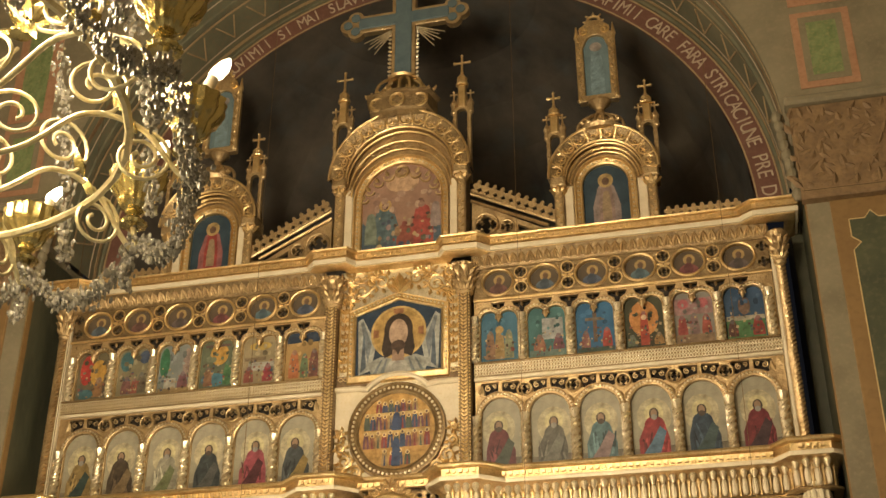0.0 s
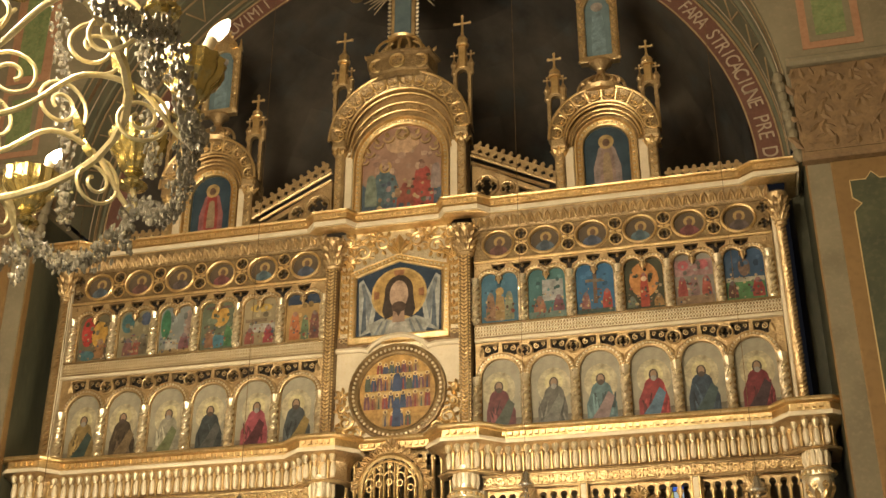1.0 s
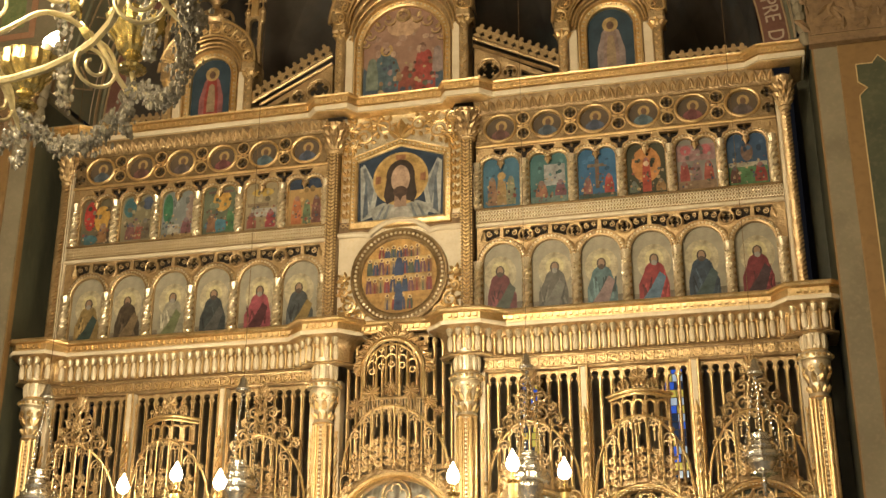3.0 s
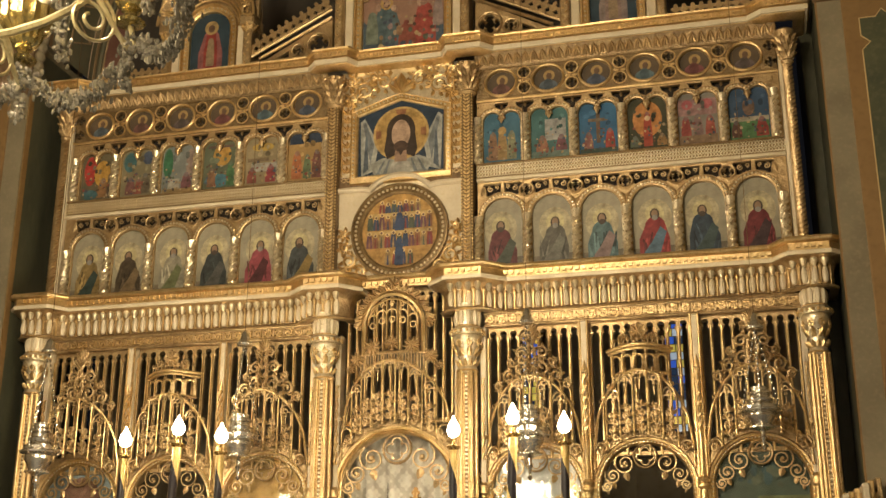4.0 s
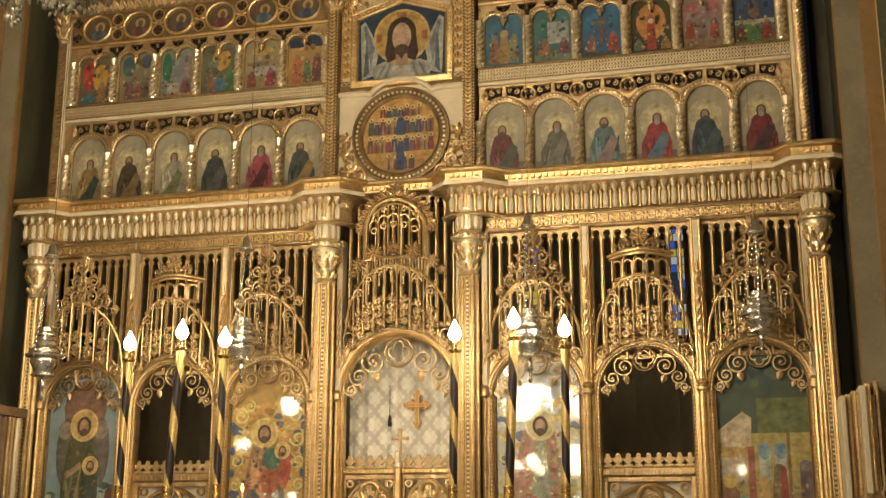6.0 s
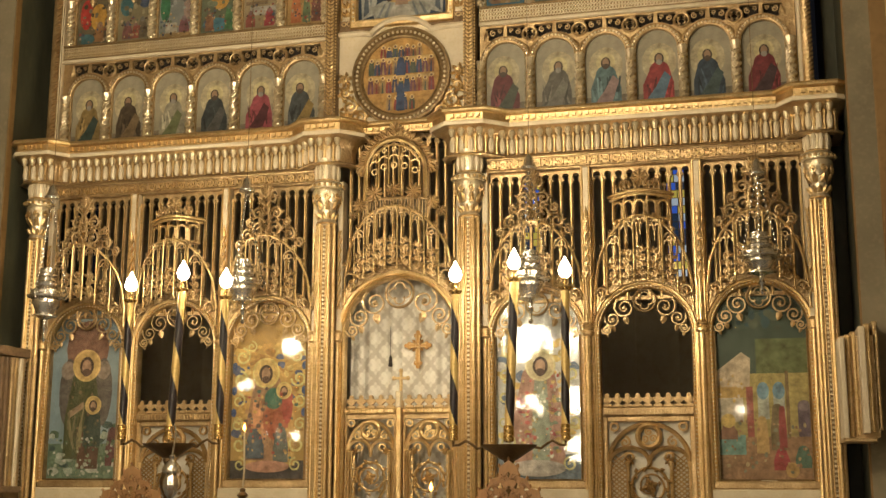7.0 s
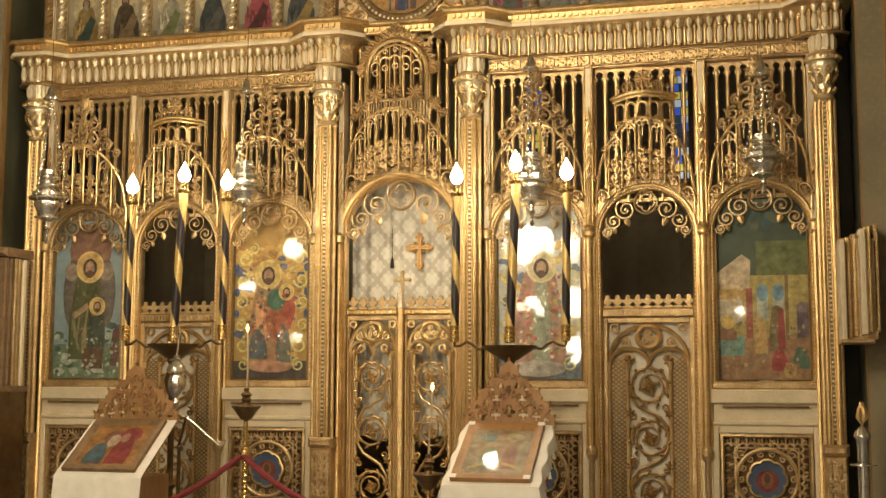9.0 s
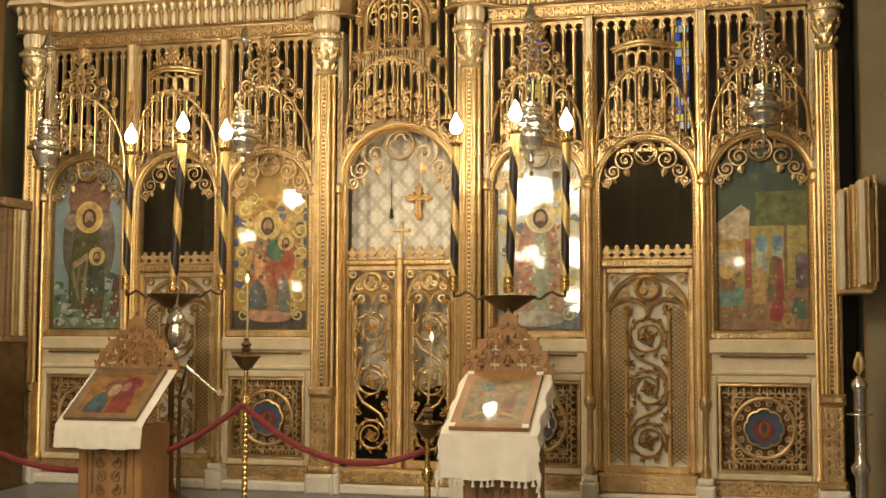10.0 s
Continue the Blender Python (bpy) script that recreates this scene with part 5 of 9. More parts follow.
# top cornice
PLAN2 = [(4.14, 0.3), (4.14, -0.12), (3.86, -0.12), (3.72, 0.0), (0.99, 0.0), (0.87, -0.13), (0.62, -0.13), (0.54, 0.0)]
PLAN2 = PLAN2 + [(-x, y) for x, y in PLAN2[::-1]]
g = M().sweep(PLAN2, [(-0.02, 7.6), (0.08, 7.615), (0.1, 7.63), (0.1, 7.7), (0.13, 7.71), (0.13, 7.77), (0.16, 7.78), (0.165, 7.8), (-0.25, 7.81)], plan=True)
tc = part("top_cornice", g, GOLD, SCREEN, "gilded top cornice with a cream strip")
g = M().sweep(PLAN2, [(0.09, 7.635), (0.125, 7.635), (0.13, 7.66), (0.125, 7.69), (0.09, 7.695)], plan=True)
part("cream_strip", g, CREAM, tc, "cream strip")
DENT2 = mesh_of("dentil", M().box(-0.014, 0.014, -0.02, 0.02, -0.017, 0.017), GOLD)
for k in range(150):
    x = -4.12 + 8.24 * (k + 0.5) / 150
    ax = abs(x)
    y = -0.12 if ax > 3.86 else (-0.12 * (ax - 3.72) / 0.14 if ax > 3.72 else (-0.13 if 0.62 < ax < 0.87 else 0))
    piece("dentil", DENT2, (x, y - 0.13, 7.743), tc)

# ---- gable: arched shrines, pediments, pinnacles, crosses ----
BLUEP = noisy("blue_enamel_paint", (0.05, 0.08, 0.095), (0.1, 0.14, 0.15), 5, 0, 0.4, 0.55, 0.2, 30, (0.1, 0.14, 0.15))


def crosslet(m, x, y, z, h, t, mi=0):
    """A small cross with knobbed arms, standing on z."""
    m.box(x - t, x + t, y - t, y + t, z, z + h, mi, t * 0.5)
    m.box(x - h * 0.33, x + h * 0.33, y - t * 0.9, y + t * 0.9, z + h * 0.56, z + h * 0.56 + 2 * t, mi, t * 0.5)
    for p in ((x - h * 0.36, z + h * 0.56 + t), (x + h * 0.36, z + h * 0.56 + t), (x, z + h)):
        m.ball((p[0], y, p[1]), t * 1.7, mi, 6, 4)


def pinnacle(x, y, z0, z1, w):
    """An open gothic pinnacle: two lattice legs, an arch, side finials, a turret and a cross."""
    H = z1 - z0
    za = z0 + H * 0.46
    g = M()
    for s in (-1, 1):
        g.box(x + s * w - 0.022, x + s * w + 0.022, y - 0.03, y + 0.03, z0, za, b=0.006)
        n = int(H * 7)
        for k in range(n):
            g.leaf(x + s * w, z0 + (za - z0) * (k + 0.2) / n, 60 if k % 2 else 120, 0.05, 0.03, y - 0.03, 0.012)
    g.sweep(arc(x, za, w, 0, 180, 10), [(-0.02, y + 0.03), (-0.02, y - 0.03), (0.022, y - 0.03), (0.022, y + 0.03), (-0.02, y + 0.03)])
    p = part("pinnacle", g, GOLDW, SCREEN, "open gilded pinnacle topped by a cross")
    g = M()
    zt = za + w
    g.box(x - 0.045, x + 0.045, y - 0.04, y + 0.04, zt, zt + H * 0.2, b=0.012)
    g.lathe(x, y, [(0.07, zt + H * 0.2), (0.08, zt + H * 0.215), (0.06, zt + H * 0.24), (0.065, zt + H * 0.27), (0.02, zt + H * 0.31), (0.02, zt + H * 0.33)], 8)
    part("turret", g, GOLD, p)
    g = M()
    crosslet(g, x, y, zt + H * 0.32, z1 - zt - H * 0.32, 0.012)
    part("finial_cross", g, GOLD, p)
    for s in (-1, 1):
        g = M()
        xs = x + s * (w + 0.015)
        g.lathe(xs, y, [(0.012, za - 0.02), (0.04, za + 0.02), (0.03, za + 0.1), (0.045, za + 0.14), (0.02, za + 0.2), (0.012, za + 0.22)], 8)
        crosslet(g, xs, y, za + 0.22, 0.1, 0.009)
        g.tube([(x + s * w * 0.8, y, zt - 0.02), (x + s * 0.05, y, zt + H * 0.1)], 0.013, 5)
        part("side_finial", g, GOLDW, p)


def shrine(cx, z0, hw, spring, rin, rout, icon_hw, icon_spring, label):
    """An arched shrine: two beaded posts, a ribbed hood, a moulded inner arch with an icon."""
    g = M()
    for s in (-1, 1):
        x = cx + s * (hw - 0.08)
        g.box(x - 0.05, x + 0.05, -0.1, 0.15, z0, spring - 0.08, b=0.015)
        g.box(x - 0.085, x + 0.085, -0.14, 0.15, spring - 0.09, spring + 0.03, b=0.02)
    sh = part("shrine", g, GOLDW, SCREEN, label)
    g = M()
    for s in (-1, 1):
        x = cx + s * (hw - 0.08)
        for k in range(int((spring - z0) / 0.05)):
            g.leaf(x, z0 + 0.03 + 0.05 * k, 45 if k % 2 else 135, 0.05, 0.03, -0.1, 0.014)
        acanthus(g, x, -0.04, spring - 0.17, 0.05, 8, 0.1, 0.05, 0.05)
    part("post_carving", g, GOLD, sh)
    # hood: coffered curved band, its darker gold standing for the shade inside the coffers
    g = M().sweep(arc(cx, spring, rin, 180, 0, 32), [(0.0, 0.1), (0.0, -0.08), (0.02, -0.1), (rout - rin - 0.02, -0.16), (rout - rin, -0.15), (rout - rin, 0.1)])
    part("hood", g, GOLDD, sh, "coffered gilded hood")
    g = M()
    n = int(rout * 18)
    rm = (rin + rout) / 2
    rr = (rout - rin) * 0.36
    for k in range(n):
        a = 180 * (k + 0.5) / n
        px, pz = cx + rm * math.cos(radians(a)), spring + rm * math.sin(radians(a))
        g.tube(at_y(circle(px, pz, rr * 1.12, 14), -0.14), 0.013, 5, closed=True)
        for b in range(0, 360, 60):
            g.leaf(px, pz, b + a, rr * 0.95, rr * 0.34, -0.128, 0.012)
        b = 180 * k / n
        e, f = rin + 0.01, rout - 0.005
        g.tube([(cx + e * math.cos(radians(b)), -0.11, spring + e * math.sin(radians(b))), (cx + f * math.cos(radians(b)), -0.165, spring + f * math.sin(radians(b)))], 0.012, 4)
    for r, y in ((rin + 0.005, -0.1), (rout, -0.16)):
        g.tube(at_y(arc(cx, spring, r, 180, 0, 32), y), 0.016, 6)
    part("coffering", g, GOLD, sh)
    # wall behind and the stepped inner arch
    inner = [(cx - icon_hw, z0), (cx + icon_hw, z0)] + arc(cx, icon_spring, icon_hw, 0, 180, 20)
    outer = [(cx - hw + 0.04, z0 - 0.01), (cx + hw - 0.04, z0 - 0.01)] + arc(cx, spring, rin + 0.02, 0, 180, 26)
    g = M().fill([outer, [(x, z + 0.002) for x, z in inner]], 0.02, 0.06)
    part("inner_wall", g, GOLDW, sh)
    path = [(cx - icon_hw, z0)] + arc(cx, icon_spring, icon_hw, 180, 0, 24) + [(cx + icon_hw, z0)]
    g = M().sweep(path, [(-0.005, 0.05), (-0.005, -0.01), (0.01, -0.02), (0.018, 0.0), (0.06, -0.01), (0.07, -0.05), (0.085, -0.05), (0.09, 0.02)])
    part("inner_arch", g, GOLD, sh)
    for s in (-1, 1):
        xa, xb = sorted((cx + s * (icon_hw + 0.098), cx + s * (hw - 0.135)))
        if xb - xa > 0.01:
            part("cream_strip", M().box(xa, xb, -0.03, 0.05, z0, spring - 0.05, b=0.008), CREAM, sh, "cream upright strip")
    for q, rt in ((0.2, 0.011), (0.5, 0.013), (0.85, 0.012)):
        ra = icon_hw + 0.1 + (rin - icon_hw - 0.1) * q
        zz = icon_spring + (spring - icon_spring) * q
        part("arch_rib", M().tube(at_y(arc(cx, zz, ra, 178, 2, 28), -0.03 - 0.05 * q), rt, 6), GOLD, sh)
    g = M()
    rd, zd = icon_hw + 0.1 + (rin - icon_hw - 0.1) * 0.35, icon_spring + (spring - icon_spring) * 0.35
    nd = int(rd * 34)
    for k in range(nd):
        a = 180 * (k + 0.5) / nd
        g.leaf(cx + rd * math.cos(radians(a)), zd + rd * math.sin(radians(a)), a + (60 if k % 2 else 120), 0.06, 0.03, -0.03, 0.02)
    part("leafage", g, GOLDW, sh)
    g = M()
    bead_arc(g, cx, icon_spring, icon_hw + 0.04, 0, 180, int(icon_hw * 70), -0.012, 0.014)
    for s in (-1, 1):
        bead_line(g, cx + s * (icon_hw + 0.04), z0, cx + s * (icon_hw + 0.04), icon_spring, -0.012, 0.05, 0.014)
    part("beading", g, PALEG, sh)
    return sh


TOP = 7.81
PEDS = {}
sh = shrine(0, TOP, 0.8, 8.76, 0.64, 0.83, 0.475, 8.5, "large gilded arched shrine over the middle bay")
o = [(-0.48, TOP), (0.48, TOP)] + arc(0, 8.5, 0.48, 0, 180, 20)
painting("gable_icon", "arched icon of plain red and blue shapes under a rosy sky", o, 0.035, (0.36, 0.2, 0.13),
         [(ell(0, 8.74, 0.2, 0.14), (0.58, 0.36, 0.2)), ([(-0.47, TOP), (0.47, TOP), (0.47, 8.15), (0.2, 8.02), (-0.2, 8.02), (-0.47, 8.25)], (0.08, 0.12, 0.16)),
          (drape(-0.2, 7.95, 0.32, 0.5), (0.1, 0.16, 0.18)), (drape(0.24, 7.85, 0.26, 0.56), (0.42, 0.07, 0.05)), (drape(0.04, TOP + 0.02, 0.2, 0.36), (0.3, 0.08, 0.05)),
          (ell(-0.2, 8.45, 0.075, 0.08), (0.55, 0.34, 0.1)), (ell(-0.2, 8.44, 0.04, 0.05), (0.16, 0.08, 0.05)), (ell(0.22, 8.44, 0.045, 0.055), (0.2, 0.1, 0.06)), *speckle(0, 7.83, 0.9, 0.5, 31, 70, EARTH + ((0.1, 0.14, 0.18), (0.3, 0.2, 0.2)), 0.02, 0.05), *speckle(0, 8.3, 0.8, 0.35, 32, 24, ((0.42, 0.26, 0.18), (0.3, 0.17, 0.12), (0.5, 0.33, 0.22)), 0.03, 0.07), (drape(-0.36, 7.95, 0.14, 0.4), (0.2, 0.24, 0.18)), (drape(0.4, 8.1, 0.12, 0.32), (0.34, 0.25, 0.22))])
g = M()
for s in (-1, 1):
    for px, pz, r in ((0.16, 8.82, 0.06), (0.28, 8.75, 0.055), (0.38, 8.64, 0.05), (0.44, 8.54, 0.04)):
        g.tube(at_y(arc(s * px, pz, r, 180, 360, 8), 0.015), 0.014, 4)
        g.leaf(s * px, pz, 90 - s * 30, 0.09, 0.06, 0.015, 0.02)
g.tube(at_y(circle(0, 8.86, 0.075, 14), 0.01), 0.014, 5, closed=True)
g.tube(at_y(foils(0, 8.86, 0.06), 0.01), 0.01, 4, closed=True)
part("arch_lace", g, GOLDW, sh)
# crown over the middle shrine
g = M().sweep([(0.38, 0.06), (0.33, -0.16), (0, -0.22), (-0.33, -0.16), (-0.38, 0.06)], [(0, 9.5), (0.0, 9.58), (0.03, 9.6), (0.03, 9.78), (0.07, 9.8), (0.07, 9.83), (-0.2, 9.86)], plan=True)
crown = part("crown", g, GOLDD, SCREEN, "small pierced gilded crown under the great cross")
g = M()
for x in (-0.26, 0, 0.26):
    y = -0.25 + abs(x) * 0.24
    g.tube(at_y(circle(x, 9.69, 0.085, 14), y - 0.01), 0.016, 5, closed=True)
    g.tube(at_y(foils(x, 9.69, 0.07), y - 0.01), 0.01, 4, closed=True)
for s in (-1, 1):
    for k in range(5):
        g.leaf(s * (0.1 + 0.07 * k), 9.83, 90 - s * 10 * k, 0.1, 0.05, -0.2 + 0.02 * k, 0.02)
for a in (-1, -0.5, 0, 0.5, 1):
    g.tube([(a * 0.28 * math.cos(t), -0.2 * math.cos(t), 9.84 + 0.3 * math.sin(t)) for t in [math.pi / 2 * i / 8 for i in range(9)]], 0.018, 5)
g.tube(at_y(arc(0, 9.84, 0.3, 180, 0, 16), -0.02), 0.022, 6)
g.lathe(0, 0, [(0.18, 10.1), (0.2, 10.13), (0.15, 10.16)], 10)
part("crown_ribs", g, GOLD, crown)
# the great cross
CZ = 11.05


def great_cross(m, d, y0, y1, mi=0):
    arm = 0.15 - d
    m.box(-arm, arm, y0, y1, 10.13, CZ + 0.5, mi, 0.01)
    m.box(-0.62 + d, 0.62 - d, y0 + 0.001, y1, CZ - 0.13 + d, CZ + 0.13 - d, mi, 0.01)
    for x, z in ((-0.62, CZ), (0.62, CZ), (0, CZ + 0.55)):
        for a in (0, 90, 180, 270):
            m.plate(circle(x + 0.1 * math.cos(radians(a)), z + 0.1 * math.sin(radians(a)), 0.105 - d, 12), y0 + 0.002 + a * 0.00001, y1, mi)


g = M()
great_cross(g, 0.0, -0.04, 0.05)
gc = part("great_cross", g, GOLDW, SCREEN, "large gilded cross with a pale blue face and rays")
g = M()
great_cross(g, 0.045, -0.055, 0.0)
part("blue_face", g, BLUEP, gc, "pale blue painted face")
g = M()
for k in range(13):
    for s in (-1, 1):
        g.leaf(s * 0.15, 10.16 + 0.06 * k, 0 if s > 0 else 180, 0.05, 0.05, -0.02, 0.02)
for s in (-1, 1):
    for a in (-20, -28, -36, -44, -52):
        c, d = math.cos(radians(a)), math.sin(radians(a))
        L = 0.36 if a in (-28, -44) else 0.42
        g.tube([(s * (0.12 + 0.06 * c), 0.0, CZ - 0.13 + 0.06 * d), (s * (0.12 + L * c), 0.0, CZ - 0.13 + L * d)], 0.014, 4, taper=0.4)
part("rays", g, PALEG, gc, "gilded rays")

for s in (-1, 1):
    cx = s * 2.32
    sh = shrine(cx, TOP, 0.585, 8.42, 0.44, 0.6, 0.255, 8.36, "gilded arched shrine on the cornice")
    o = [(cx - 0.26, TOP), (cx + 0.26, TOP)] + arc(cx, 8.36, 0.26, 0, 180, 16)
    col = (0.34, 0.04, 0.03) if s < 0 else (0.3, 0.2, 0.17)
    painting("gable_icon", "arched blue icon with a plain winged shape and halo", o, 0.035, (0.03, 0.06, 0.085),
             [(drape(cx, TOP + 0.06, 0.3, 0.52), tuple(0.7 * x + 0.08 for x in col)), (drape(cx, TOP + 0.08, 0.17, 0.5), col), (ell(cx, 8.42, 0.085, 0.09), (0.5, 0.34, 0.12)), (drape(cx, TOP + 0.12, 0.1, 0.36), (0.34, 0.24, 0.13)),
              (ell(cx, 8.41, 0.04, 0.05), (0.18, 0.1, 0.06))], "arched gable icons")
    # ribbed cap, stem and tall upper icon
    g = M()
    for a in (-1, -0.6, -0.2, 0.2, 0.6, 1):
        g.tube([(cx + a * 0.26 * math.cos(t), -0.16 * math.cos(t) * (1 - a * a * 0.6), 9.03 + 0.22 * math.sin(t)) for t in [math.pi / 2 * i / 8 for i in range(9)]], 0.02, 5)
        g.ball((cx + a * 0.2, -0.12, 9.1), 0.035)
    g.lathe(cx, 0, [(0.24, 8.98), (0.26, 9.03), (0.2, 9.06), (0.12, 9.17), (0.06, 9.24), (0.045, 9.32), (0.09, 9.38), (0.13, 9.41), (0.13, 9.44)], 12)
    cap = part("ribbed_cap", g, GOLDW, SCREEN, "small ribbed gilded cap")
    outer = [(cx - 0.22, 9.44), (cx + 0.22, 9.44)] + [(cx + 0.22, 10.32)] + arc(cx, 10.42, 0.16, 10, 170, 12) + [(cx - 0.22, 10.32)]
    inn = [(cx - 0.145, 9.52), (cx + 0.145, 9.52), (cx + 0.145, 10.2)] + arc(cx, 10.24, 0.12, 5, 175, 10) + [(cx - 0.145, 10.2)]
    g = M().fill([outer, inn], -0.04, 0.1, 0, 0.008)
    ui = part("upper_icon_frame", g, GOLDW, SCREEN, "tall carved frame round a small blue icon")
    g = M()
    for q in (-1, 1):
        for k in range(15):
            g.leaf(cx + q * 0.185, 9.46 + 0.058 * k, 60 if (k + (q > 0)) % 2 else 120, 0.065, 0.04, -0.04, 0.02)
        g.lathe(cx + q * 0.215, -0.01, [(0.012, 9.44), (0.035, 9.47), (0.02, 9.5), (0.018, 10.32), (0.035, 10.36), (0.02, 10.42), (0.008, 10.52)], 8)
        g.tube(spiral(cx + q * 0.12, 10.42, 0.06, 1.4, 90, -q, -0.05), 0.014, 4)
    g.tube(at_y(circle(cx, 10.56, 0.075, 14), -0.02), 0.022, 5, closed=True)
    for a in range(0, 360, 45):
        g.leaf(cx + 0.08 * math.cos(radians(a)), 10.56 + 0.08 * math.sin(radians(a)), a, 0.05, 0.035, -0.03)
    part("carving", g, GOLD, ui)
    painting("upper_icon", "narrow pale blue icon with a plain shape", [(x, z) for x, z in [(cx - 0.15, 9.5), (cx + 0.15, 9.5), (cx + 0.15, 10.2)] + arc(cx, 10.24, 0.13, 5, 175, 10) + [(cx - 0.15, 10.2)]], 0.0, (0.13, 0.2, 0.22),
             [(drape(cx, 9.54, 0.16, 0.66), (0.18, 0.27, 0.3)), (ell(cx, 10.21, 0.07, 0.065), (0.32, 0.26, 0.22))], "narrow upper icons")
    for q in (-1, 1):
        pinnacle(cx + q * 0.52, -0.03, 8.45, 9.62, 0.075)
    pinnacle(s * 0.73, -0.03, 8.8, 10.34, 0.085)
    # pediment slope with pierced quatrefoils and a crest of leaves
    A, B = (s * 0.82, 8.42), (s * 1.8, 7.93)
    tri = [(s * 0.82, 7.85), (s * 1.72, 7.85), (s * 0.82, 8.34)]
    holes = [foils(s * 0.98, 8.02, 0.12, 4, 5), foils(s * 1.22, 7.97, 0.07, 4, 4), [(s * 1.34, 7.89), (s * 1.52, 7.89), (s * 1.34, 7.985)]]
    g = M().fill([tri] + holes, 0.0, 0.06, 0, 0.006)
    pd = PEDS[s] = part("pediment", g, GOLDW, SCREEN, "sloping gilded pediment with pierced quatrefoils")
    g = M().tube([(A[0], -0.04, A[1]), (B[0], -0.04, B[1])], 0.02, 6).tube([(A[0], -0.03, A[1] - 0.09), (B[0] - s * 0.12, -0.03, B[1] - 0.02)], 0.02, 5)
    g.tube([(s * 0.82, -0.03, 7.86), (s * 1.8, -0.03, 7.86)], 0.026, 6)
    g.tube(at_y(circle(s * 0.98, 8.02, 0.135, 18), -0.01), 0.015, 5, closed=True).tube(at_y(circle(s * 1.22, 7.97, 0.08, 14), -0.01), 0.012, 5, closed=True)
    part("slope_moulding", g, GOLDW, pd)


def crest_piece():
    g = M().fill([[(-0.045, 0), (0.045, 0), (0.045, 0.02), (0.018, 0.03)] + arc(0.032, 0.07, 0.02, -60, 120, 5) + arc(0.0, 0.105, 0.024, -30, 210, 7) + arc(-0.032, 0.07, 0.02, 60, 240, 5) + [(-0.018, 0.03), (-0.045, 0.02)]], -0.015, 0.03, 0, 0.004)
    return mesh_of("crest_leaf", g, GOLDW)


CREST = crest_piece()
for s in (-1, 1):
    for k in range(11):
        t = k / 10.5
        o = piece("crest_leaf", CREST, (s * (0.86 + 0.92 * t), -0.04, 8.43 - 0.49 * t * 0.98), PEDS[s])
        o.rotation_euler = (0, radians(s * 27), 0)
        o.scale = (1.0, 1.0, 1.3)
    rail = part("crest_rail", M().box(*sorted((s * 2.92, s * 3.72)), -0.04, 0.02, TOP, TOP + 0.045, b=0.01), GOLDW, SCREEN, "crest rail of small gilded leaves")
    for k in range(9):
        piece("crest_leaf", CREST, (s * (2.97 + 0.088 * k), -0.01, TOP + 0.04), rail)

# ---- canopies over the lower arches ----
def bulge(cx, hw, y0, depth):
    return lambda x: y0 - depth * math.cos(math.pi / 2 * max(-1, min(1, (x - cx) / hw)))


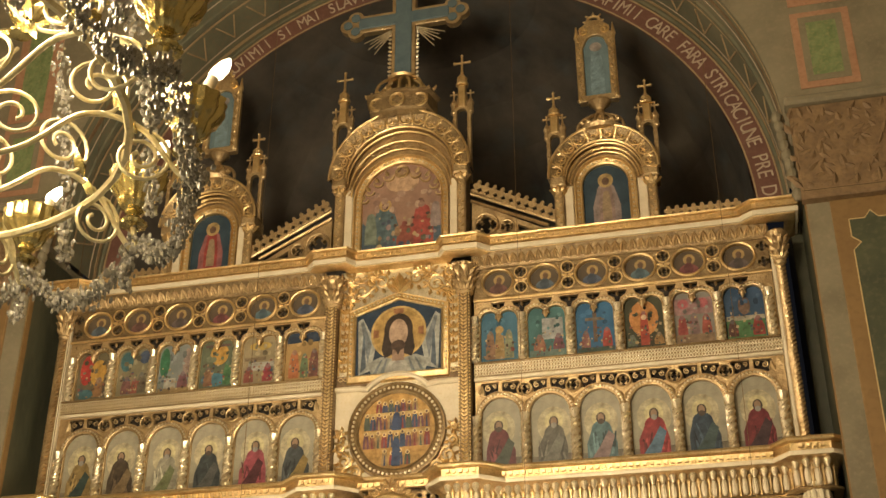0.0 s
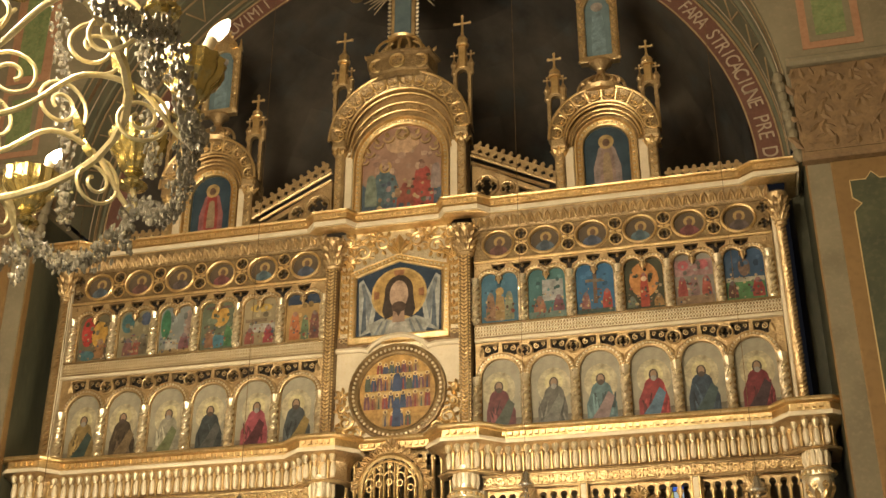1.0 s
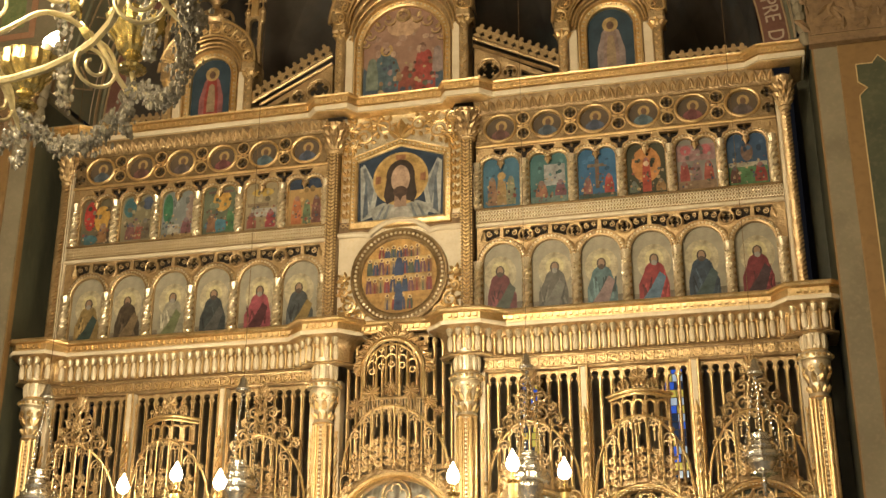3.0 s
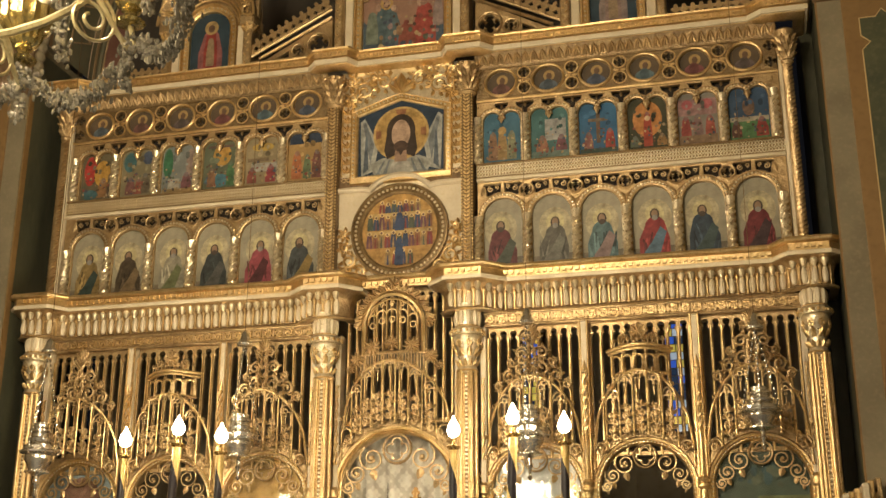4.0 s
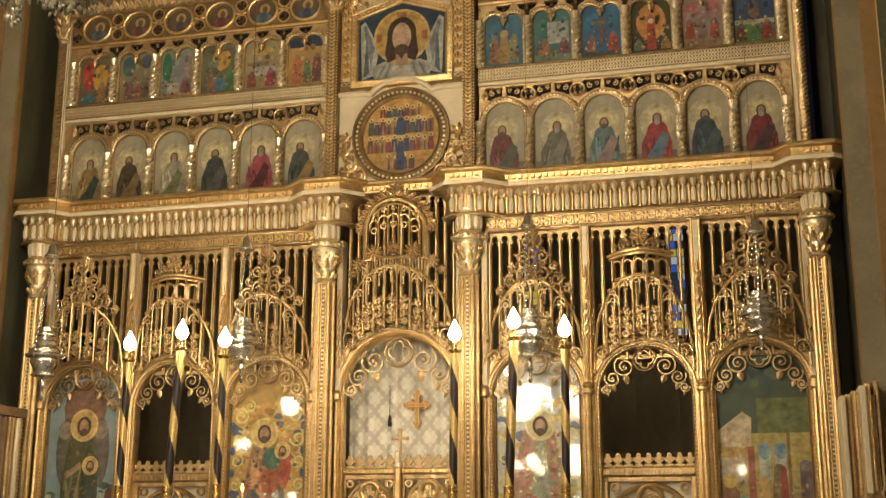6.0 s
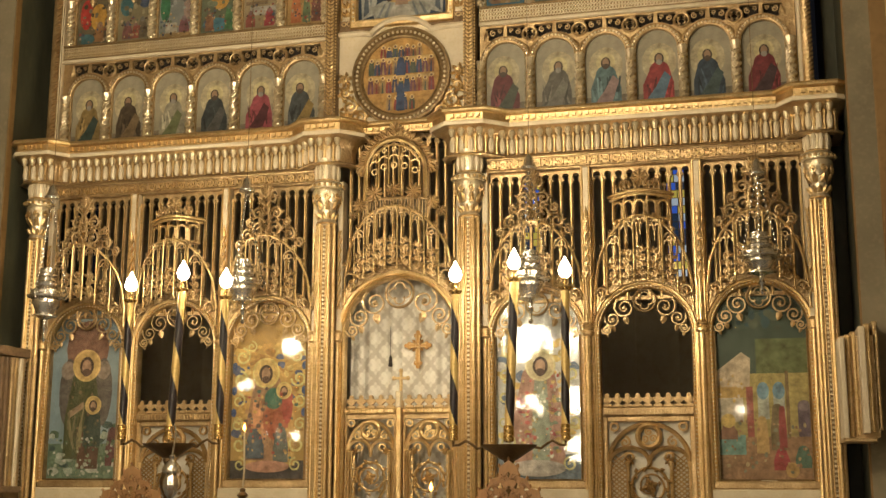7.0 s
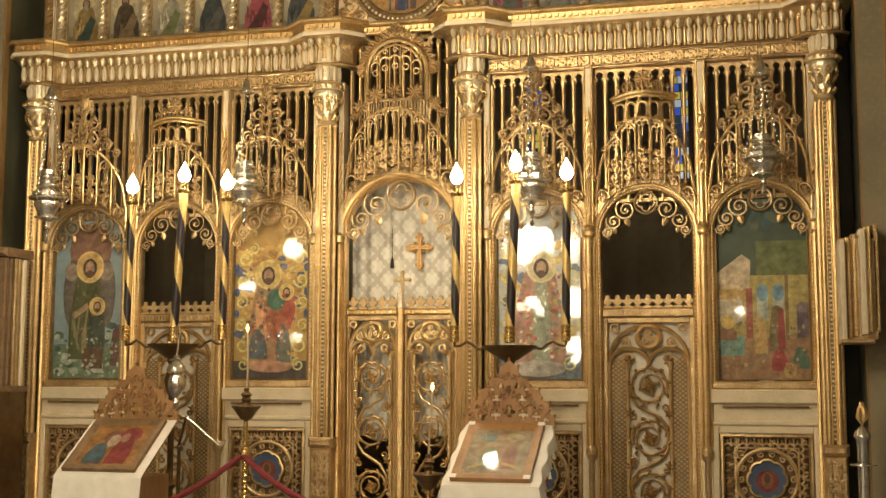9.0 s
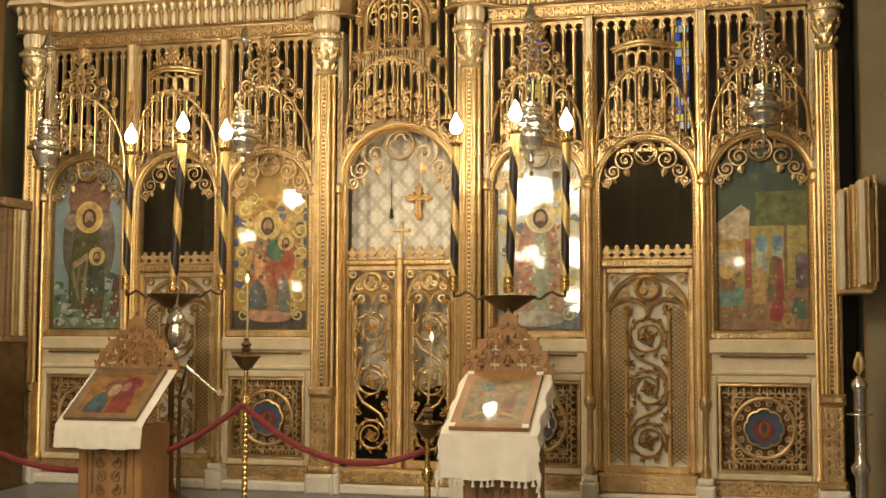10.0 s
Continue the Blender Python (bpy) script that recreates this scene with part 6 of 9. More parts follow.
def canopy_base(cx, hw, r_arch, z_arch, z_shoulder, z_top, ribs, depth):
    """A bowed cage of thin ribs, trefoil arches and leaf scrolls that rises from an arch."""
    f = bulge(cx, hw, -0.05, depth)
    topz = lambda x: z_shoulder + (z_top - z_shoulder) * math.sqrt(max(0, 1 - ((x - cx) / hw) ** 2))
    botz = lambda x: z_arch + math.sqrt(max(0.0, (r_arch + 0.06) ** 2 - (x - cx) ** 2))
    g = M()
    xs = [cx - hw + 2 * hw * k / ribs for k in range(ribs + 1)]
    for x in xs:
        zb, zt = botz(x) - 0.03, topz(x)
        g.tube([(x, f(x) - 0.01, zb), (x, f(x) - 0.01, zt)], 0.009, 6)
        g.ball((x, f(x) - 0.012, zb), 0.016)
    n = 24
    g.tube([(x, f(x), topz(x)) for x in [cx - hw + 2 * hw * i / n for i in range(n + 1)]], 0.015, 6)
    p = part("canopy", g, GOLD, SCREEN, "bowed gilded canopy of pierced carving")
    g = M()
    for k in range(ribs):
        x0, x1 = xs[k], xs[k + 1]
        c, w = (x0 + x1) / 2, (x1 - x0) / 2
        zt = topz(c)
        y = f(c)
        za = max(min(topz(x0), topz(x1)) - w * 0.4, botz(c) + 0.03)
        g.tube(at_y(arc(c, za, w * 0.92, 0, 180, 8, min(w * 1.2, max(zt - za, 0.03))), y), 0.011, 5)
        h = za - botz(c)
        if h > 0.12:
            g.tube(at_y(arc(c - w * 0.4, za - w * 0.3, w * 0.4, -60, 200, 7), y), 0.009, 4)
            g.tube(at_y(arc(c + w * 0.4, za - w * 0.3, w * 0.4, -20, 240, 7), y), 0.009, 4)
            g.tube(at_y(circle(c, za + w * 0.25, w * 0.34, 9), y), 0.008, 4, closed=True)
            g.tube([(c, y, za - w * 0.8), (c, y, max(za - w * 2.2, botz(c)))], 0.007, 4)
        zz = botz(c) + 0.03
        m = max(int((min(h, 0.34)) / 0.075), 1)
        for j in range(m):
            sg = 1 if (j + k) % 2 else -1
            g.tube(spiral(c + sg * w * 0.3, zz + 0.07 * j, w * 0.5, 1.4, 90, sg, y + 0.012), 0.01, 4)
            for a in (35, 90, 145):
                g.leaf(c - sg * w * 0.25, zz + 0.07 * j - 0.01, a, 0.07, 0.04, y + 0.015, 0.02)
    part("cage_tracery", g, GOLDW, p)
    g = M()
    nc = int(hw * 26)
    for i in range(nc + 1):
        x = cx - hw * 0.98 + 1.96 * hw * i / nc
        dz = (x - cx) / hw
        g.leaf(x, topz(x), 90 - dz * 40, 0.055, 0.04, f(x), 0.02)
        g.ball((x, f(x), topz(x) + 0.045), 0.011, 0, 5, 3)
    # ragged leaves along the arch's back
    for a in range(12, 170, 9):
        x, z = cx + (r_arch + 0.1) * math.cos(radians(a)), z_arch + (r_arch + 0.1) * math.sin(radians(a))
        g.leaf(x, z, a + 50, 0.075, 0.05, f(x) * 0.6, 0.02)
        g.leaf(x, z, a - 50, 0.075, 0.05, f(x) * 0.6, 0.02)
    part("crocketing", g, GOLDW, p)
    return p


def drum_top(p, cx, z):
    """A little round tempietto with arched windows, a moulded cap and a crown of leaves."""
    hw, d = 0.27, 0.17
    f = bulge(cx, hw * 1.25, -0.04, d)
    holes = []
    n = 5
    for k in range(n):
        c = cx - hw + 2 * hw * (k + 0.5) / n
        holes.append([(c - 0.03, z + 0.03), (c + 0.03, z + 0.03)] + arc(c, z + 0.15, 0.03, 0, 180, 6))
    g = M().fill([[(cx - hw, z), (cx + hw, z), (cx + hw, z + 0.22), (cx - hw, z + 0.22)]] + holes, -0.012, 0.024, 0, 0.003, bend=lambda x, y, zz: (x, y + f(x), zz))
    part("tempietto", g, GOLDW, p, "small pierced tempietto")
    g = M()
    for k in range(n):
        c = cx - hw + 2 * hw * (k + 0.5) / n
        g.tube([(x, f(x) - 0.018, zz) for x, zz in arc(c, z + 0.15, 0.04, 0, 180, 7)], 0.008, 4)
        g.tube([(c - 0.045, f(c) - 0.012, z), (c - 0.045, f(c) - 0.012, z + 0.2)], 0.009, 5)
    m = 16
    for zz, k, r in ((z + 0.01, 1.0, 0.012), (z + 0.225, 1.08, 0.018), (z + 0.26, 1.16, 0.016)):
        g.tube([(cx + hw * k * (-1 + 2 * i / m), f(cx + hw * k * (-1 + 2 * i / m)) - 0.03 * (k - 0.9), zz + 0.03 * math.cos(math.pi / 2 * (-1 + 2 * i / m))) for i in range(m + 1)], r, 6)
    part("tempietto_mouldings", g, GOLD, p)
    g = M()
    for i in range(11):
        x = cx - hw * 0.85 + hw * 1.7 * i / 10
        g.tube([(x, f(x), z + 0.26), (x, f(x), z + 0.33)], 0.007, 4)
        g.leaf(x, z + 0.32, 90, 0.06, 0.045, f(x), 0.02)
    for dx, dz, r in ((0, 0.42, 0.07), (-0.14, 0.36, 0.045), (0.14, 0.36, 0.045)):
        g.tube(at_y(circle(cx + dx, z + dz, r, 12), f(cx + dx) * 0.8), 0.014, 5, closed=True)
        for a in range(0, 360, 45):
            g.leaf(cx + dx, z + dz, a, r * 1.4, r * 0.6, f(cx + dx) * 0.8 - 0.004, 0.02)
    part("leaf_crown", g, GOLDW, p)


def lyre_top(p, cx, z):
    """A pyramid of scrolls with a crown."""
    g = M()
    for s in (-1, 1):
        for dx, dz, r, st in ((0.09, 0.08, 0.085, 180), (0.23, 0.03, 0.07, 120), (0.1, 0.25, 0.07, 200), (0.06, 0.4, 0.05, 200), (0.2, 0.16, 0.045, 90), (0.33, -0.06, 0.05, 120)):
            g.tube(spiral(cx + s * dx, z + dz, r, 1.5, st if s > 0 else 180 - st, -s, -0.17 + dx * 0.3), 0.014, 5)
            for a in range(0, 360, 72):
                g.leaf(cx + s * dx + r * 0.6 * math.cos(radians(a)), z + dz + r * 0.6 * math.sin(radians(a)), a + 20, r * 0.8, r * 0.5, -0.17 + dx * 0.3, 0.02)
        g.tube([(cx + s * 0.02, -0.19, z - 0.05), (cx + s * 0.05, -0.19, z + 0.15), (cx + s * 0.015, -0.18, z + 0.32), (cx + s * 0.05, -0.17, z + 0.46)], 0.016, 5)
    for k in range(5):
        for a in (55, 125):
            g.leaf(cx, z + 0.04 + 0.09 * k, a, 0.09, 0.04, -0.19, 0.02)
    for a in (45, 68, 90, 112, 135):
        g.leaf(cx, z + 0.44, a, 0.11, 0.05, -0.16, 0.02)
    part("scroll_pyramid", g, GOLDW, p, "pyramid of carved scrolls")


for cx, hw, kind in BAYS:
    p = canopy_base(cx, 0.46, 0.45, SPRING, 3.35, 4.06, 7, 0.2)
    if kind == "door":
        drum_top(p, cx, 4.03)
    else:
        lyre_top(p, cx, 4.06)

# middle canopy: larger cage, fringe, arched window, crown
p = canopy_base(0, 0.56, 0.6, 3.03, 3.6, 4.27, 9, 0.26)
g = M()
f = bulge(0, 0.6, -0.04, 0.2)
for i in range(25):
    x = -0.34 + 0.68 * i / 24
    g.tube([(x, f(x), 4.2), (x, f(x), 4.36)], 0.007, 4)
g.tube([(-0.38 + 0.76 * i / 12, f(-0.38 + 0.76 * i / 12), 4.37) for i in range(13)], 0.016, 6)
for cx, cz, r in ((0, 4.46, 0.085), (-0.2, 4.43, 0.1), (0.2, 4.43, 0.1), (-0.38, 4.33, 0.09), (0.38, 4.33, 0.09), (-0.46, 4.24, 0.06), (0.46, 4.24, 0.06)):
    for a in range(0, 360, 36):
        g.leaf(cx, cz, a, r, r * 0.45, f(cx) - 0.01, 0.03)
    g.tube(at_y(circle(cx, cz, r * 0.45, 10), f(cx) - 0.02), 0.01, 4, closed=True)
part("fringe", g, GOLDW, p)
g = M()
g.tube([(x, f(x) - 0.01, z) for x, z in [(-0.31, 4.36)] + arc(0, 4.66, 0.31, 180, 0, 20) + [(0.31, 4.36)]], 0.026, 6)
g.tube([(x, f(x) - 0.005, z) for x, z in arc(0, 4.66, 0.26, 180, 0, 18)], 0.012, 5)
for x in (-0.16, -0.055, 0.055, 0.16):
    zt = 4.66 + math.sqrt(0.27 ** 2 - x * x)
    g.tube([(x, f(x), 4.4), (x, f(x), zt)], 0.012, 5)
for x in (-0.21, -0.107, 0, 0.107, 0.21):
    zt = 4.62 + math.sqrt(0.27 ** 2 - x * x) * 0.55
    g.tube(at_y(arc(x, zt, 0.048, 0, 180, 7), f(x)), 0.01, 4)
    g.tube(at_y(circle(x, zt - 0.06, 0.03, 9), f(x)), 0.008, 4, closed=True)
    g.tube(spiral(x, zt + 0.1, 0.03, 1.2, 0, 1, f(x)), 0.008, 4)
part("arched_window", g, GOLD, p)
g = M()
for k in range(17):
    a = 12 + 156 * k / 16
    x, z = 0.34 * math.cos(radians(a)), 4.66 + 0.34 * math.sin(radians(a))
    for da in (-45, 0, 45):
        g.leaf(x, z, a + da, 0.1, 0.05, f(x), 0.025)
for cx, cz, r in ((0, 5.06, 0.11), (-0.13, 5.0, 0.07), (0.13, 5.0, 0.07), (-0.36, 4.7, 0.08), (0.36, 4.7, 0.08), (-0.3, 4.86, 0.06), (0.3, 4.86, 0.06)):
    g.tube(at_y(circle(cx, cz, r * 0.7, 12), f(cx) * 0.9), 0.014, 5, closed=True)
    for a in range(0, 360, 40):
        g.leaf(cx, cz, a, r, r * 0.45, f(cx) * 0.9 - 0.004, 0.025)
part("leaf_crown", g, GOLDW, p)
# slit grille behind the middle canopy
xs = [-0.55 + 1.1 * k / 12 for k in range(13)]
holes = []
for k in range(12):
    c = (xs[k] + xs[k + 1]) / 2
    holes.append([(c - 0.028, 3.75), (c + 0.028, 3.75), (c + 0.028, 4.98), (c + 0.014, 5.01)] + arc(c, 5.04, 0.026, -50, 230, 8) + [(c - 0.014, 5.01), (c - 0.028, 4.98)])
g = M().fill([[(-0.56, 3.7), (0.56, 3.7), (0.56, 5.12), (-0.56, 5.12)]] + holes, 0.06, 0.04, 0, 0.004)
gr = part("grille", g, GOLDW, SCREEN, "gilded grille of tall narrow slits")
BAR2 = mesh_of("bar", M().lathe(0, 0, [(0.012, 3.7), (0.012, 4.95), (0.02, 4.97), (0.012, 5.0)], 6), GOLD)
for x in xs:
    piece("bar", BAR2, (x, 0.05, 0), gr)
# middle arch
path = [(-0.575, 0.3)] + arc(0, 3.03, 0.575, 180, 0, 26) + [(0.575, 0.3)]
g = M().sweep(path, [(u * 1.25, y) for u, y in MOULD])
arch = part("arch", g, GOLD, SCREEN, "wide gilded middle arch")
g = M()
lobed = [((0.7 + 0.024 * abs(math.sin(radians(a * 11.0)))) * math.cos(radians(a)), 3.03 + (0.7 + 0.024 * abs(math.sin(radians(a * 11.0)))) * math.sin(radians(a))) for a in range(2, 179, 2)]
g.fill([lobed + arc(0, 3.03, 0.64, 178, 2, 36)], -0.04, 0.06, 0, 0.008)
part("scalloped_edge", g, GOLDW, arch)
g = M()
fret_arch(g, 0, 3.03, 0.575, 0.0, 0.011)
part("arch_lace", g, GOLDW, arch)

# ---- large icons under glass ----
def pane_material():
    mat, tree, pr = nodes("icon_glass")
    n = tree.nodes
    gl, tr, mx = n.new("ShaderNodeBsdfGlossy"), n.new("ShaderNodeBsdfTransparent"), n.new("ShaderNodeMixShader")
    gl.inputs["Roughness"].default_value = 0.04
    fr = n.new("ShaderNodeFresnel")
    fr.inputs["IOR"].default_value = 1.7
    link(tree, fr.outputs[0], mx.inputs[0])
    link(tree, tr.outputs[0], mx.inputs[1])
    link(tree, gl.outputs[0], mx.inputs[2])
    link(tree, mx.outputs[0], n["Material Output"].inputs["Surface"])
    return mat


GLASS = pane_material()


def big_icon(cx, ground, patches, label):
    hw = 0.425
    o = [(cx - hw, 1.6), (cx + hw, 1.6)] + arc(cx, SPRING, hw, 0, 180, 20)
    ob = painting("large_icon", label, o, 0.05, ground, patches, "large icons of the lower tier", rich=1.4)
    g = M().plate([(x * 0.998 + cx * 0.002, z) for x, z in o], 0.02, 0.024)
    p = part("glass_pane", g, GLASS, ob, "clear glass pane")
    p.visible_shadow = False
    g = M().sweep([(cx - hw, SPRING), (cx - hw, 1.6), (cx + hw, 1.6), (cx + hw, SPRING)], [(0.0, 0.045), (0.0, 0.0), (0.02, -0.012), (0.02, 0.045)])
    part("inner_frame", g, GOLDD, ob)
    part("frame_sill", M().box(cx - 0.47, cx + 0.47, -0.03, 0.06, 1.53, 1.605, b=0.012), GOLDW, ob)
    return ob


def gilt_scrolls(cx, rows, seed, cols):
    """Flat painted scrolls of a gilded throne: thin curling ribbons in mirrored pairs."""
    rnd = random.Random(seed)
    out = []
    for dx, z, r in rows:
        for q in (-1, 1):
            P = spiral(cx + q * dx, z, r, 1.3, rnd.choice((0, 90, 180)) if q > 0 else 90, q, 0, 0.25, 14)
            c = cols[len(out) % len(cols)]
            for (xa, _, za), (xb, _, zb) in zip(P, P[1:]):
                d = Vector((xb - xa, zb - za)).normalized() * r * 0.13
                out.append(([(xa - d.y, za + d.x), (xa + d.y, za - d.x), (xb + d.y, zb - d.x), (xb - d.y, zb + d.x)], c))
    return out


def plain_head(x, z, r, halo=(0.62, 0.42, 0.13)):
    """A halo ring with a plain dark oval and a lighter one on it."""
    return [(ell(x, z, r, r * 1.04, 22), halo), (ell(x, z, r * 0.86, r * 0.9, 22), tuple(v * 0.8 for v in halo)), (ell(x, z - r * 0.06, r * 0.5, r * 0.62, 16), (0.07, 0.045, 0.03)),
            (ell(x, z - r * 0.08, r * 0.33, r * 0.46, 14), (0.36, 0.22, 0.13)), (ell(x, z - r * 0.46, r * 0.3, r * 0.26, 12), (0.1, 0.06, 0.04))]


def rect(x0, z0, x1, z1):
    return [(x0, z0), (x1, z0), (x1, z1), (x0, z1)]


def blotches(cx, z0, z1, hw, n, seed, cols, r0=0.04, r1=0.1):
    rnd = random.Random(seed)
    out = []
    for k in range(n):
        x, z = cx + rnd.uniform(-hw, hw), rnd.uniform(z0, z1)
        r = rnd.uniform(r0, r1)
        x = max(cx - 0.42 + r, min(cx + 0.42 - r, x))
        q = [(x + r * rnd.uniform(0.6, 1.0) * math.cos(2 * math.pi * i / 9), z + r * 0.7 * rnd.uniform(0.6, 1.0) * math.sin(2 * math.pi * i / 9)) for i in range(9)]
        out.append((q, cols[k % len(cols)]))
    return out


c = -3.47
big_icon(c, (0.2, 0.27, 0.29), [(ell(c, 2.98, 0.25, 0.3), (0.2, 0.1, 0.06)), (rect(c - 0.42, 1.61, c + 0.42, 1.98), (0.13, 0.19, 0.12)),
    *blotches(c, 1.66, 2.2, 0.4, 26, 3, ((0.3, 0.34, 0.26), (0.08, 0.13, 0.07), (0.42, 0.42, 0.34), (0.06, 0.1, 0.08))),
    (ell(c - 0.2, 2.52, 0.11, 0.36), (0.12, 0.1, 0.08)), (ell(c + 0.2, 2.52, 0.11, 0.36), (0.12, 0.1, 0.08)), (ell(c - 0.22, 2.75, 0.08, 0.1), (0.26, 0.2, 0.15)), (ell(c + 0.2, 2.75, 0.08, 0.1), (0.26, 0.2, 0.15)),
    (drape(c - 0.02, 1.82, 0.42, 0.95), (0.07, 0.08, 0.03)), (drape(c + 0.06, 1.72, 0.24, 0.42), (0.12, 0.06, 0.035)), ([(c - 0.2, 2.3), (c - 0.02, 2.42), (c + 0.0, 2.36), (c - 0.18, 2.24)], (0.34, 0.22, 0.13)), *plain_head(c, 2.8, 0.165), *folds(c - 0.02, 1.86, 0.4, 0.7, (0.12, 0.1, 0.045), 71, 16),
    (drape(c + 0.1, 1.95, 0.2, 0.48), (0.05, 0.07, 0.05)), *plain_head(c + 0.1, 2.38, 0.095), (drape(c + 0.34, 1.75, 0.14, 0.4), (0.13, 0.05, 0.045)), *speckle(c, 1.62, 0.8, 0.45, 16, 80, ((0.36, 0.38, 0.28), (0.07, 0.12, 0.06), (0.2, 0.24, 0.14), (0.46, 0.44, 0.36)), 0.012, 0.034), *speckle(c, 1.95, 0.4, 0.7, 17, 40, ((0.12, 0.11, 0.05), (0.05, 0.05, 0.02), (0.2, 0.13, 0.06)), 0.012, 0.03)], "arched icon on blue with a plain dark shape and halo")
c = -1.385
big_icon(c, (0.44, 0.28, 0.07), [(rect(c - 0.42, 1.61, c + 0.42, 1.8), (0.08, 0.07, 0.06)), *blotches(c, 2.0, 3.0, 0.4, 170, 5, ((0.6, 0.4, 0.1), (0.1, 0.12, 0.2), (0.66, 0.46, 0.14), (0.36, 0.2, 0.05), (0.5, 0.3, 0.07)), 0.035, 0.08),
    (drape(c, 1.75, 0.58, 1.0), (0.5, 0.32, 0.09)), (drape(c - 0.02, 1.8, 0.44, 0.9), (0.34, 0.2, 0.1)), *folds(c, 1.82, 0.44, 0.8, (0.36, 0.16, 0.07), 72, 18), (ell(c + 0.08, 2.2, 0.14, 0.2), (0.4, 0.13, 0.06)), (ell(c + 0.05, 2.42, 0.1, 0.11), (0.06, 0.16, 0.11)), (ell(c + 0.2, 2.36, 0.06, 0.2), (0.36, 0.08, 0.05)),
    *plain_head(c + 0.16, 2.5, 0.085, (0.7, 0.5, 0.16)), *plain_head(c - 0.04, 2.68, 0.15, (0.7, 0.5, 0.16)), *gilt_scrolls(c, ((0.3, 2.85, 0.09), (0.32, 2.62, 0.085), (0.33, 2.4, 0.075), (0.34, 2.16, 0.07), (0.31, 1.96, 0.09), (0.2, 2.95, 0.06), (0.3, 1.76, 0.07)), 3, ((0.78, 0.56, 0.2), (0.3, 0.17, 0.05))), *[(ell(c + q * 0.38, z, 0.03, 0.045, 10), (0.06, 0.1, 0.22)) for q in (-1, 1) for z in (2.75, 2.5, 2.28)], (drape(c - 0.14, 1.82, 0.2, 0.3), (0.1, 0.12, 0.13)), (drape(c + 0.14, 1.78, 0.16, 0.36), (0.14, 0.15, 0.12)), *speckle(c, 1.8, 0.7, 0.75, 15, 90, ((0.56, 0.36, 0.1), (0.36, 0.08, 0.05), (0.08, 0.16, 0.13), (0.4, 0.24, 0.1), (0.14, 0.1, 0.08)), 0.012, 0.034), (ell(c, 1.74, 0.24, 0.06), (0.45, 0.24, 0.15))],
    "arched icon on gold with plain red and green robed shapes")
# Ground colour lifted: the lamps' glare on the glass is painted into it.
c = 1.385
big_icon(c, (0.52, 0.53, 0.5), [(rect(c - 0.42, 1.61, c + 0.42, 1.85), (0.17, 0.22, 0.26)), *blotches(c, 1.9, 2.95, 0.4, 170, 8, ((0.6, 0.42, 0.12), (0.6, 0.6, 0.56), (0.14, 0.19, 0.28), (0.66, 0.48, 0.16), (0.5, 0.5, 0.46)), 0.035, 0.08),
    (drape(c, 1.75, 0.5, 0.98), (0.42, 0.24, 0.17)), *blotches(c, 1.85, 2.4, 0.2, 40, 9, ((0.5, 0.34, 0.1), (0.4, 0.1, 0.1), (0.2, 0.26, 0.17)), 0.02, 0.05), (drape(c + 0.02, 1.78, 0.17, 0.85), (0.3, 0.34, 0.25)), *speckle(c, 1.8, 0.6, 0.85, 14, 110, ((0.62, 0.46, 0.16), (0.5, 0.12, 0.1), (0.3, 0.36, 0.24), (0.66, 0.6, 0.46), (0.4, 0.3, 0.12)), 0.012, 0.034), *plain_head(c + 0.02, 2.7, 0.15, (0.66, 0.56, 0.3)), *gilt_scrolls(c, ((0.3, 2.85, 0.09), (0.32, 2.62, 0.085), (0.33, 2.4, 0.075), (0.34, 2.16, 0.07), (0.31, 1.96, 0.09), (0.3, 1.76, 0.07)), 4, ((0.74, 0.56, 0.22), (0.28, 0.2, 0.1))), (ell(c - 0.02, 1.72, 0.28, 0.08), (0.44, 0.4, 0.34))],
    "arched icon with a plain red-gold robed shape under reflecting glass")
c = 3.47
wall = (0.38, 0.3, 0.09)
win = []
for dx in (0.0, 0.14):
    win += [(rect(c + dx - 0.05, 2.16, c + dx + 0.05, 2.42), (0.4, 0.42, 0.34)), (ell(c + dx, 2.42, 0.055, 0.08), (0.16, 0.28, 0.36))]
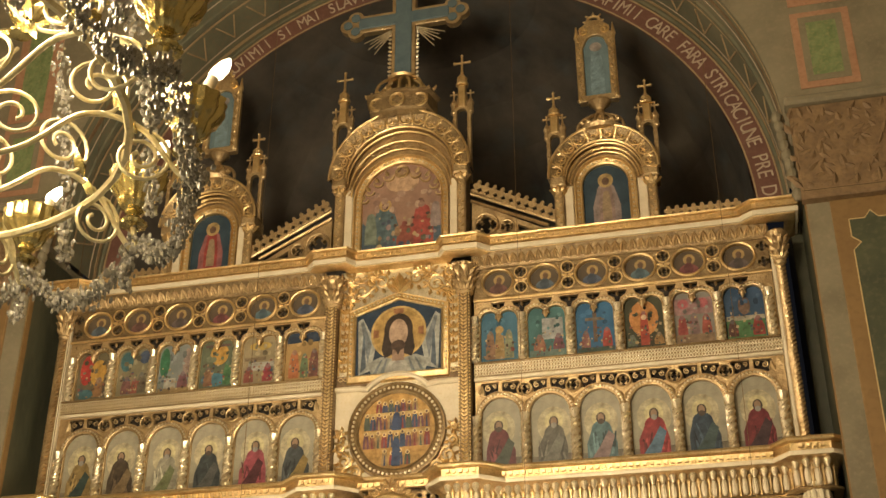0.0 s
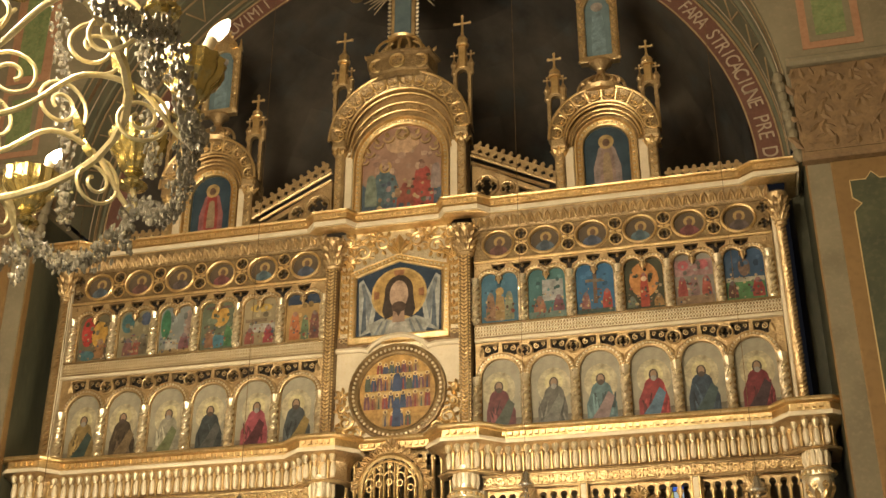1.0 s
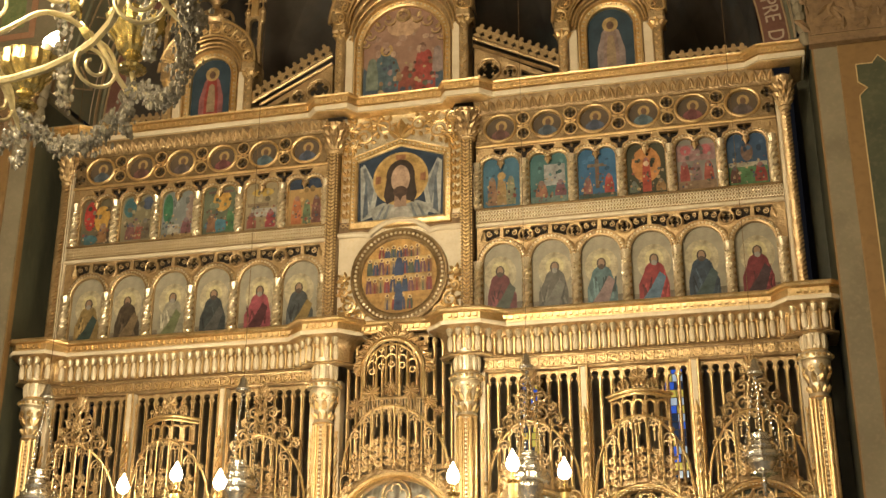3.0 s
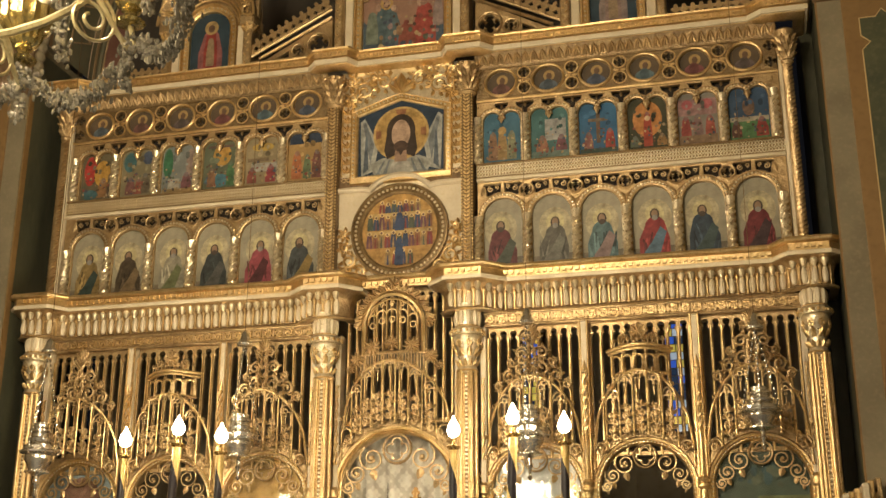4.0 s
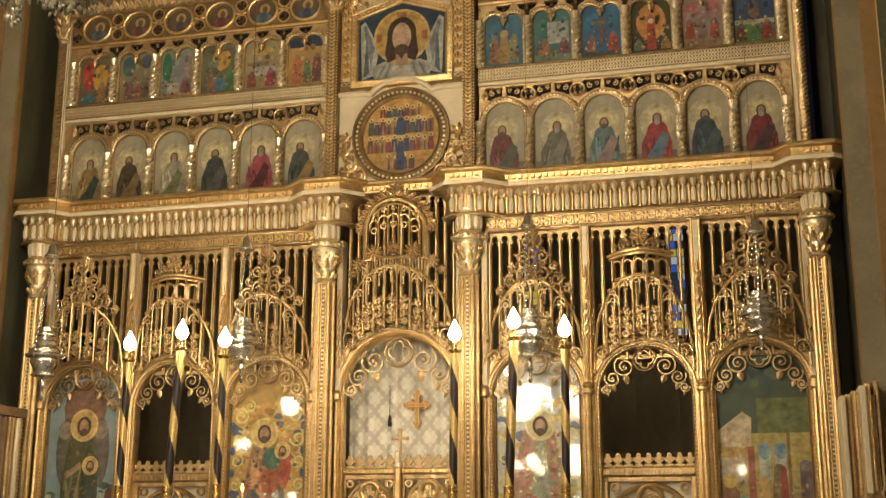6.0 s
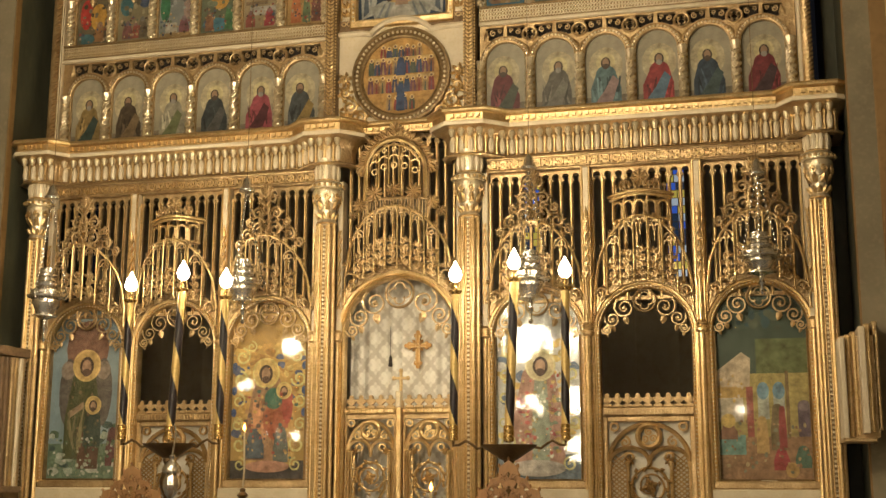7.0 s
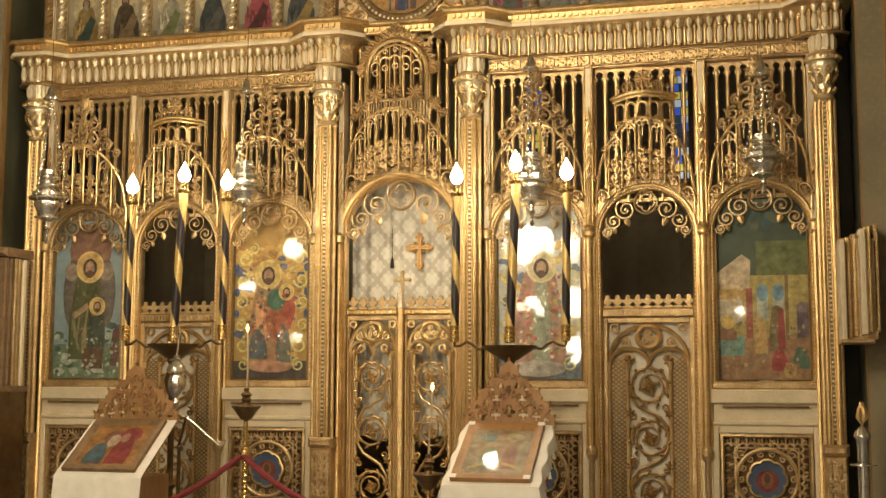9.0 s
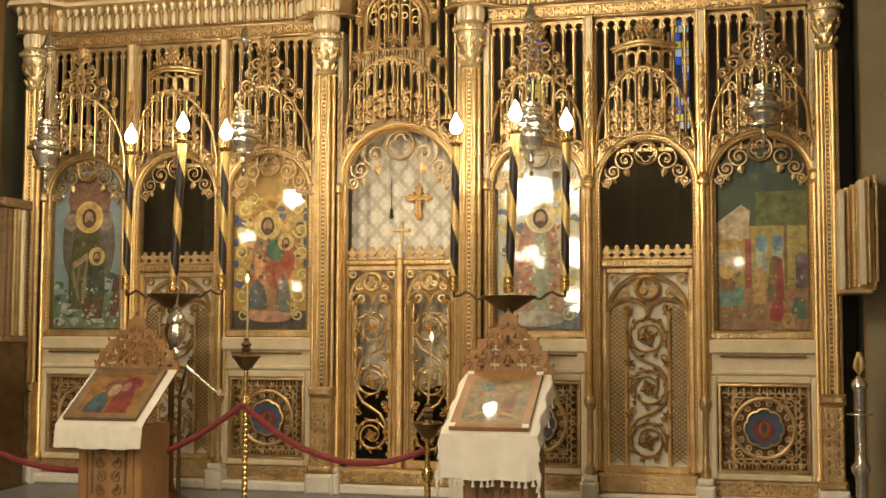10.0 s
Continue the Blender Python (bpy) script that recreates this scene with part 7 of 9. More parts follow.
big_icon(c, (0.06, 0.09, 0.06), [(rect(c - 0.05, 2.52, c + 0.42, 2.9), (0.13, 0.15, 0.05)), (rect(c - 0.42, 2.0, c + 0.42, 2.58), wall), (rect(c - 0.42, 1.61, c + 0.42, 2.0), (0.3, 0.17, 0.08)), *win,
    (rect(c + 0.2, 1.98, c + 0.23, 2.6), (0.2, 0.13, 0.05)), ([(c - 0.42, 2.4), (c - 0.12, 2.4), (c - 0.1, 2.72), (c - 0.18, 2.78), (c - 0.42, 2.6)], (0.5, 0.4, 0.26)), (rect(c - 0.42, 2.36, c - 0.1, 2.46), (0.46, 0.3, 0.08)), (rect(c - 0.15, 2.0, c - 0.09, 2.46), (0.32, 0.09, 0.06)), (rect(c - 0.4, 2.14, c - 0.18, 2.36), (0.48, 0.42, 0.3)),
    (rect(c + 0.3, 2.0, c + 0.41, 2.28), (0.14, 0.1, 0.12)), (ell(c + 0.355, 2.28, 0.055, 0.05), (0.2, 0.15, 0.16)), (rect(c - 0.41, 1.84, c - 0.17, 2.02), (0.16, 0.3, 0.25)), (drape(c - 0.32, 1.98, 0.16, 0.16), (0.26, 0.13, 0.07)), (ell(c - 0.32, 2.15, 0.065, 0.065), (0.56, 0.4, 0.1)),
    (drape(c - 0.02, 1.85, 0.11, 0.34), (0.46, 0.3, 0.1)), (drape(c + 0.12, 1.88, 0.13, 0.42), (0.2, 0.15, 0.07)), (drape(c + 0.16, 1.9, 0.07, 0.38), (0.3, 0.06, 0.05)), (drape(c + 0.14, 1.7, 0.14, 0.2), (0.34, 0.05, 0.05)), (drape(c + 0.33, 1.72, 0.14, 0.2), (0.08, 0.15, 0.1)), (ell(c + 0.23, 1.7, 0.06, 0.07), (0.46, 0.28, 0.08)), *speckle(c, 1.64, 0.8, 0.55, 18, 60, ((0.34, 0.2, 0.1), (0.24, 0.13, 0.06), (0.4, 0.3, 0.14), (0.2, 0.2, 0.12)), 0.012, 0.03), *speckle(c - 0.26, 2.3, 0.3, 0.36, 19, 22, ((0.5, 0.34, 0.1), (0.54, 0.46, 0.32)), 0.012, 0.028), *speckle(c, 2.95, 0.5, 0.35, 20, 14, ((0.04, 0.09, 0.09), (0.08, 0.1, 0.06)), 0.04, 0.09)],
    "arched icon of a yellow room with plain coloured shapes")
tagged(part("label_plate", M().box(3.42, 3.56, -0.02, 0.015, 1.585, 1.61, b=0.004), CREAM), "small blank white label plate", "label")


# ---- doors ----
def ribbon(m, pts, r, y):
    m.tube([(x, y, z) for x, z in pts], r, 6, flat=0.8)


def vine(m, cx, z0, z1, w, n, y, r=0.016, flip=1):
    """Stacked spiral scrolls on one winding stem, with a flower in each and leaves between."""
    H = (z1 - z0) / n
    rr = min(w * 0.84, H * 0.42)
    for k in range(n):
        cz = z0 + H * (k + 0.5)
        s = flip * (1 if k % 2 else -1)
        # the scroll starts where the stem meets it and winds in to the flower
        m.tube(spiral(cx, cz, rr, 1.45, -90 + 90 * s, -s, y, 0.3, 34), r, 6, taper=0.6)
        m.tube(at_y(arc(cx, cz, rr, -90 + 90 * s, -90 + 90 * s + 200 * s, 14), y), r, 6)
        for a in range(0, 360, 90):
            m.leaf(cx, cz, a + 20, rr * 0.5, rr * 0.34, y - 0.012, 0.03)
            m.leaf(cx, cz, a + 65, rr * 0.36, rr * 0.24, y - 0.006, 0.03)
            m.leaf(cx + rr * 0.62 * math.cos(radians(a + 30)), cz + rr * 0.62 * math.sin(radians(a + 30)), a + 100 * s, rr * 0.34, rr * 0.18, y - 0.004, 0.02)
        for a in range(20, 380, 40):
            m.leaf(cx + rr * math.cos(radians(a)), cz + rr * math.sin(radians(a)), a + 55 * s, rr * 0.36, rr * 0.24, y - 0.006, 0.025)
            m.leaf(cx + rr * math.cos(radians(a)), cz + rr * math.sin(radians(a)), a + 180 + 50 * s, rr * 0.3, rr * 0.18, y - 0.006, 0.02)
        m.lathe(cx, y - 0.012, [(0.004, cz - 0.016), (0.016, cz - 0.008), (0.016, cz + 0.008), (0.004, cz + 0.016)], 8)
        for sx in (-1, 1):
            for a in (35, 90, 145):
                m.leaf(cx + sx * w * 0.9, cz + H * 0.47, a, w * 0.3, w * 0.15, y - 0.006, 0.025)
                m.leaf(cx + sx * w * 0.9, cz + H * 0.47, a + 180, w * 0.24, w * 0.13, y - 0.006, 0.025)
        if k < n - 1:
            zz = cz + H
            P = [(cx + s * rr, cz), (cx + s * rr * 1.02, cz + H * 0.2), (cx + s * rr * 0.6, cz + H * 0.4), (cx, cz + H * 0.5), (cx - s * rr * 0.6, cz + H * 0.6), (cx - s * rr * 1.02, zz - H * 0.2), (cx - s * rr, zz)]
            m.tube([(x, y, z) for x, z in P], r * 1.1, 6)
            m.tube(spiral(cx - s * w * 0.72, cz + H * 0.42, w * 0.2, 1.2, 90, s, y), r * 0.7, 5)
            m.tube(spiral(cx + s * w * 0.72, cz + H * 0.58, w * 0.2, 1.2, -90, s, y), r * 0.7, 5)


def tracery_head(m, cx, z, hw, zt, y, r=0.014):
    """Two small arches, a ring and an enclosing arch."""
    h = zt - z
    m.tube(at_y(arc(cx - hw / 2, z, hw / 2, 0, 180, 9, h * 0.36), y), r, 5)
    m.tube(at_y(arc(cx + hw / 2, z, hw / 2, 0, 180, 9, h * 0.36), y), r, 5)
    m.tube(at_y(arc(cx, z, hw, 0, 180, 18, h * 0.94), y), r, 5)
    rr = h * 0.27
    m.tube(at_y(circle(cx, z + h * 0.64, rr, 16), y - 0.004), r * 1.2, 6, closed=True)
    for a in (90, 210, 330):
        m.tube(spiral(cx + rr * 0.42 * math.cos(radians(a)), z + h * 0.64 + rr * 0.42 * math.sin(radians(a)), rr * 0.36, 1.3, a, 1, y), r * 0.5, 4)
    for q in (-1, 1):
        m.tube(at_y(circle(cx + q * hw / 2, z + h * 0.14, h * 0.1, 10), y + 0.004), r * 0.6, 4, closed=True)
    for s in (-1, 1):
        m.tube(spiral(cx + s * hw * 0.6, z + h * 0.5, h * 0.14, 1.3, 90, s, y), r * 0.6, 4)
        m.tube(at_y(circle(cx + s * hw * 0.86, zt - h * 0.12, h * 0.1, 8), y), r * 0.6, 4, closed=True)
    m.lathe(cx, y, [(0.008, z - 0.05), (0.02, z - 0.02), (0.02, z + 0.02), (0.01, z + 0.03)], 8)


for s in (-1, 1):
    x0, x1 = sorted((s * 0.035, s * 0.565))
    cx = (x0 + x1) / 2
    hw = 0.265
    leafd = thing("royal_door", (cx, 0.05, 0.25), "gilded openwork door leaf with scroll tracery", "door", "pair of middle doors")
    y = 0.05
    g = M().box(x0, x0 + 0.025, y - 0.02, y + 0.04, 0.25, 2.25, b=0.008).box(x1 - 0.025, x1, y - 0.02, y + 0.04, 0.25, 2.25, b=0.008)
    g.box(x0 + 0.025, x1 - 0.025, y - 0.018, y + 0.04, 2.2, 2.25, b=0.006).box(x0 + 0.025, x1 - 0.025, y - 0.018, y + 0.04, 0.25, 0.33, b=0.006)
    part("door_frame", g, GOLDW, leafd)
    g = M()
    for q in (-1, 1):
        for dx, r in ((0.228, 0.015), (0.198, 0.011)):
            g.lathe(cx + q * dx, y - 0.005, [(r * 1.6, 0.33), (r, 0.37), (r, 1.82), (r * 1.7, 1.85), (r * 1.9, 1.89), (r, 1.9)], 8)
        g.box(*sorted((cx + q * 0.165, cx + q * 0.243)), y + 0.008, y + 0.03, 0.33, 1.9, b=0.004)
    part("colonnettes", g, GOLD, leafd)
    g = M()
    tracery_head(g, cx, 1.88, 0.235, 2.2, y, 0.021)
    part("tracery_head", g, GOLD, leafd)
    g = M()
    vine(g, cx, 0.3, 1.9, 0.175, 3, y, 0.014, s)
    part("vine", g, GOLD, leafd, "gilded vine scrolls")
    g = M()
    for q in (-1, 1):
        for k in range(26):
            g.leaf(cx + q * 0.175, 0.36 + 0.056 * k, 60 if k % 2 else 120, 0.05, 0.024, y, 0.012)
    part("side_leaves", g, PALEG, leafd)
    g = M().box(x0 - 0.005, x1 + 0.005, y - 0.04, y + 0.04, 2.25, 2.31, b=0.015)
    for k in range(14):
        xx = x0 + 0.02 + (x1 - x0 - 0.04) * k / 13
        g.box(xx - 0.01, xx + 0.01, y - 0.055, y - 0.03, 2.262, 2.295)
    part("top_rail", g, GOLD, leafd)
    for k in range(5):
        piece("crest_leaf", CREST, (x0 + 0.06 + 0.102 * k, y, 2.31), leafd)
g = M().box(-0.03, 0.03, -0.01, 0.09, 0.25, 2.38, b=0.01)
ast = tagged(part("door_stile", g, GOLD), "gilded middle stile between the door leaves with a small cross", "door stile")
part("stile_block", M().box(-0.028, 0.028, -0.03, 0.05, 2.31, 2.47, b=0.01), PALEG, ast)
g = M()
crosslet(g, 0.02, 0.0, 2.47, 0.2, 0.014)
part("stile_cross", g, GOLD, ast)
part("sill", M().box(-0.6, 0.6, -0.12, 0.3, 0.1, 0.25, b=0.02), GOLDW, SCREEN, "carved sill under the middle doors")
g = M()
rinceau(g, -0.58, 0.58, 0.175, 0.1, -0.13, 0.008)
part("sill_scrolls", g, GOLD, SCREEN)

CARVED = noisy("brown_gold_carving", (0.27, 0.165, 0.06), (0.47, 0.31, 0.13), 9, 0.6, 0.3, 0.5, 0.5, 80, (0.15, 0.09, 0.035))
BOARD = noisy("grey_white_board", (0.52, 0.48, 0.39), (0.66, 0.62, 0.52), 5, 0, 0.5, 0.6, 0.2, 40)
for s in (-1, 1):
    cx, hw, y = s * 2.42, 0.43, 0.05
    d = thing("side_door", (cx, y, 0.28), "gilded carved side door with lattice and white-backed vine", "door", "pair of side doors")
    g = M().box(cx - hw, cx - hw + 0.05, y - 0.02, y + 0.04, 0.28, 2.2, b=0.008).box(cx + hw - 0.05, cx + hw, y - 0.02, y + 0.04, 0.28, 2.2, b=0.008)
    g.box(cx - hw + 0.05, cx + hw - 0.05, y - 0.018, y + 0.04, 2.15, 2.2, b=0.006).box(cx - hw + 0.05, cx + hw - 0.05, y - 0.018, y + 0.04, 0.28, 0.34, b=0.006)
    part("door_frame", g, GOLDW, d)
    part("door_board", M().box(cx - hw + 0.04, cx + hw - 0.04, y + 0.035, y + 0.05, 0.3, 2.18), BOARD, d, "pale board behind the carving")
    g = M()
    for q in (-1, 1):
        a, b = sorted((cx + q * 0.21, cx + q * 0.36))
        for k in range(34):
            z = 0.36 + 0.042 * k
            for (ua, ub) in ((a, b), (b, a)):
                g.tube([(ua, y + 0.02, z), (ub, y + 0.02, z + 0.12)], 0.009, 4)
    part("lattice", g, CARVED, d, "diagonal gilded lattice")
    g = M()
    for q in (-1, 1):
        for dx, r in ((0.2, 0.017), (0.37, 0.014)):
            g.lathe(cx + q * dx, y, [(r * 1.6, 0.34), (r, 0.4), (r, 1.72), (r * 1.7, 1.75), (r * 1.8, 1.78), (r, 1.79)], 8)
    part("colonnettes", g, GOLD, d)
    g = M()
    tracery_head(g, cx, 1.77, 0.37, 2.15, y, 0.024)
    part("tracery_head", g, CARVED, d)
    g = M()
    vine(g, cx, 0.34, 1.8, 0.2, 3, y, 0.0145, s)
    part("vine", g, CARVED, d, "brown-gold vine scrolls")
    g = M().box(cx - hw, cx + hw, y - 0.04, y + 0.04, 2.2, 2.29, b=0.015)
    for k in range(24):
        xx = cx - hw + 0.02 + (2 * hw - 0.04) * k / 23
        g.box(xx - 0.009, xx + 0.009, y - 0.055, y - 0.03, 2.22, 2.265)
    part("top_rail", g, GOLDW, d)
    for k in range(9):
        piece("crest_leaf", CREST, (cx - 0.38 + 0.095 * k, y, 2.29), d)
    part("threshold", M().box(cx - 0.46, cx + 0.46, -0.1, 0.3, 0.1, 0.28, b=0.02), GOLDW, SCREEN, "carved threshold")


def curtain_material():
    mat, tree, pr = nodes("damask_curtain")
    n = tree.nodes
    co = n.new("ShaderNodeTexCoord")
    sep = n.new("ShaderNodeSeparateXYZ")
    link(tree, co.outputs["Object"], sep.inputs[0])

    def op(kind, a, b=None):
        m = n.new("ShaderNodeMath")
        m.operation = kind
        for i, v in enumerate((a, b)):
            if v is None:
                continue
            if isinstance(v, (int, float)):
                m.inputs[i].default_value = v
            else:
                link(tree, v, m.inputs[i])
        return m.outputs[0]

    u, w = op("MULTIPLY", sep.outputs["X"], 27.0), op("MULTIPLY", sep.outputs["Z"], 23.0)
    big = op("ADD", op("COSINE", u), op("COSINE", w))
    fine = op("MULTIPLY", op("COSINE", op("MULTIPLY", u, 3.0)), op("COSINE", op("MULTIPLY", w, 3.0)))
    v = op("ADD", op("ABSOLUTE", big), op("MULTIPLY", fine, 0.55))
    ramp = n.new("ShaderNodeValToRGB")
    ramp.color_ramp.elements[0].position, ramp.color_ramp.elements[1].position = 0.3, 0.75
    ramp.color_ramp.elements[0].color, ramp.color_ramp.elements[1].color = (0.54, 0.5, 0.42, 1), (0.8, 0.77, 0.68, 1)
    link(tree, op("MULTIPLY", v, 0.6), ramp.inputs[0])
    link(tree, ramp.outputs[0], pr.inputs["Base Color"])
    pr.inputs["Roughness"].default_value = 0.6
    pr.inputs["Sheen Weight"].default_value = 0.2
    return mat


g = M()
nx, nz = 60, 12
for i in range(nx + 1):
    for j in range(nz + 1):
        x = -0.62 + 1.24 * i / nx
        g.v.append((x, 0.34 + 0.012 * math.sin(i * 1.1) + 0.01 * math.sin(i * 0.37 + 1), 1.02 + 0.03 * math.sin(i * 0.31) + (2.63 - 0.03 * math.sin(i * 0.31)) * j / nz))
for i in range(nx):
    for j in range(nz):
        a = i * (nz + 1) + j
        g.f.append((a, a + nz + 1, a + nz + 2, a + 1))
        g.mi.append(0)
g.add([(x, y + 0.012, z) for x, y, z in g.v], [tuple(reversed(f)) for f in g.f])
cur = tagged(part("curtain", g, curtain_material()), "pale damask curtain hanging behind the middle doors", "curtain")
BRAID = noisy("gold_braid", (0.34, 0.18, 0.05), (0.52, 0.3, 0.1), 30, 0.5, 0.35, 0.5, 0.5, 120)
g = M()
g.box(0.085, 0.135, 0.29, 0.32, 2.78, 3.05, b=0.006)
g.box(0.02, 0.2, 0.291, 0.32, 2.925, 2.975, b=0.006)
for px, pz in ((0.01, 2.95), (0.21, 2.95), (0.11, 3.06), (0.11, 2.76)):
    g.plate(foils(px, pz, 0.045, 3, 5, {0.01: 180, 0.21: 0}.get(px, 90 if pz > 3 else 270)), 0.29, 0.32)
for a in (45, 135, 225, 315):
    g.leaf(0.11, 2.95, a, 0.085, 0.045, 0.3, 0.02)
    for w in (-14, 14):
        g.leaf(0.11, 2.95, a + w, 0.07, 0.02, 0.295, 0.02)
cr = part("sewn_cross", g, BRAID, cur, "brown-gold braid cross")
g = M()
for dx in (-0.018, 0.018):
    g.tube([(0.11 + dx, 0.285, 2.77), (0.11 + dx, 0.285, 3.05)], 0.006, 4)
for dz in (-0.016, 0.016):
    g.tube([(0.02, 0.284, 2.95 + dz), (0.2, 0.284, 2.95 + dz)], 0.006, 4)
part("cross_piping", g, GOLD, cr)
g = M().tube([(-0.17, 0.27, 3.15), (-0.17, 0.27, 2.86)], 0.004, 4).lathe(-0.17, 0.27, [(0.004, 2.86), (0.014, 2.83), (0.022, 2.76), (0.02, 2.74)], 8)
tagged(part("tassel", g, DARK), "small dark tassel on a cord", "tassel")
# dim sanctuary wall and coloured window lights behind the grille
STAIN = {}
for nm, c in (("blue", (0.06, 0.16, 0.75)), ("yellow", (0.75, 0.6, 0.12)), ("white", (0.6, 0.7, 0.8)), ("dark", (0.03, 0.05, 0.09))):
    mat, tree, pr = nodes("stained_glass_" + nm)
    pr.inputs["Base Color"].default_value = (*c, 1)
    pr.inputs["Emission Color"].default_value = (*c, 1)
    pr.inputs["Emission Strength"].default_value = 0.6
    pr.inputs["Roughness"].default_value = 0.2
    STAIN[nm] = mat


def stained(x, y, z0, z1, w):
    wdw = thing("window_stained", (x, y, z0), "narrow stained glass window with blue and yellow panes", "window", kind="structure")
    g = M().box(x - w - 0.05, x - w, y - 0.03, y + 0.05, z0, z1).box(x + w, x + w + 0.05, y - 0.03, y + 0.05, z0, z1).box(x - w, x + w, y - 0.03, y + 0.05, z1, z1 + 0.06).box(x - w, x + w, y - 0.03, y + 0.05, z0 - 0.06, z0)
    part("window_frame", g, BROWNP, wdw)
    n = 15
    tint = random.Random(int(x * 100))
    for k in range(n):
        za, zb = z0 + (z1 - z0) * k / n, z0 + (z1 - z0) * (k + 1) / n - 0.012
        cut = x + w * tint.uniform(-0.4, 0.4)
        for xa, xb in ((x - w, cut - 0.006), (cut + 0.006, x + w)):
            part("pane", M().box(xa, xb, y, y + 0.01, za, zb), STAIN[tint.choice(("blue", "blue", "yellow", "white", "dark", "dark"))], wdw)


stained(2.62, 2.4, 3.9, 5.3, 0.1)
stained(0.75, 3.6, 4.2, 5.6, 0.12)

# ---- foreground: candle stands, lecterns, rope posts, hanging lamps ----
BRASS = noisy("polished_brass", (0.5, 0.33, 0.12), (0.66, 0.46, 0.18), 8, 0.95, 0.18, 0.35, 0.2, 60, (0.25, 0.15, 0.05))
BRONZE = noisy("dark_bronze", (0.12, 0.075, 0.035), (0.2, 0.13, 0.06), 8, 0.8, 0.3, 0.5, 0.2, 60, (0.06, 0.04, 0.02))
SILVER = noisy("worn_silver", (0.56, 0.53, 0.46), (0.76, 0.72, 0.64), 10, 0.95, 0.13, 0.28, 0.3, 60, (0.26, 0.22, 0.16))
WAX = noisy("gold_ribbon", (0.62, 0.44, 0.16), (0.78, 0.58, 0.24), 12, 0.5, 0.25, 0.4, 0.1, 60)
NAVY = noisy("dark_ribbon", (0.012, 0.009, 0.012), (0.024, 0.018, 0.02), 10, 0, 0.3, 0.4, 0.1, 60, (0.012, 0.01, 0.02))
OAK = noisy("carved_oak", (0.24, 0.12, 0.045), (0.36, 0.2, 0.08), 5, 0, 0.4, 0.55, 0.3, 40, (0.14, 0.07, 0.025), stretch=(1, 1, 0.25))
LINEN = noisy("white_linen", (0.66, 0.62, 0.55), (0.76, 0.73, 0.66), 7, 0, 0.8, 0.9, 0.3, 160, (0.58, 0.54, 0.47))
ROPE = noisy("red_rope", (0.16, 0.02, 0.025), (0.24, 0.035, 0.04), 30, 0, 0.75, 0.9, 0.5, 200, (0.08, 0.01, 0.012))


def glow(name, c, strength):
    mat, tree, pr = nodes(name)
    pr.inputs["Base Color"].default_value = (*c, 1)
    pr.inputs["Emission Color"].default_value = (*c, 1)
    pr.inputs["Emission Strength"].default_value = strength
    return mat


BULB = glow("lit_bulb", (1.0, 0.86, 0.6), 60)
SOFTBULB = glow("dim_bulb", (1.0, 0.88, 0.66), 4.0)
FLAME = glow("candle_flame", (1.0, 0.55, 0.16), 7)


def candle(parent, x, y, z0, z1, r, lean=0.0, lit=True):
    """A tall candle wound with a dark ribbon, a drip cup and an electric flame bulb on top."""
    g = M()
    seg, rows = 28, 150
    for i in range(rows + 1):
        z = z0 + (z1 - z0) * i / rows
        for k in range(seg):
            a = 2 * math.pi * k / seg
            g.v.append((x + lean * i / rows + r * math.cos(a), y + r * math.sin(a), z))
    for i in range(rows):
        for k in range(seg):
            ph = (k / seg + i / rows * 2.1) % 1.0
            g.f.append((i * seg + k, i * seg + (k + 1) % seg, (i + 1) * seg + (k + 1) % seg, (i + 1) * seg + k))
            g.mi.append(1 if ph < 0.55 and 5 < i < rows - 9 else 0)
    c = part("candle", g, [WAX, NAVY], parent, "tall candle wound with a dark spiral ribbon")
    xt = x + lean
    part("socket", M().lathe(x, y, [(r * 0.5, z0 - 0.06), (r * 1.15, z0 - 0.05), (r * 1.15, z0 + 0.08), (r * 1.02, z0 + 0.085)], 14), BRASS, c)
    part("drip_cup", M().lathe(xt, y, [(r * 0.8, z1 - 0.01), (r * 1.1, z1), (r * 1.7, z1 + 0.018), (r * 1.75, z1 + 0.03), (r * 0.6, z1 + 0.025), (r * 0.42, z1 + 0.03), (r * 0.42, z1 + 0.13)], 14), BRASS, c)
    part("bulb", M().lathe(xt, y, [(0.016, z1 + 0.11), (0.045, z1 + 0.13), (0.06, z1 + 0.17), (0.045, z1 + 0.22), (0.016, z1 + 0.27), (0.004, z1 + 0.3)], 12), BULB, c, "lit flame-shaped bulb")
    b = point("candle_lamp", (xt, y - 0.02, z1 + 0.19), 150, 0.06, (1.0, 0.83, 0.58))
    return c


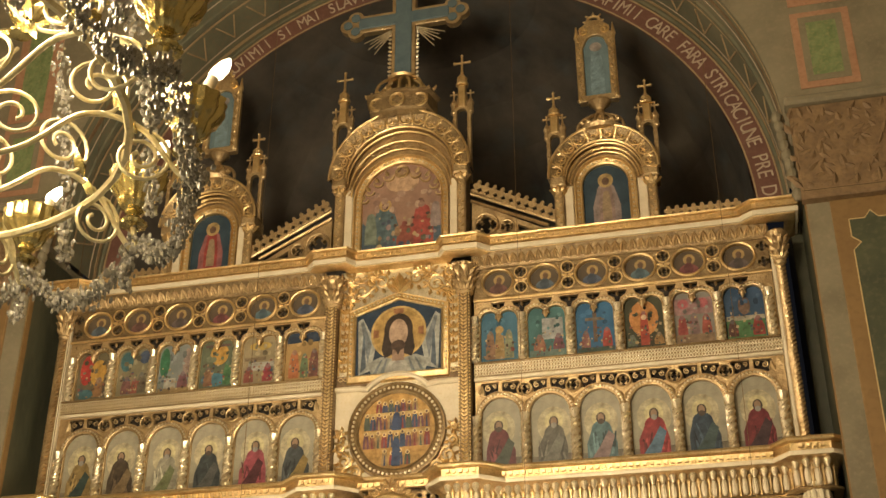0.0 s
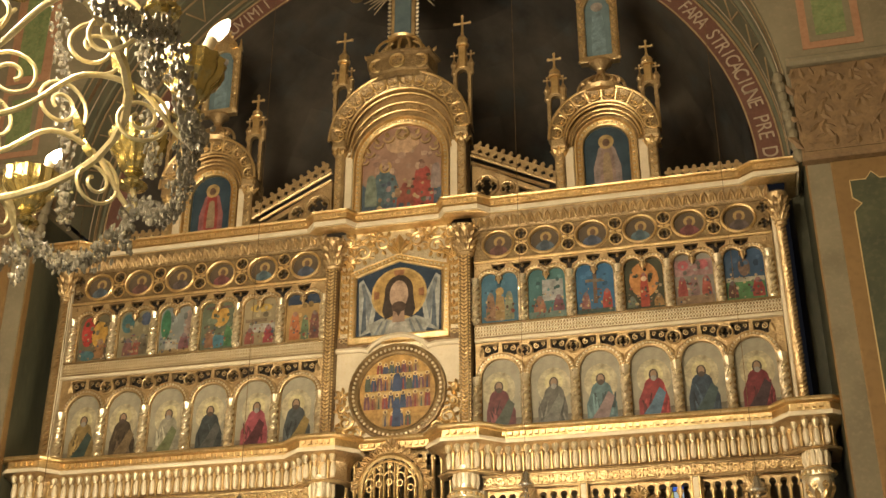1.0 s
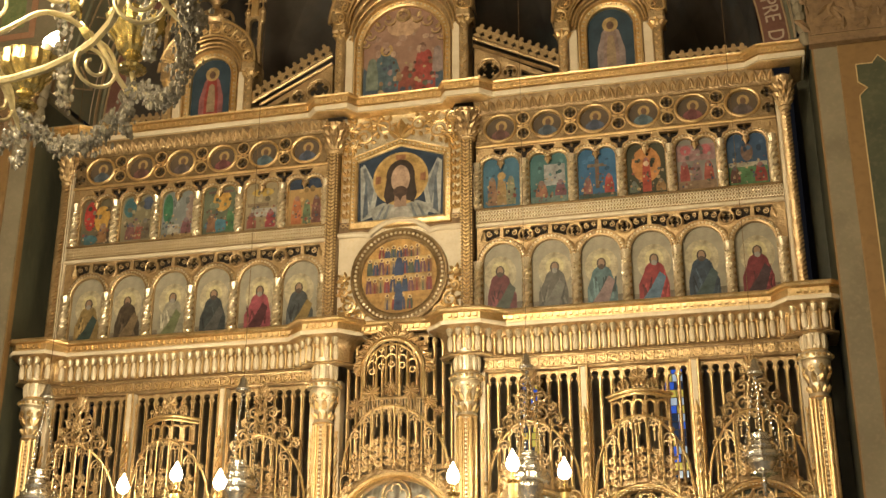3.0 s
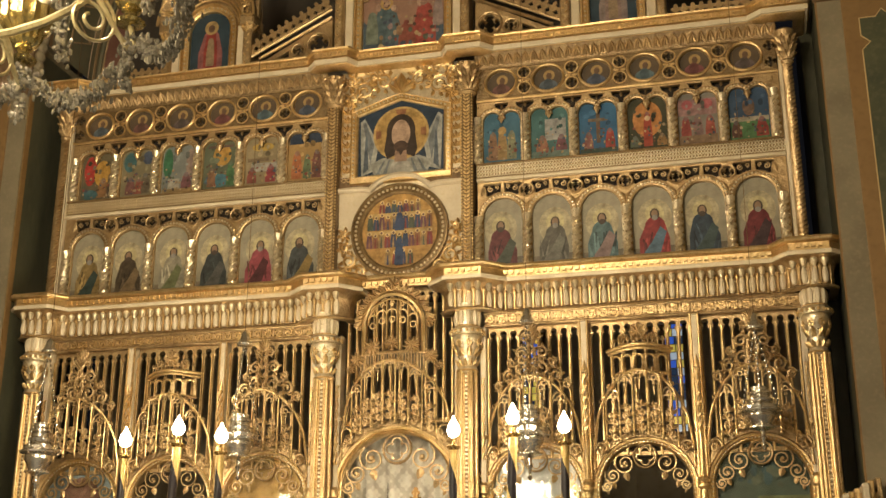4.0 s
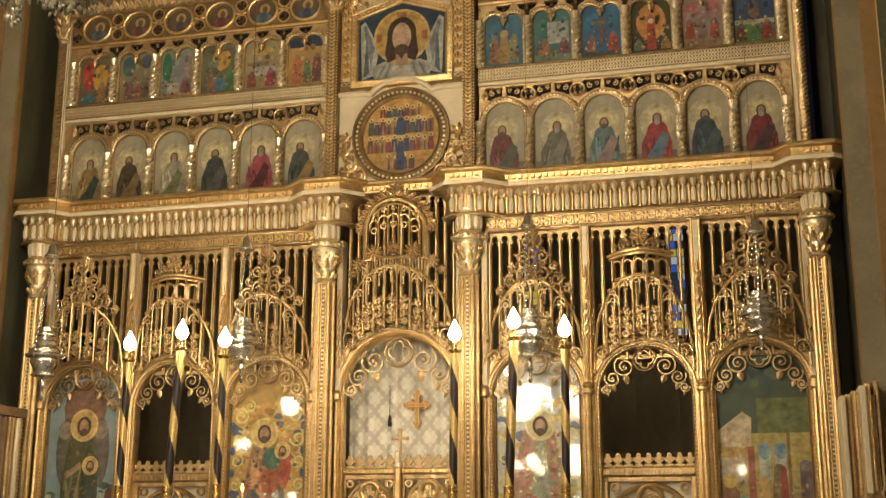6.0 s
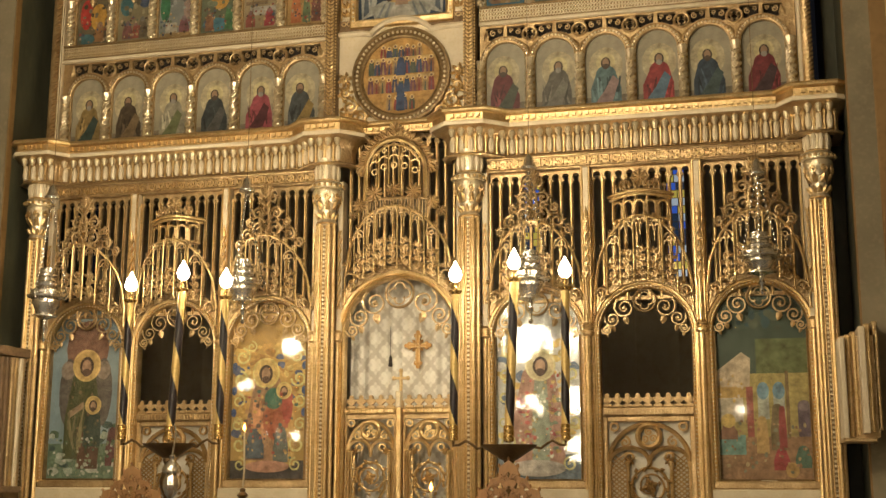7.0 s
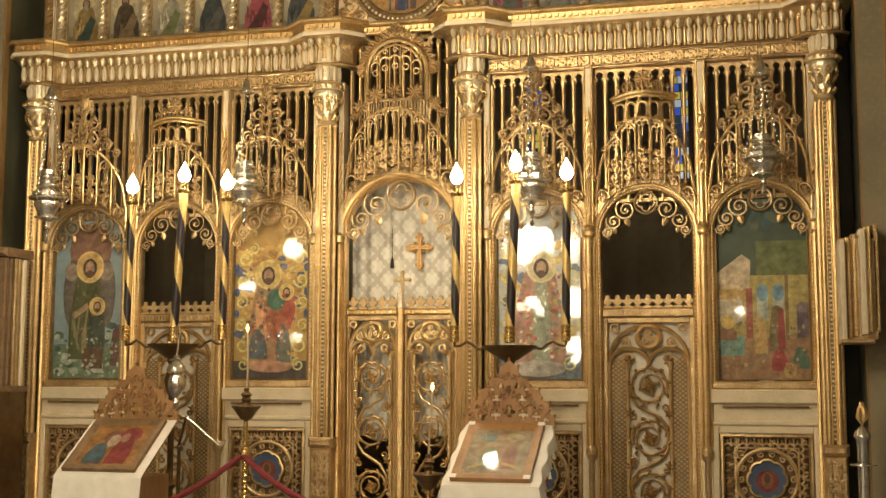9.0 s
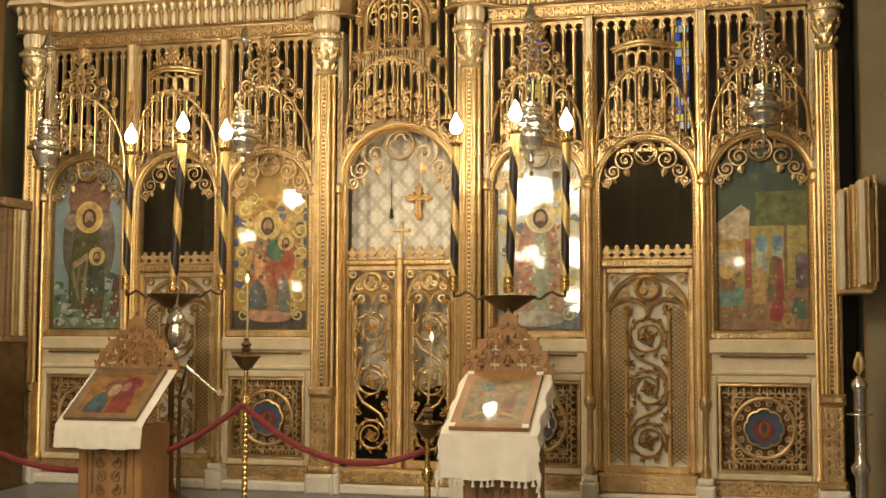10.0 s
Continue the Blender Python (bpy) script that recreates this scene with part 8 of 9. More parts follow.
def candle_stand(x, y, zd, spread, lean, label):
    st = thing("candle_stand", (x, y, 0), label, "candle stand", "pair of candle stands")
    part("pole", M().lathe(x, y, [(0.2, 0.0), (0.21, 0.04), (0.14, 0.07), (0.06, 0.12), (0.035, 0.2), (0.03, 0.6), (0.055, 0.64), (0.03, 0.68), (0.028, 1.2), (0.05, 1.24), (0.07, 1.3), (0.035, 1.36), (0.03, 1.46), (0.06, 1.52),
                                  (0.075, 1.6), (0.05, 1.68), (0.03, 1.73), (0.055, 1.78), (0.03, zd - 0.06), (0.04, zd - 0.03)], 14), BRONZE, st)
    part("dish", M().lathe(x, y, [(0.035, zd - 0.12), (0.08, zd - 0.1), (0.17, zd - 0.04), (0.235, zd), (0.245, zd + 0.02), (0.225, zd + 0.015), (0.1, zd - 0.02), (0.03, zd - 0.02)], 20), BRONZE, st, "dark bronze dish")
    for s in (-1, 1):
        g = M().tube([(x + s * 0.22, y, zd), (x + s * 0.28, y, zd - 0.01), (x + s * 0.33, y, zd + 0.03), (x + s * 0.38, y, zd + 0.055), (x + s * 0.44, y, zd + 0.02), (x + s * spread, y, zd + 0.015), (x + s * spread, y, zd + 0.06)], 0.013, 6)
        part("arm", g, BRONZE, st)
        candle(st, x + s * spread, y, zd + 0.11, zd + 1.34, 0.036, lean * 0.3)
    candle(st, x, y, zd + 0.1, zd + 1.43, 0.04, lean)


candle_stand(-1.845, -1.2, 1.915, 0.487, 0.07, "bronze stand with three tall ribbon-wound candles before the screen")
candle_stand(1.335, -1.2, 1.885, 0.49, 0.06, "bronze stand with three tall ribbon-wound candles and dark dish")


def fretwork(x0, x1, y, z0, zc, seed):
    """A carved crest board: peaked outline, scrolls and leaves, pierced."""
    cx, w = (x0 + x1) / 2, (x1 - x0) / 2
    H = zc - z0
    prof = [(-1, 0), (1, 0), (0.98, 0.16), (0.86, 0.24), (0.88, 0.36), (0.7, 0.42), (0.66, 0.56), (0.46, 0.6), (0.4, 0.72), (0.22, 0.76), (0.2, 0.9), (0.0, 1.0)]
    out = [(cx + u * w, z0 + v * H) for u, v in prof] + [(cx - u * w, z0 + v * H) for u, v in prof[-2:1:-1]]
    holes = []
    for u, v, r in ((0.0, 0.25, 0.06), (0.0, 0.55, 0.05), (0.0, 0.78, 0.03), (0.3, 0.2, 0.05), (0.58, 0.18, 0.045), (0.8, 0.14, 0.03), (0.28, 0.42, 0.045), (0.52, 0.36, 0.04), (0.18, 0.62, 0.03), (0.38, 0.58, 0.025), (0.7, 0.31, 0.025)):
        for s in ((-1, 1) if u else (1,)):
            holes.append(foils(cx + s * u * w, z0 + v * H, r * w * 2.4, 3 if r < 0.045 else 4, 3, 90))
    g = M().fill([out] + holes, y - 0.012, 0.024, 0, 0.003)
    for u, v, r in ((0.3, 0.3, 0.09), (0.6, 0.26, 0.08), (0.85, 0.2, 0.05), (0.15, 0.48, 0.08), (0.42, 0.48, 0.07), (0.12, 0.75, 0.06), (0.3, 0.64, 0.04)):
        for s in (-1, 1):
            g.tube(spiral(cx + s * u * w, z0 + v * H, r * w * 1.6, 1.4, 90, s, y - 0.016), 0.009, 4)
            for a in range(0, 360, 90):
                g.leaf(cx + s * u * w, z0 + v * H, a + 30, r * w * 1.5, r * w * 0.7, y - 0.014, 0.015)
    for u, v in prof[2:]:
        for s in (-1, 1):
            g.leaf(cx + s * u * w * 0.97, z0 + v * H * 0.98, 90 - s * 35 * u, 0.04, 0.03, y - 0.006, 0.012)
    return g


def lectern(x0, x1, yf, zf, yb, zb, zc, cloth_drop, tassels, ground, shapes, label, side=0.0):
    """A slanted wooden lectern with a carved crest, a cloth and a framed icon on its slope."""
    cx = (x0 + x1) / 2
    le = thing("lectern", (cx, (yf + yb) / 2, 0), label, "lectern", "pair of lecterns")
    bx0, bx1 = x0 + 0.12, x1 - 0.05
    part("body", M().box(bx0, bx1, yf + 0.1, yb, 0.08, zf - 0.02, b=0.015), OAK, le)
    part("foot", M().box(bx0 - 0.04, bx1 + 0.04, yf + 0.05, yb + 0.04, 0.0, 0.08, b=0.02), OAK, le)
    g = M().fill([[(bx0 + 0.06, 0.15), (bx1 - 0.06, 0.15), (bx1 - 0.06, zf - 0.12), (bx0 + 0.06, zf - 0.12)], [(bx0 + 0.1, 0.2), (bx1 - 0.1, 0.2), (bx1 - 0.1, zf - 0.17), (bx0 + 0.1, zf - 0.17)]], yf + 0.08, 0.025, 0, 0.004)
    part("panel_frame", g, OAK, le)
    g = M()
    c = (bx0 + bx1) / 2
    for s in (-1, 1):
        for k in range(4):
            g.tube(spiral(c + s * 0.07, 0.28 + 0.11 * k, 0.05, 1.4, 90, s if k % 2 else -s, yf + 0.095), 0.009, 4)
            g.leaf(c + s * 0.05, 0.27 + 0.11 * k, 90 - s * 40, 0.08, 0.035, yf + 0.1, 0.02)
        g.tube([(c + s * 0.15, yf + 0.097, 0.25), (c + s * 0.15, yf + 0.097, zf - 0.2)], 0.012, 5)
    part("panel_carving", g, BROWNP, le, "dark carved panel ornament")
    slope = lambda t: (yf + (yb - yf) * t, zf + (zb - zf) * t)
    g = M().add([(x, y + o[0], z + o[1]) for o in ((0, 0), (0, -0.04)) for x, t in ((x0, 0), (x1, 0), (x1, 1), (x0, 1)) for y, z in (slope(t),)],
                [(0, 1, 2, 3), (7, 6, 5, 4), (0, 4, 5, 1), (1, 5, 6, 2), (2, 6, 7, 3), (3, 7, 4, 0)])
    part("desk", g, OAK, le)
    part("crest", fretwork(x0 - 0.03, x1 + 0.03, yb - 0.005, zb - 0.03, zc, 1), OAK, le, "pierced carved wooden crest")
    # cloth over the desk, hanging at the front and the side
    g = M()
    nu, nv = 40, 26
    L = math.hypot(yb - yf, zb - zf)
    xa, xb = x0 - 0.02, x1 + 0.02
    rnd = random.Random(4)
    for j in range(nv + 1):
        v = -cloth_drop + (L * 0.97 + cloth_drop) * j / nv
        for i in range(nu + 1):
            u = i / nu
            x = xa - side + (xb - xa + 2 * side) * u
            wave = math.sin(u * 17 + 1) * 0.5 + math.sin(u * 41) * 0.2
            if v < 0:
                d = -v / cloth_drop
                sag = 0.05 * math.sin(u * 3.1) + 0.025 * wave
                y, z = yf - 0.02 - 0.03 * d * (1 + wave), zf + 0.012 + v * (1 + 0.25 * sag * 4)
                x += 0.02 * d * wave
            else:
                y, z = slope(v / L)
                z += 0.012
            over = max(xa - x, x - xb, 0)
            if over > 0:
                x = (xa if x < xa else xb) + (over * 0.25 + 0.012 * math.sin(j * 0.9)) * (-1 if x < xa else 1)
                z -= over * 0.95
            g.v.append((x, y, z))
    for j in range(nv):
        for i in range(nu):
            a = j * (nu + 1) + i
            g.f.append((a, a + 1, a + nu + 2, a + nu + 1))
            g.mi.append(0)
    g.add([(x, y + 0.004, z - 0.004) for x, y, z in g.v], [tuple(reversed(f)) for f in g.f])
    cl = tagged(part("lectern_cloth", g, LINEN), "white linen cloth draped over a lectern" + (" with small tassels" if tassels else ""), "cloth", "lectern cloths")
    if tassels:
        TS = mesh_of("cloth_tassel", M().lathe(0, 0, [(0.003, 0.0), (0.009, -0.008), (0.007, -0.016), (0.016, -0.045), (0.014, -0.05)], 8), LINEN)
        for k in range(17):
            vtx = g.v[round(k * nu / 16)]
            piece("cloth_tassel", TS, vtx, cl)
        for k in range(1, 9):
            for i in (0, nu):
                piece("cloth_tassel", TS, g.v[(k * 3) * (nu + 1) + i], cl)
    # framed icon lying on the slope
    def on(u, v, h):
        y, z = slope(v)
        n = Vector((0, -(zb - zf), yb - yf)).normalized()
        return (x0 + (x1 - x0) * u, y + n.y * h, z + n.z * h)

    g = M()
    ua, ub, va, vb = 0.05, 0.93, 0.03, 0.93
    fu, fv = 0.09, 0.1
    rings = [[(ua, va), (ub, va), (ub, vb), (ua, vb)], [(ua + fu * 0.4, va + fv * 0.4), (ub - fu * 0.4, va + fv * 0.4), (ub - fu * 0.4, vb - fv * 0.4), (ua + fu * 0.4, vb - fv * 0.4)],
             [(ua + fu, va + fv), (ub - fu, va + fv), (ub - fu, vb - fv), (ua + fu, vb - fv)]]
    vs = [on(u, v, 0.016) for u, v in rings[0]] + [on(u, v, 0.05) for u, v in rings[0]] + [on(u, v, 0.055) for u, v in rings[1]] + [on(u, v, 0.035) for u, v in rings[2]]
    fs = [(4 * k + j, 4 * k + (j + 1) % 4, 4 * k + 4 + (j + 1) % 4, 4 * k + 4 + j) for k in range(3) for j in range(4)] + [(3, 2, 1, 0)]
    ic = tagged(part("lectern_icon", g.add(vs, fs), BROWNP if not tassels else OAK), "framed icon of plain shapes lying on a draped lectern", "icon", "lectern icons")
    g, mats = M().add([on(u, v, 0.034) for u, v in rings[2]], [(0, 1, 2, 3)]), [paint(ground)]
    for k, (poly, c) in enumerate(shapes):
        mats.append(paint(c))
        g.add([on(ua + fu + (ub - ua - 2 * fu) * u, va + fv + (vb - va - 2 * fv) * v, 0.0355 + 0.001 * k) for u, v in poly], [tuple(range(len(poly)))], k + 1)
    part("picture", g, mats, ic)
    if tassels:
        p = part("glass_pane", M().add([on(u, v, 0.046) for u, v in rings[2]], [(0, 1, 2, 3)]), GLASS, ic, "glass pane")
        p.visible_shadow = False
        g = M()
        for u, v in ((ua, va), (ub, va), (ub, vb), (ua, vb)):
            du, dv = (0.07 if u == ua else -0.07), (0.05 if v == va else -0.05)
            g.add([on(u - du * 0.15, v - dv * 0.15, 0.058), on(u + du, v - dv * 0.15, 0.058), on(u + du, v + dv, 0.058), on(u - du * 0.15, v + dv, 0.058)], [(0, 1, 2, 3)])
        part("corner_guard", g, LINEN, ic, "white corner guards")


lectern(-2.2, -1.45, -2.5, 0.83, -1.9, 1.26, 1.73, 0.2, False, (0.36, 0.17, 0.035),
        [(ell(0.42, 0.68, 0.17, 0.2), (0.24, 0.1, 0.05)), (ell(0.68, 0.74, 0.19, 0.2), (0.3, 0.05, 0.05)), (drape(0.68, 0.02, 0.36, 0.7), (0.26, 0.035, 0.03)), (drape(0.28, 0.02, 0.34, 0.5), (0.07, 0.12, 0.15)), (ell(0.45, 0.58, 0.1, 0.16), (0.46, 0.34, 0.22)), (ell(0.62, 0.66, 0.08, 0.12), (0.4, 0.2, 0.12))],
        "carved oak lectern with a pierced crest and draped white cloth")
lectern(1.14, 1.82, -2.7, 0.835, -1.95, 1.257, 1.763, 0.32, True, (0.34, 0.27, 0.15),
        [(ell(0.5, 0.62, 0.34, 0.3), (0.4, 0.26, 0.12)), (drape(0.36, 0.1, 0.24, 0.5), (0.2, 0.24, 0.14)), (drape(0.7, 0.1, 0.24, 0.52), (0.32, 0.14, 0.08)), (ell(0.3, 0.8, 0.12, 0.1), (0.14, 0.22, 0.17)), (ell(0.72, 0.8, 0.14, 0.1), (0.46, 0.36, 0.16)), ([(0.1, 0.08), (0.4, 0.2), (0.38, 0.24), (0.08, 0.14)], (0.5, 0.36, 0.12)), ([(0.9, 0.08), (0.6, 0.2), (0.62, 0.24), (0.92, 0.14)], (0.5, 0.36, 0.12))],
        "carved oak lectern with a pierced crest and tasselled white cloth", 0.1)


def rope_post(x, y, zt, taper_h, label):
    st = thing("candle_post", (x, y, 0), label, "candle post", "brass candle posts")
    part("foot", M().lathe(x, y, [(0.15, 0), (0.155, 0.03), (0.09, 0.05), (0.03, 0.08)], 16), BRASS, st)
    g = M().lathe(x, y, [(0.02, 0.06), (0.02, zt - 0.14)], 10)
    twist(g, x, y, 0.1, zt - 0.5, 0.016, 9, strands=2)
    part("pole", g, BRASS, st)
    part("knob", M().lathe(x, y, [(0.02, zt - 0.5), (0.045, zt - 0.46), (0.05, zt - 0.43), (0.045, zt - 0.4), (0.02, zt - 0.36)], 12), BRASS, st)
    part("dish", M().lathe(x, y, [(0.02, zt - 0.15), (0.05, zt - 0.13), (0.1, zt - 0.06), (0.125, zt - 0.03), (0.12, zt - 0.02), (0.04, zt - 0.04), (0.03, zt), (0.045, zt + 0.03), (0.03, zt + 0.05), (0.05, zt + 0.07), (0.02, zt + 0.1), (0.025, zt + 0.12), (0.01, zt + 0.13)], 14), BRONZE, st)
    g = M().tube([(x, y, zt + 0.12), (x + 0.01, y, zt + 0.3), (x + 0.03 * (x > 0), y, zt + taper_h)], 0.008, 6)
    t = part("taper", g, PALEG, st, "thin wax taper")
    xf = x + 0.03 * (x > 0)
    part("flame", M().lathe(xf, y, [(0.003, zt + taper_h), (0.013, zt + taper_h + 0.015), (0.015, zt + taper_h + 0.03), (0.008, zt + taper_h + 0.05), (0.002, zt + taper_h + 0.07)], 8), FLAME, t, "small candle flame")
    point("taper_lamp", (xf, y - 0.03, zt + taper_h + 0.05), 4, 0.03, (1.0, 0.6, 0.25))


rope_post(-0.8, -1.9, 1.41, 0.6, "slender brass post with a thin lit taper")
rope_post(0.88, -2.2, 0.9, 0.62, "low brass post with a thin lit taper")


def rope(a, b, low, name_label):
    """A sagging velvet rope between two points."""
    P = []
    for i in range(25):
        t = i / 24
        P.append((a[0] + (b[0] - a[0]) * t, a[1] + (b[1] - a[1]) * t, a[2] + (b[2] - a[2]) * t - 4 * low * t * (1 - t)))
    tagged(part("rope", M().tube(P, 0.026, 8), ROPE), name_label, "rope", "barrier ropes")


rope((-0.8, -1.93, 0.97), (0.86, -2.2, 0.66), 0.26, "dark red velvet rope sagging between brass posts")
rope((-4.1, -1.9, 1.05), (-0.82, -1.93, 0.97), 0.64, "long dark red velvet rope hanging low")
# chrome arm beside the lectern and a thin dark stand
g = M().tube([(-1.3, -2.0, 1.29), (-1.0, -2.0, 1.06), (-0.97, -2.0, 1.06), (-0.94, -2.0, 1.1)], 0.011, 6)
arm = thing("reading_lamp", (-1.5, -1.75, 0), "thin metal stand with a chrome arm beside a lectern", "lamp")
part("arm", g, SILVER, arm, "chrome arm")
part("pole", M().lathe(-1.5, -1.72, [(0.12, 0), (0.12, 0.02), (0.02, 0.05), (0.016, 1.0), (0.024, 1.02), (0.012, 1.05)], 10), BRONZE, arm)
part("joint", M().tube([(-1.5, -1.72, 1.04), (-1.4, -1.85, 1.2), (-1.3, -2.0, 1.29)], 0.012, 6), BRONZE, arm)


def hanging_lamp(x, y, z0, z1, cap, label):
    """A chased silver oil lamp on chains."""
    H = z1 - z0
    la = thing("hanging_lamp", (x, y, z0), label, "hanging lamp", "silver hanging lamps")
    q = lambda r, t: (r, z0 + H * t)
    part("finial", M().lathe(x, y, [q(0.006, -0.18), q(0.026, -0.13), q(0.012, -0.09), q(0.016, 0.0), q(0.032, 0.05), q(0.02, 0.1), q(0.026, 0.17)], 12), SILVER, la)
    part("bowl", M().lathe(x, y, [q(0.026, 0.17), q(0.06, 0.2), q(0.12, 0.225), q(0.122, 0.25), q(0.085, 0.27), q(0.1, 0.34), q(0.135, 0.44), q(0.13, 0.5)], 24, lobes=12, amp=0.025), SILVER, la)
    part("rim", M().lathe(x, y, [q(0.13, 0.49), q(0.185, 0.53), q(0.19, 0.56), q(0.15, 0.59), q(0.155, 0.64), q(0.12, 0.67), q(0.11, 0.7)], 24, lobes=8, amp=0.03), SILVER, la, "chased silver rim")
    part("collar", M().lathe(x, y, [q(0.1, 0.69), q(0.115, 0.72), q(0.12, 0.76), q(0.09, 0.79), q(0.085, 0.84), q(0.11, 0.87), q(0.11, 0.9), q(0.075, 0.93), q(0.08, 1.0), q(0.06, 1.0)], 20), SILVER, la)
    g = M()
    for k in range(3):
        a = 2 * math.pi * k / 3 + 0.5
        ex, ey = x + 0.18 * math.cos(a), y + 0.18 * math.sin(a)
        g.tube([(ex, ey, z0 + H * 0.5), (ex + 0.03 * math.cos(a), ey + 0.03 * math.sin(a), z0 + H * 0.6), (ex, ey, z0 + H * 0.68), (ex - 0.02 * math.cos(a), ey - 0.02 * math.sin(a), z0 + H * 0.6)], 0.009, 5)
        n = int((cap - z0 - H * 0.66) / 0.05)
        for i in range(n):
            t = i / n
            g.ball((ex + (x - ex) * t, ey + (y - ey) * t, z0 + H * 0.68 + (cap - z0 - H * 0.68) * t), 0.011, 0, 5, 3, sz=1.9)
    part("chains", g, SILVER, la, "thin silver chains")
    part("cap", M().lathe(x, y, [(0.075, cap - 0.02), (0.08, cap), (0.05, cap + 0.04), (0.035, cap + 0.1), (0.012, cap + 0.13)], 12), SILVER, la)
    part("cord", M().tube([(x, y, cap + 0.12), (x, y, 14.0)], 0.0035, 4), BRONZE, la)


hanging_lamp(-3.6, -0.6, 3.1, 3.74, 4.5, "chased silver oil lamp hanging by chains before the screen")
hanging_lamp(-1.42, -0.6, 3.2, 3.74, 4.45, "small silver oil lamp hanging by chains")
hanging_lamp(1.43, -0.6, 3.12, 3.7, 4.5, "silver oil lamp with long chains before a large icon")
hanging_lamp(3.5, -0.6, 3.3, 3.77, 4.32, "wide chased silver oil lamp hanging by chains")

# silver floor candlestick with a gilded finial
cs = thing("floor_candlestick", (4.22, -1.0, 0), "tall silver floor candlestick with a gilded flame finial", "candlestick")
part("shaft", M().lathe(4.22, -1.0, [(0.14, 0), (0.14, 0.05), (0.06, 0.1), (0.045, 0.15), (0.045, 0.42), (0.075, 0.46), (0.08, 0.5), (0.05, 0.54), (0.045, 0.6), (0.048, 1.12), (0.07, 1.16), (0.06, 1.19), (0.02, 1.24)], 14), SILVER, cs)
g = M()
for a in (0, 60, 120, 180, 240, 300):
    g.leaf(0, 1.24, 90, 0.2, 0.1, 0, 0.03)
    c, s_ = math.cos(radians(a)), math.sin(radians(a))
    g.v[-8:] = [(4.22 + x * c - (y - 0.0) * s_, -1.0 + x * s_ + y * c, z) for x, y, z in g.v[-8:]]
part("finial", g, GOLD, cs, "gilded flame finial")
part("ring", M().tube([(4.22 + 0.1 * math.cos(a), -1.0 + 0.1 * math.sin(a), 0.93) for a in [2 * math.pi * k / 16 for k in range(16)]], 0.007, 5, closed=True), SILVER, cs)

# gilded icon case on the right pier: nested upright mouldings seen edge-on
ca = thing("icon_case", (4.25, -0.7, 1.94), "gilded icon case with stepped frame mounted on the pier", "icon case")
for k, (x, y, w) in enumerate(((4.1, -0.83, 0.03), (4.155, -0.74, 0.024), (4.205, -0.72, 0.024), (4.26, -0.84, 0.035), (4.31, -0.78, 0.03), (4.38, -0.7, 0.03))):
    part("upright", M().box(x, x + w * 1.5, y, -0.41, 1.95 + 0.015 * k, 2.8 + 0.028 * k, b=0.008), (CREAM, GOLD, GOLD, CREAM, GOLD, GOLDW)[k], ca)
part("case_back", M().box(4.12, 4.4, -0.7, -0.41, 1.96, 2.82), GOLDW, ca)
part("case_base", M().box(4.09, 4.36, -0.85, -0.41, 1.92, 1.955, b=0.01), GOLDW, ca)

# wooden icon case at the other pier
ca = thing("icon_stand", (-4.2, -0.75, 0), "brown wooden icon stand with a gilded frame and dark base", "icon stand")
part("base_cabinet", M().box(-4.7, -3.9, -0.85, -0.41, 0, 1.5, b=0.01), BRONZE, ca, "dark base cabinet")
part("case", M().box(-4.7, -3.95, -0.8, -0.41, 1.5, 2.84, b=0.01), BROWNP, ca)
for k, mt in enumerate((BROWNP, BROWNP, GOLDW, GOLD, CREAM, GOLDW)):
    y = -0.84 + 0.07 * k
    part("upright", M().box(-3.96, -3.9 + (0.012, 0.02, 0.034, 0.022, 0.03, 0.012)[k], y, y + 0.05, 1.54, 2.83, b=0.012), mt, ca)
part("case_cornice", M().box(-4.75, -3.86, -0.9, -0.41, 2.84, 2.93, b=0.03), BROWNP, ca)
part("case_shelf", M().box(-4.75, -3.87, -0.88, -0.41, 1.48, 1.54, b=0.015), BROWNP, ca)

# small censer on a hook beside the candle stand
ce = thing("censer", (-1.7, -1.42, 1.3), "small silver censer hanging by its hook from a candle stand", "censer")
part("hook", M().tube([(-1.7, -1.42, 1.98), (-1.72, -1.42, 2.05), (-1.69, -1.42, 2.1), (-1.67, -1.42, 2.03), (-1.7, -1.42, 1.8)], 0.008, 6), SILVER, ce)
part("cap", M().lathe(-1.7, -1.42, [(0.012, 1.84), (0.03, 1.82), (0.02, 1.79), (0.06, 1.75), (0.085, 1.7), (0.08, 1.67), (0.045, 1.65)], 16), SILVER, ce)
part("bowl", M().lathe(-1.7, -1.42, [(0.045, 1.65), (0.065, 1.6), (0.07, 1.54), (0.05, 1.48), (0.02, 1.44), (0.035, 1.4), (0.01, 1.34)], 16, lobes=8, amp=0.05), SILVER, ce)


# pendant lamps down the nave, behind the viewer, mirrored in the icon glass
def nave_lamp(x, z, r, y=-13.0):
    la = thing("nave_lamp", (x, y, z), "lit globe lamp hanging on a thin brass rod in the nave", "pendant lamp", "nave lamps")
    part("globe", M().lathe(x, y, [(r * math.sin(math.pi * k / 12) + 0.002, z - r * math.cos(math.pi * k / 12)) for k in range(13)], 16), GLOBE, la, "glowing white globe")
    part("rod", M().tube([(x, y, z + r), (x, y, 14.0)], 0.008, 5), BRASS, la)
    part("cap", M().lathe(x, y, [(r * 0.5, z + r * 0.86), (r * 0.35, z + r * 1.2), (0.01, z + r * 1.4)], 12), BRASS, la)


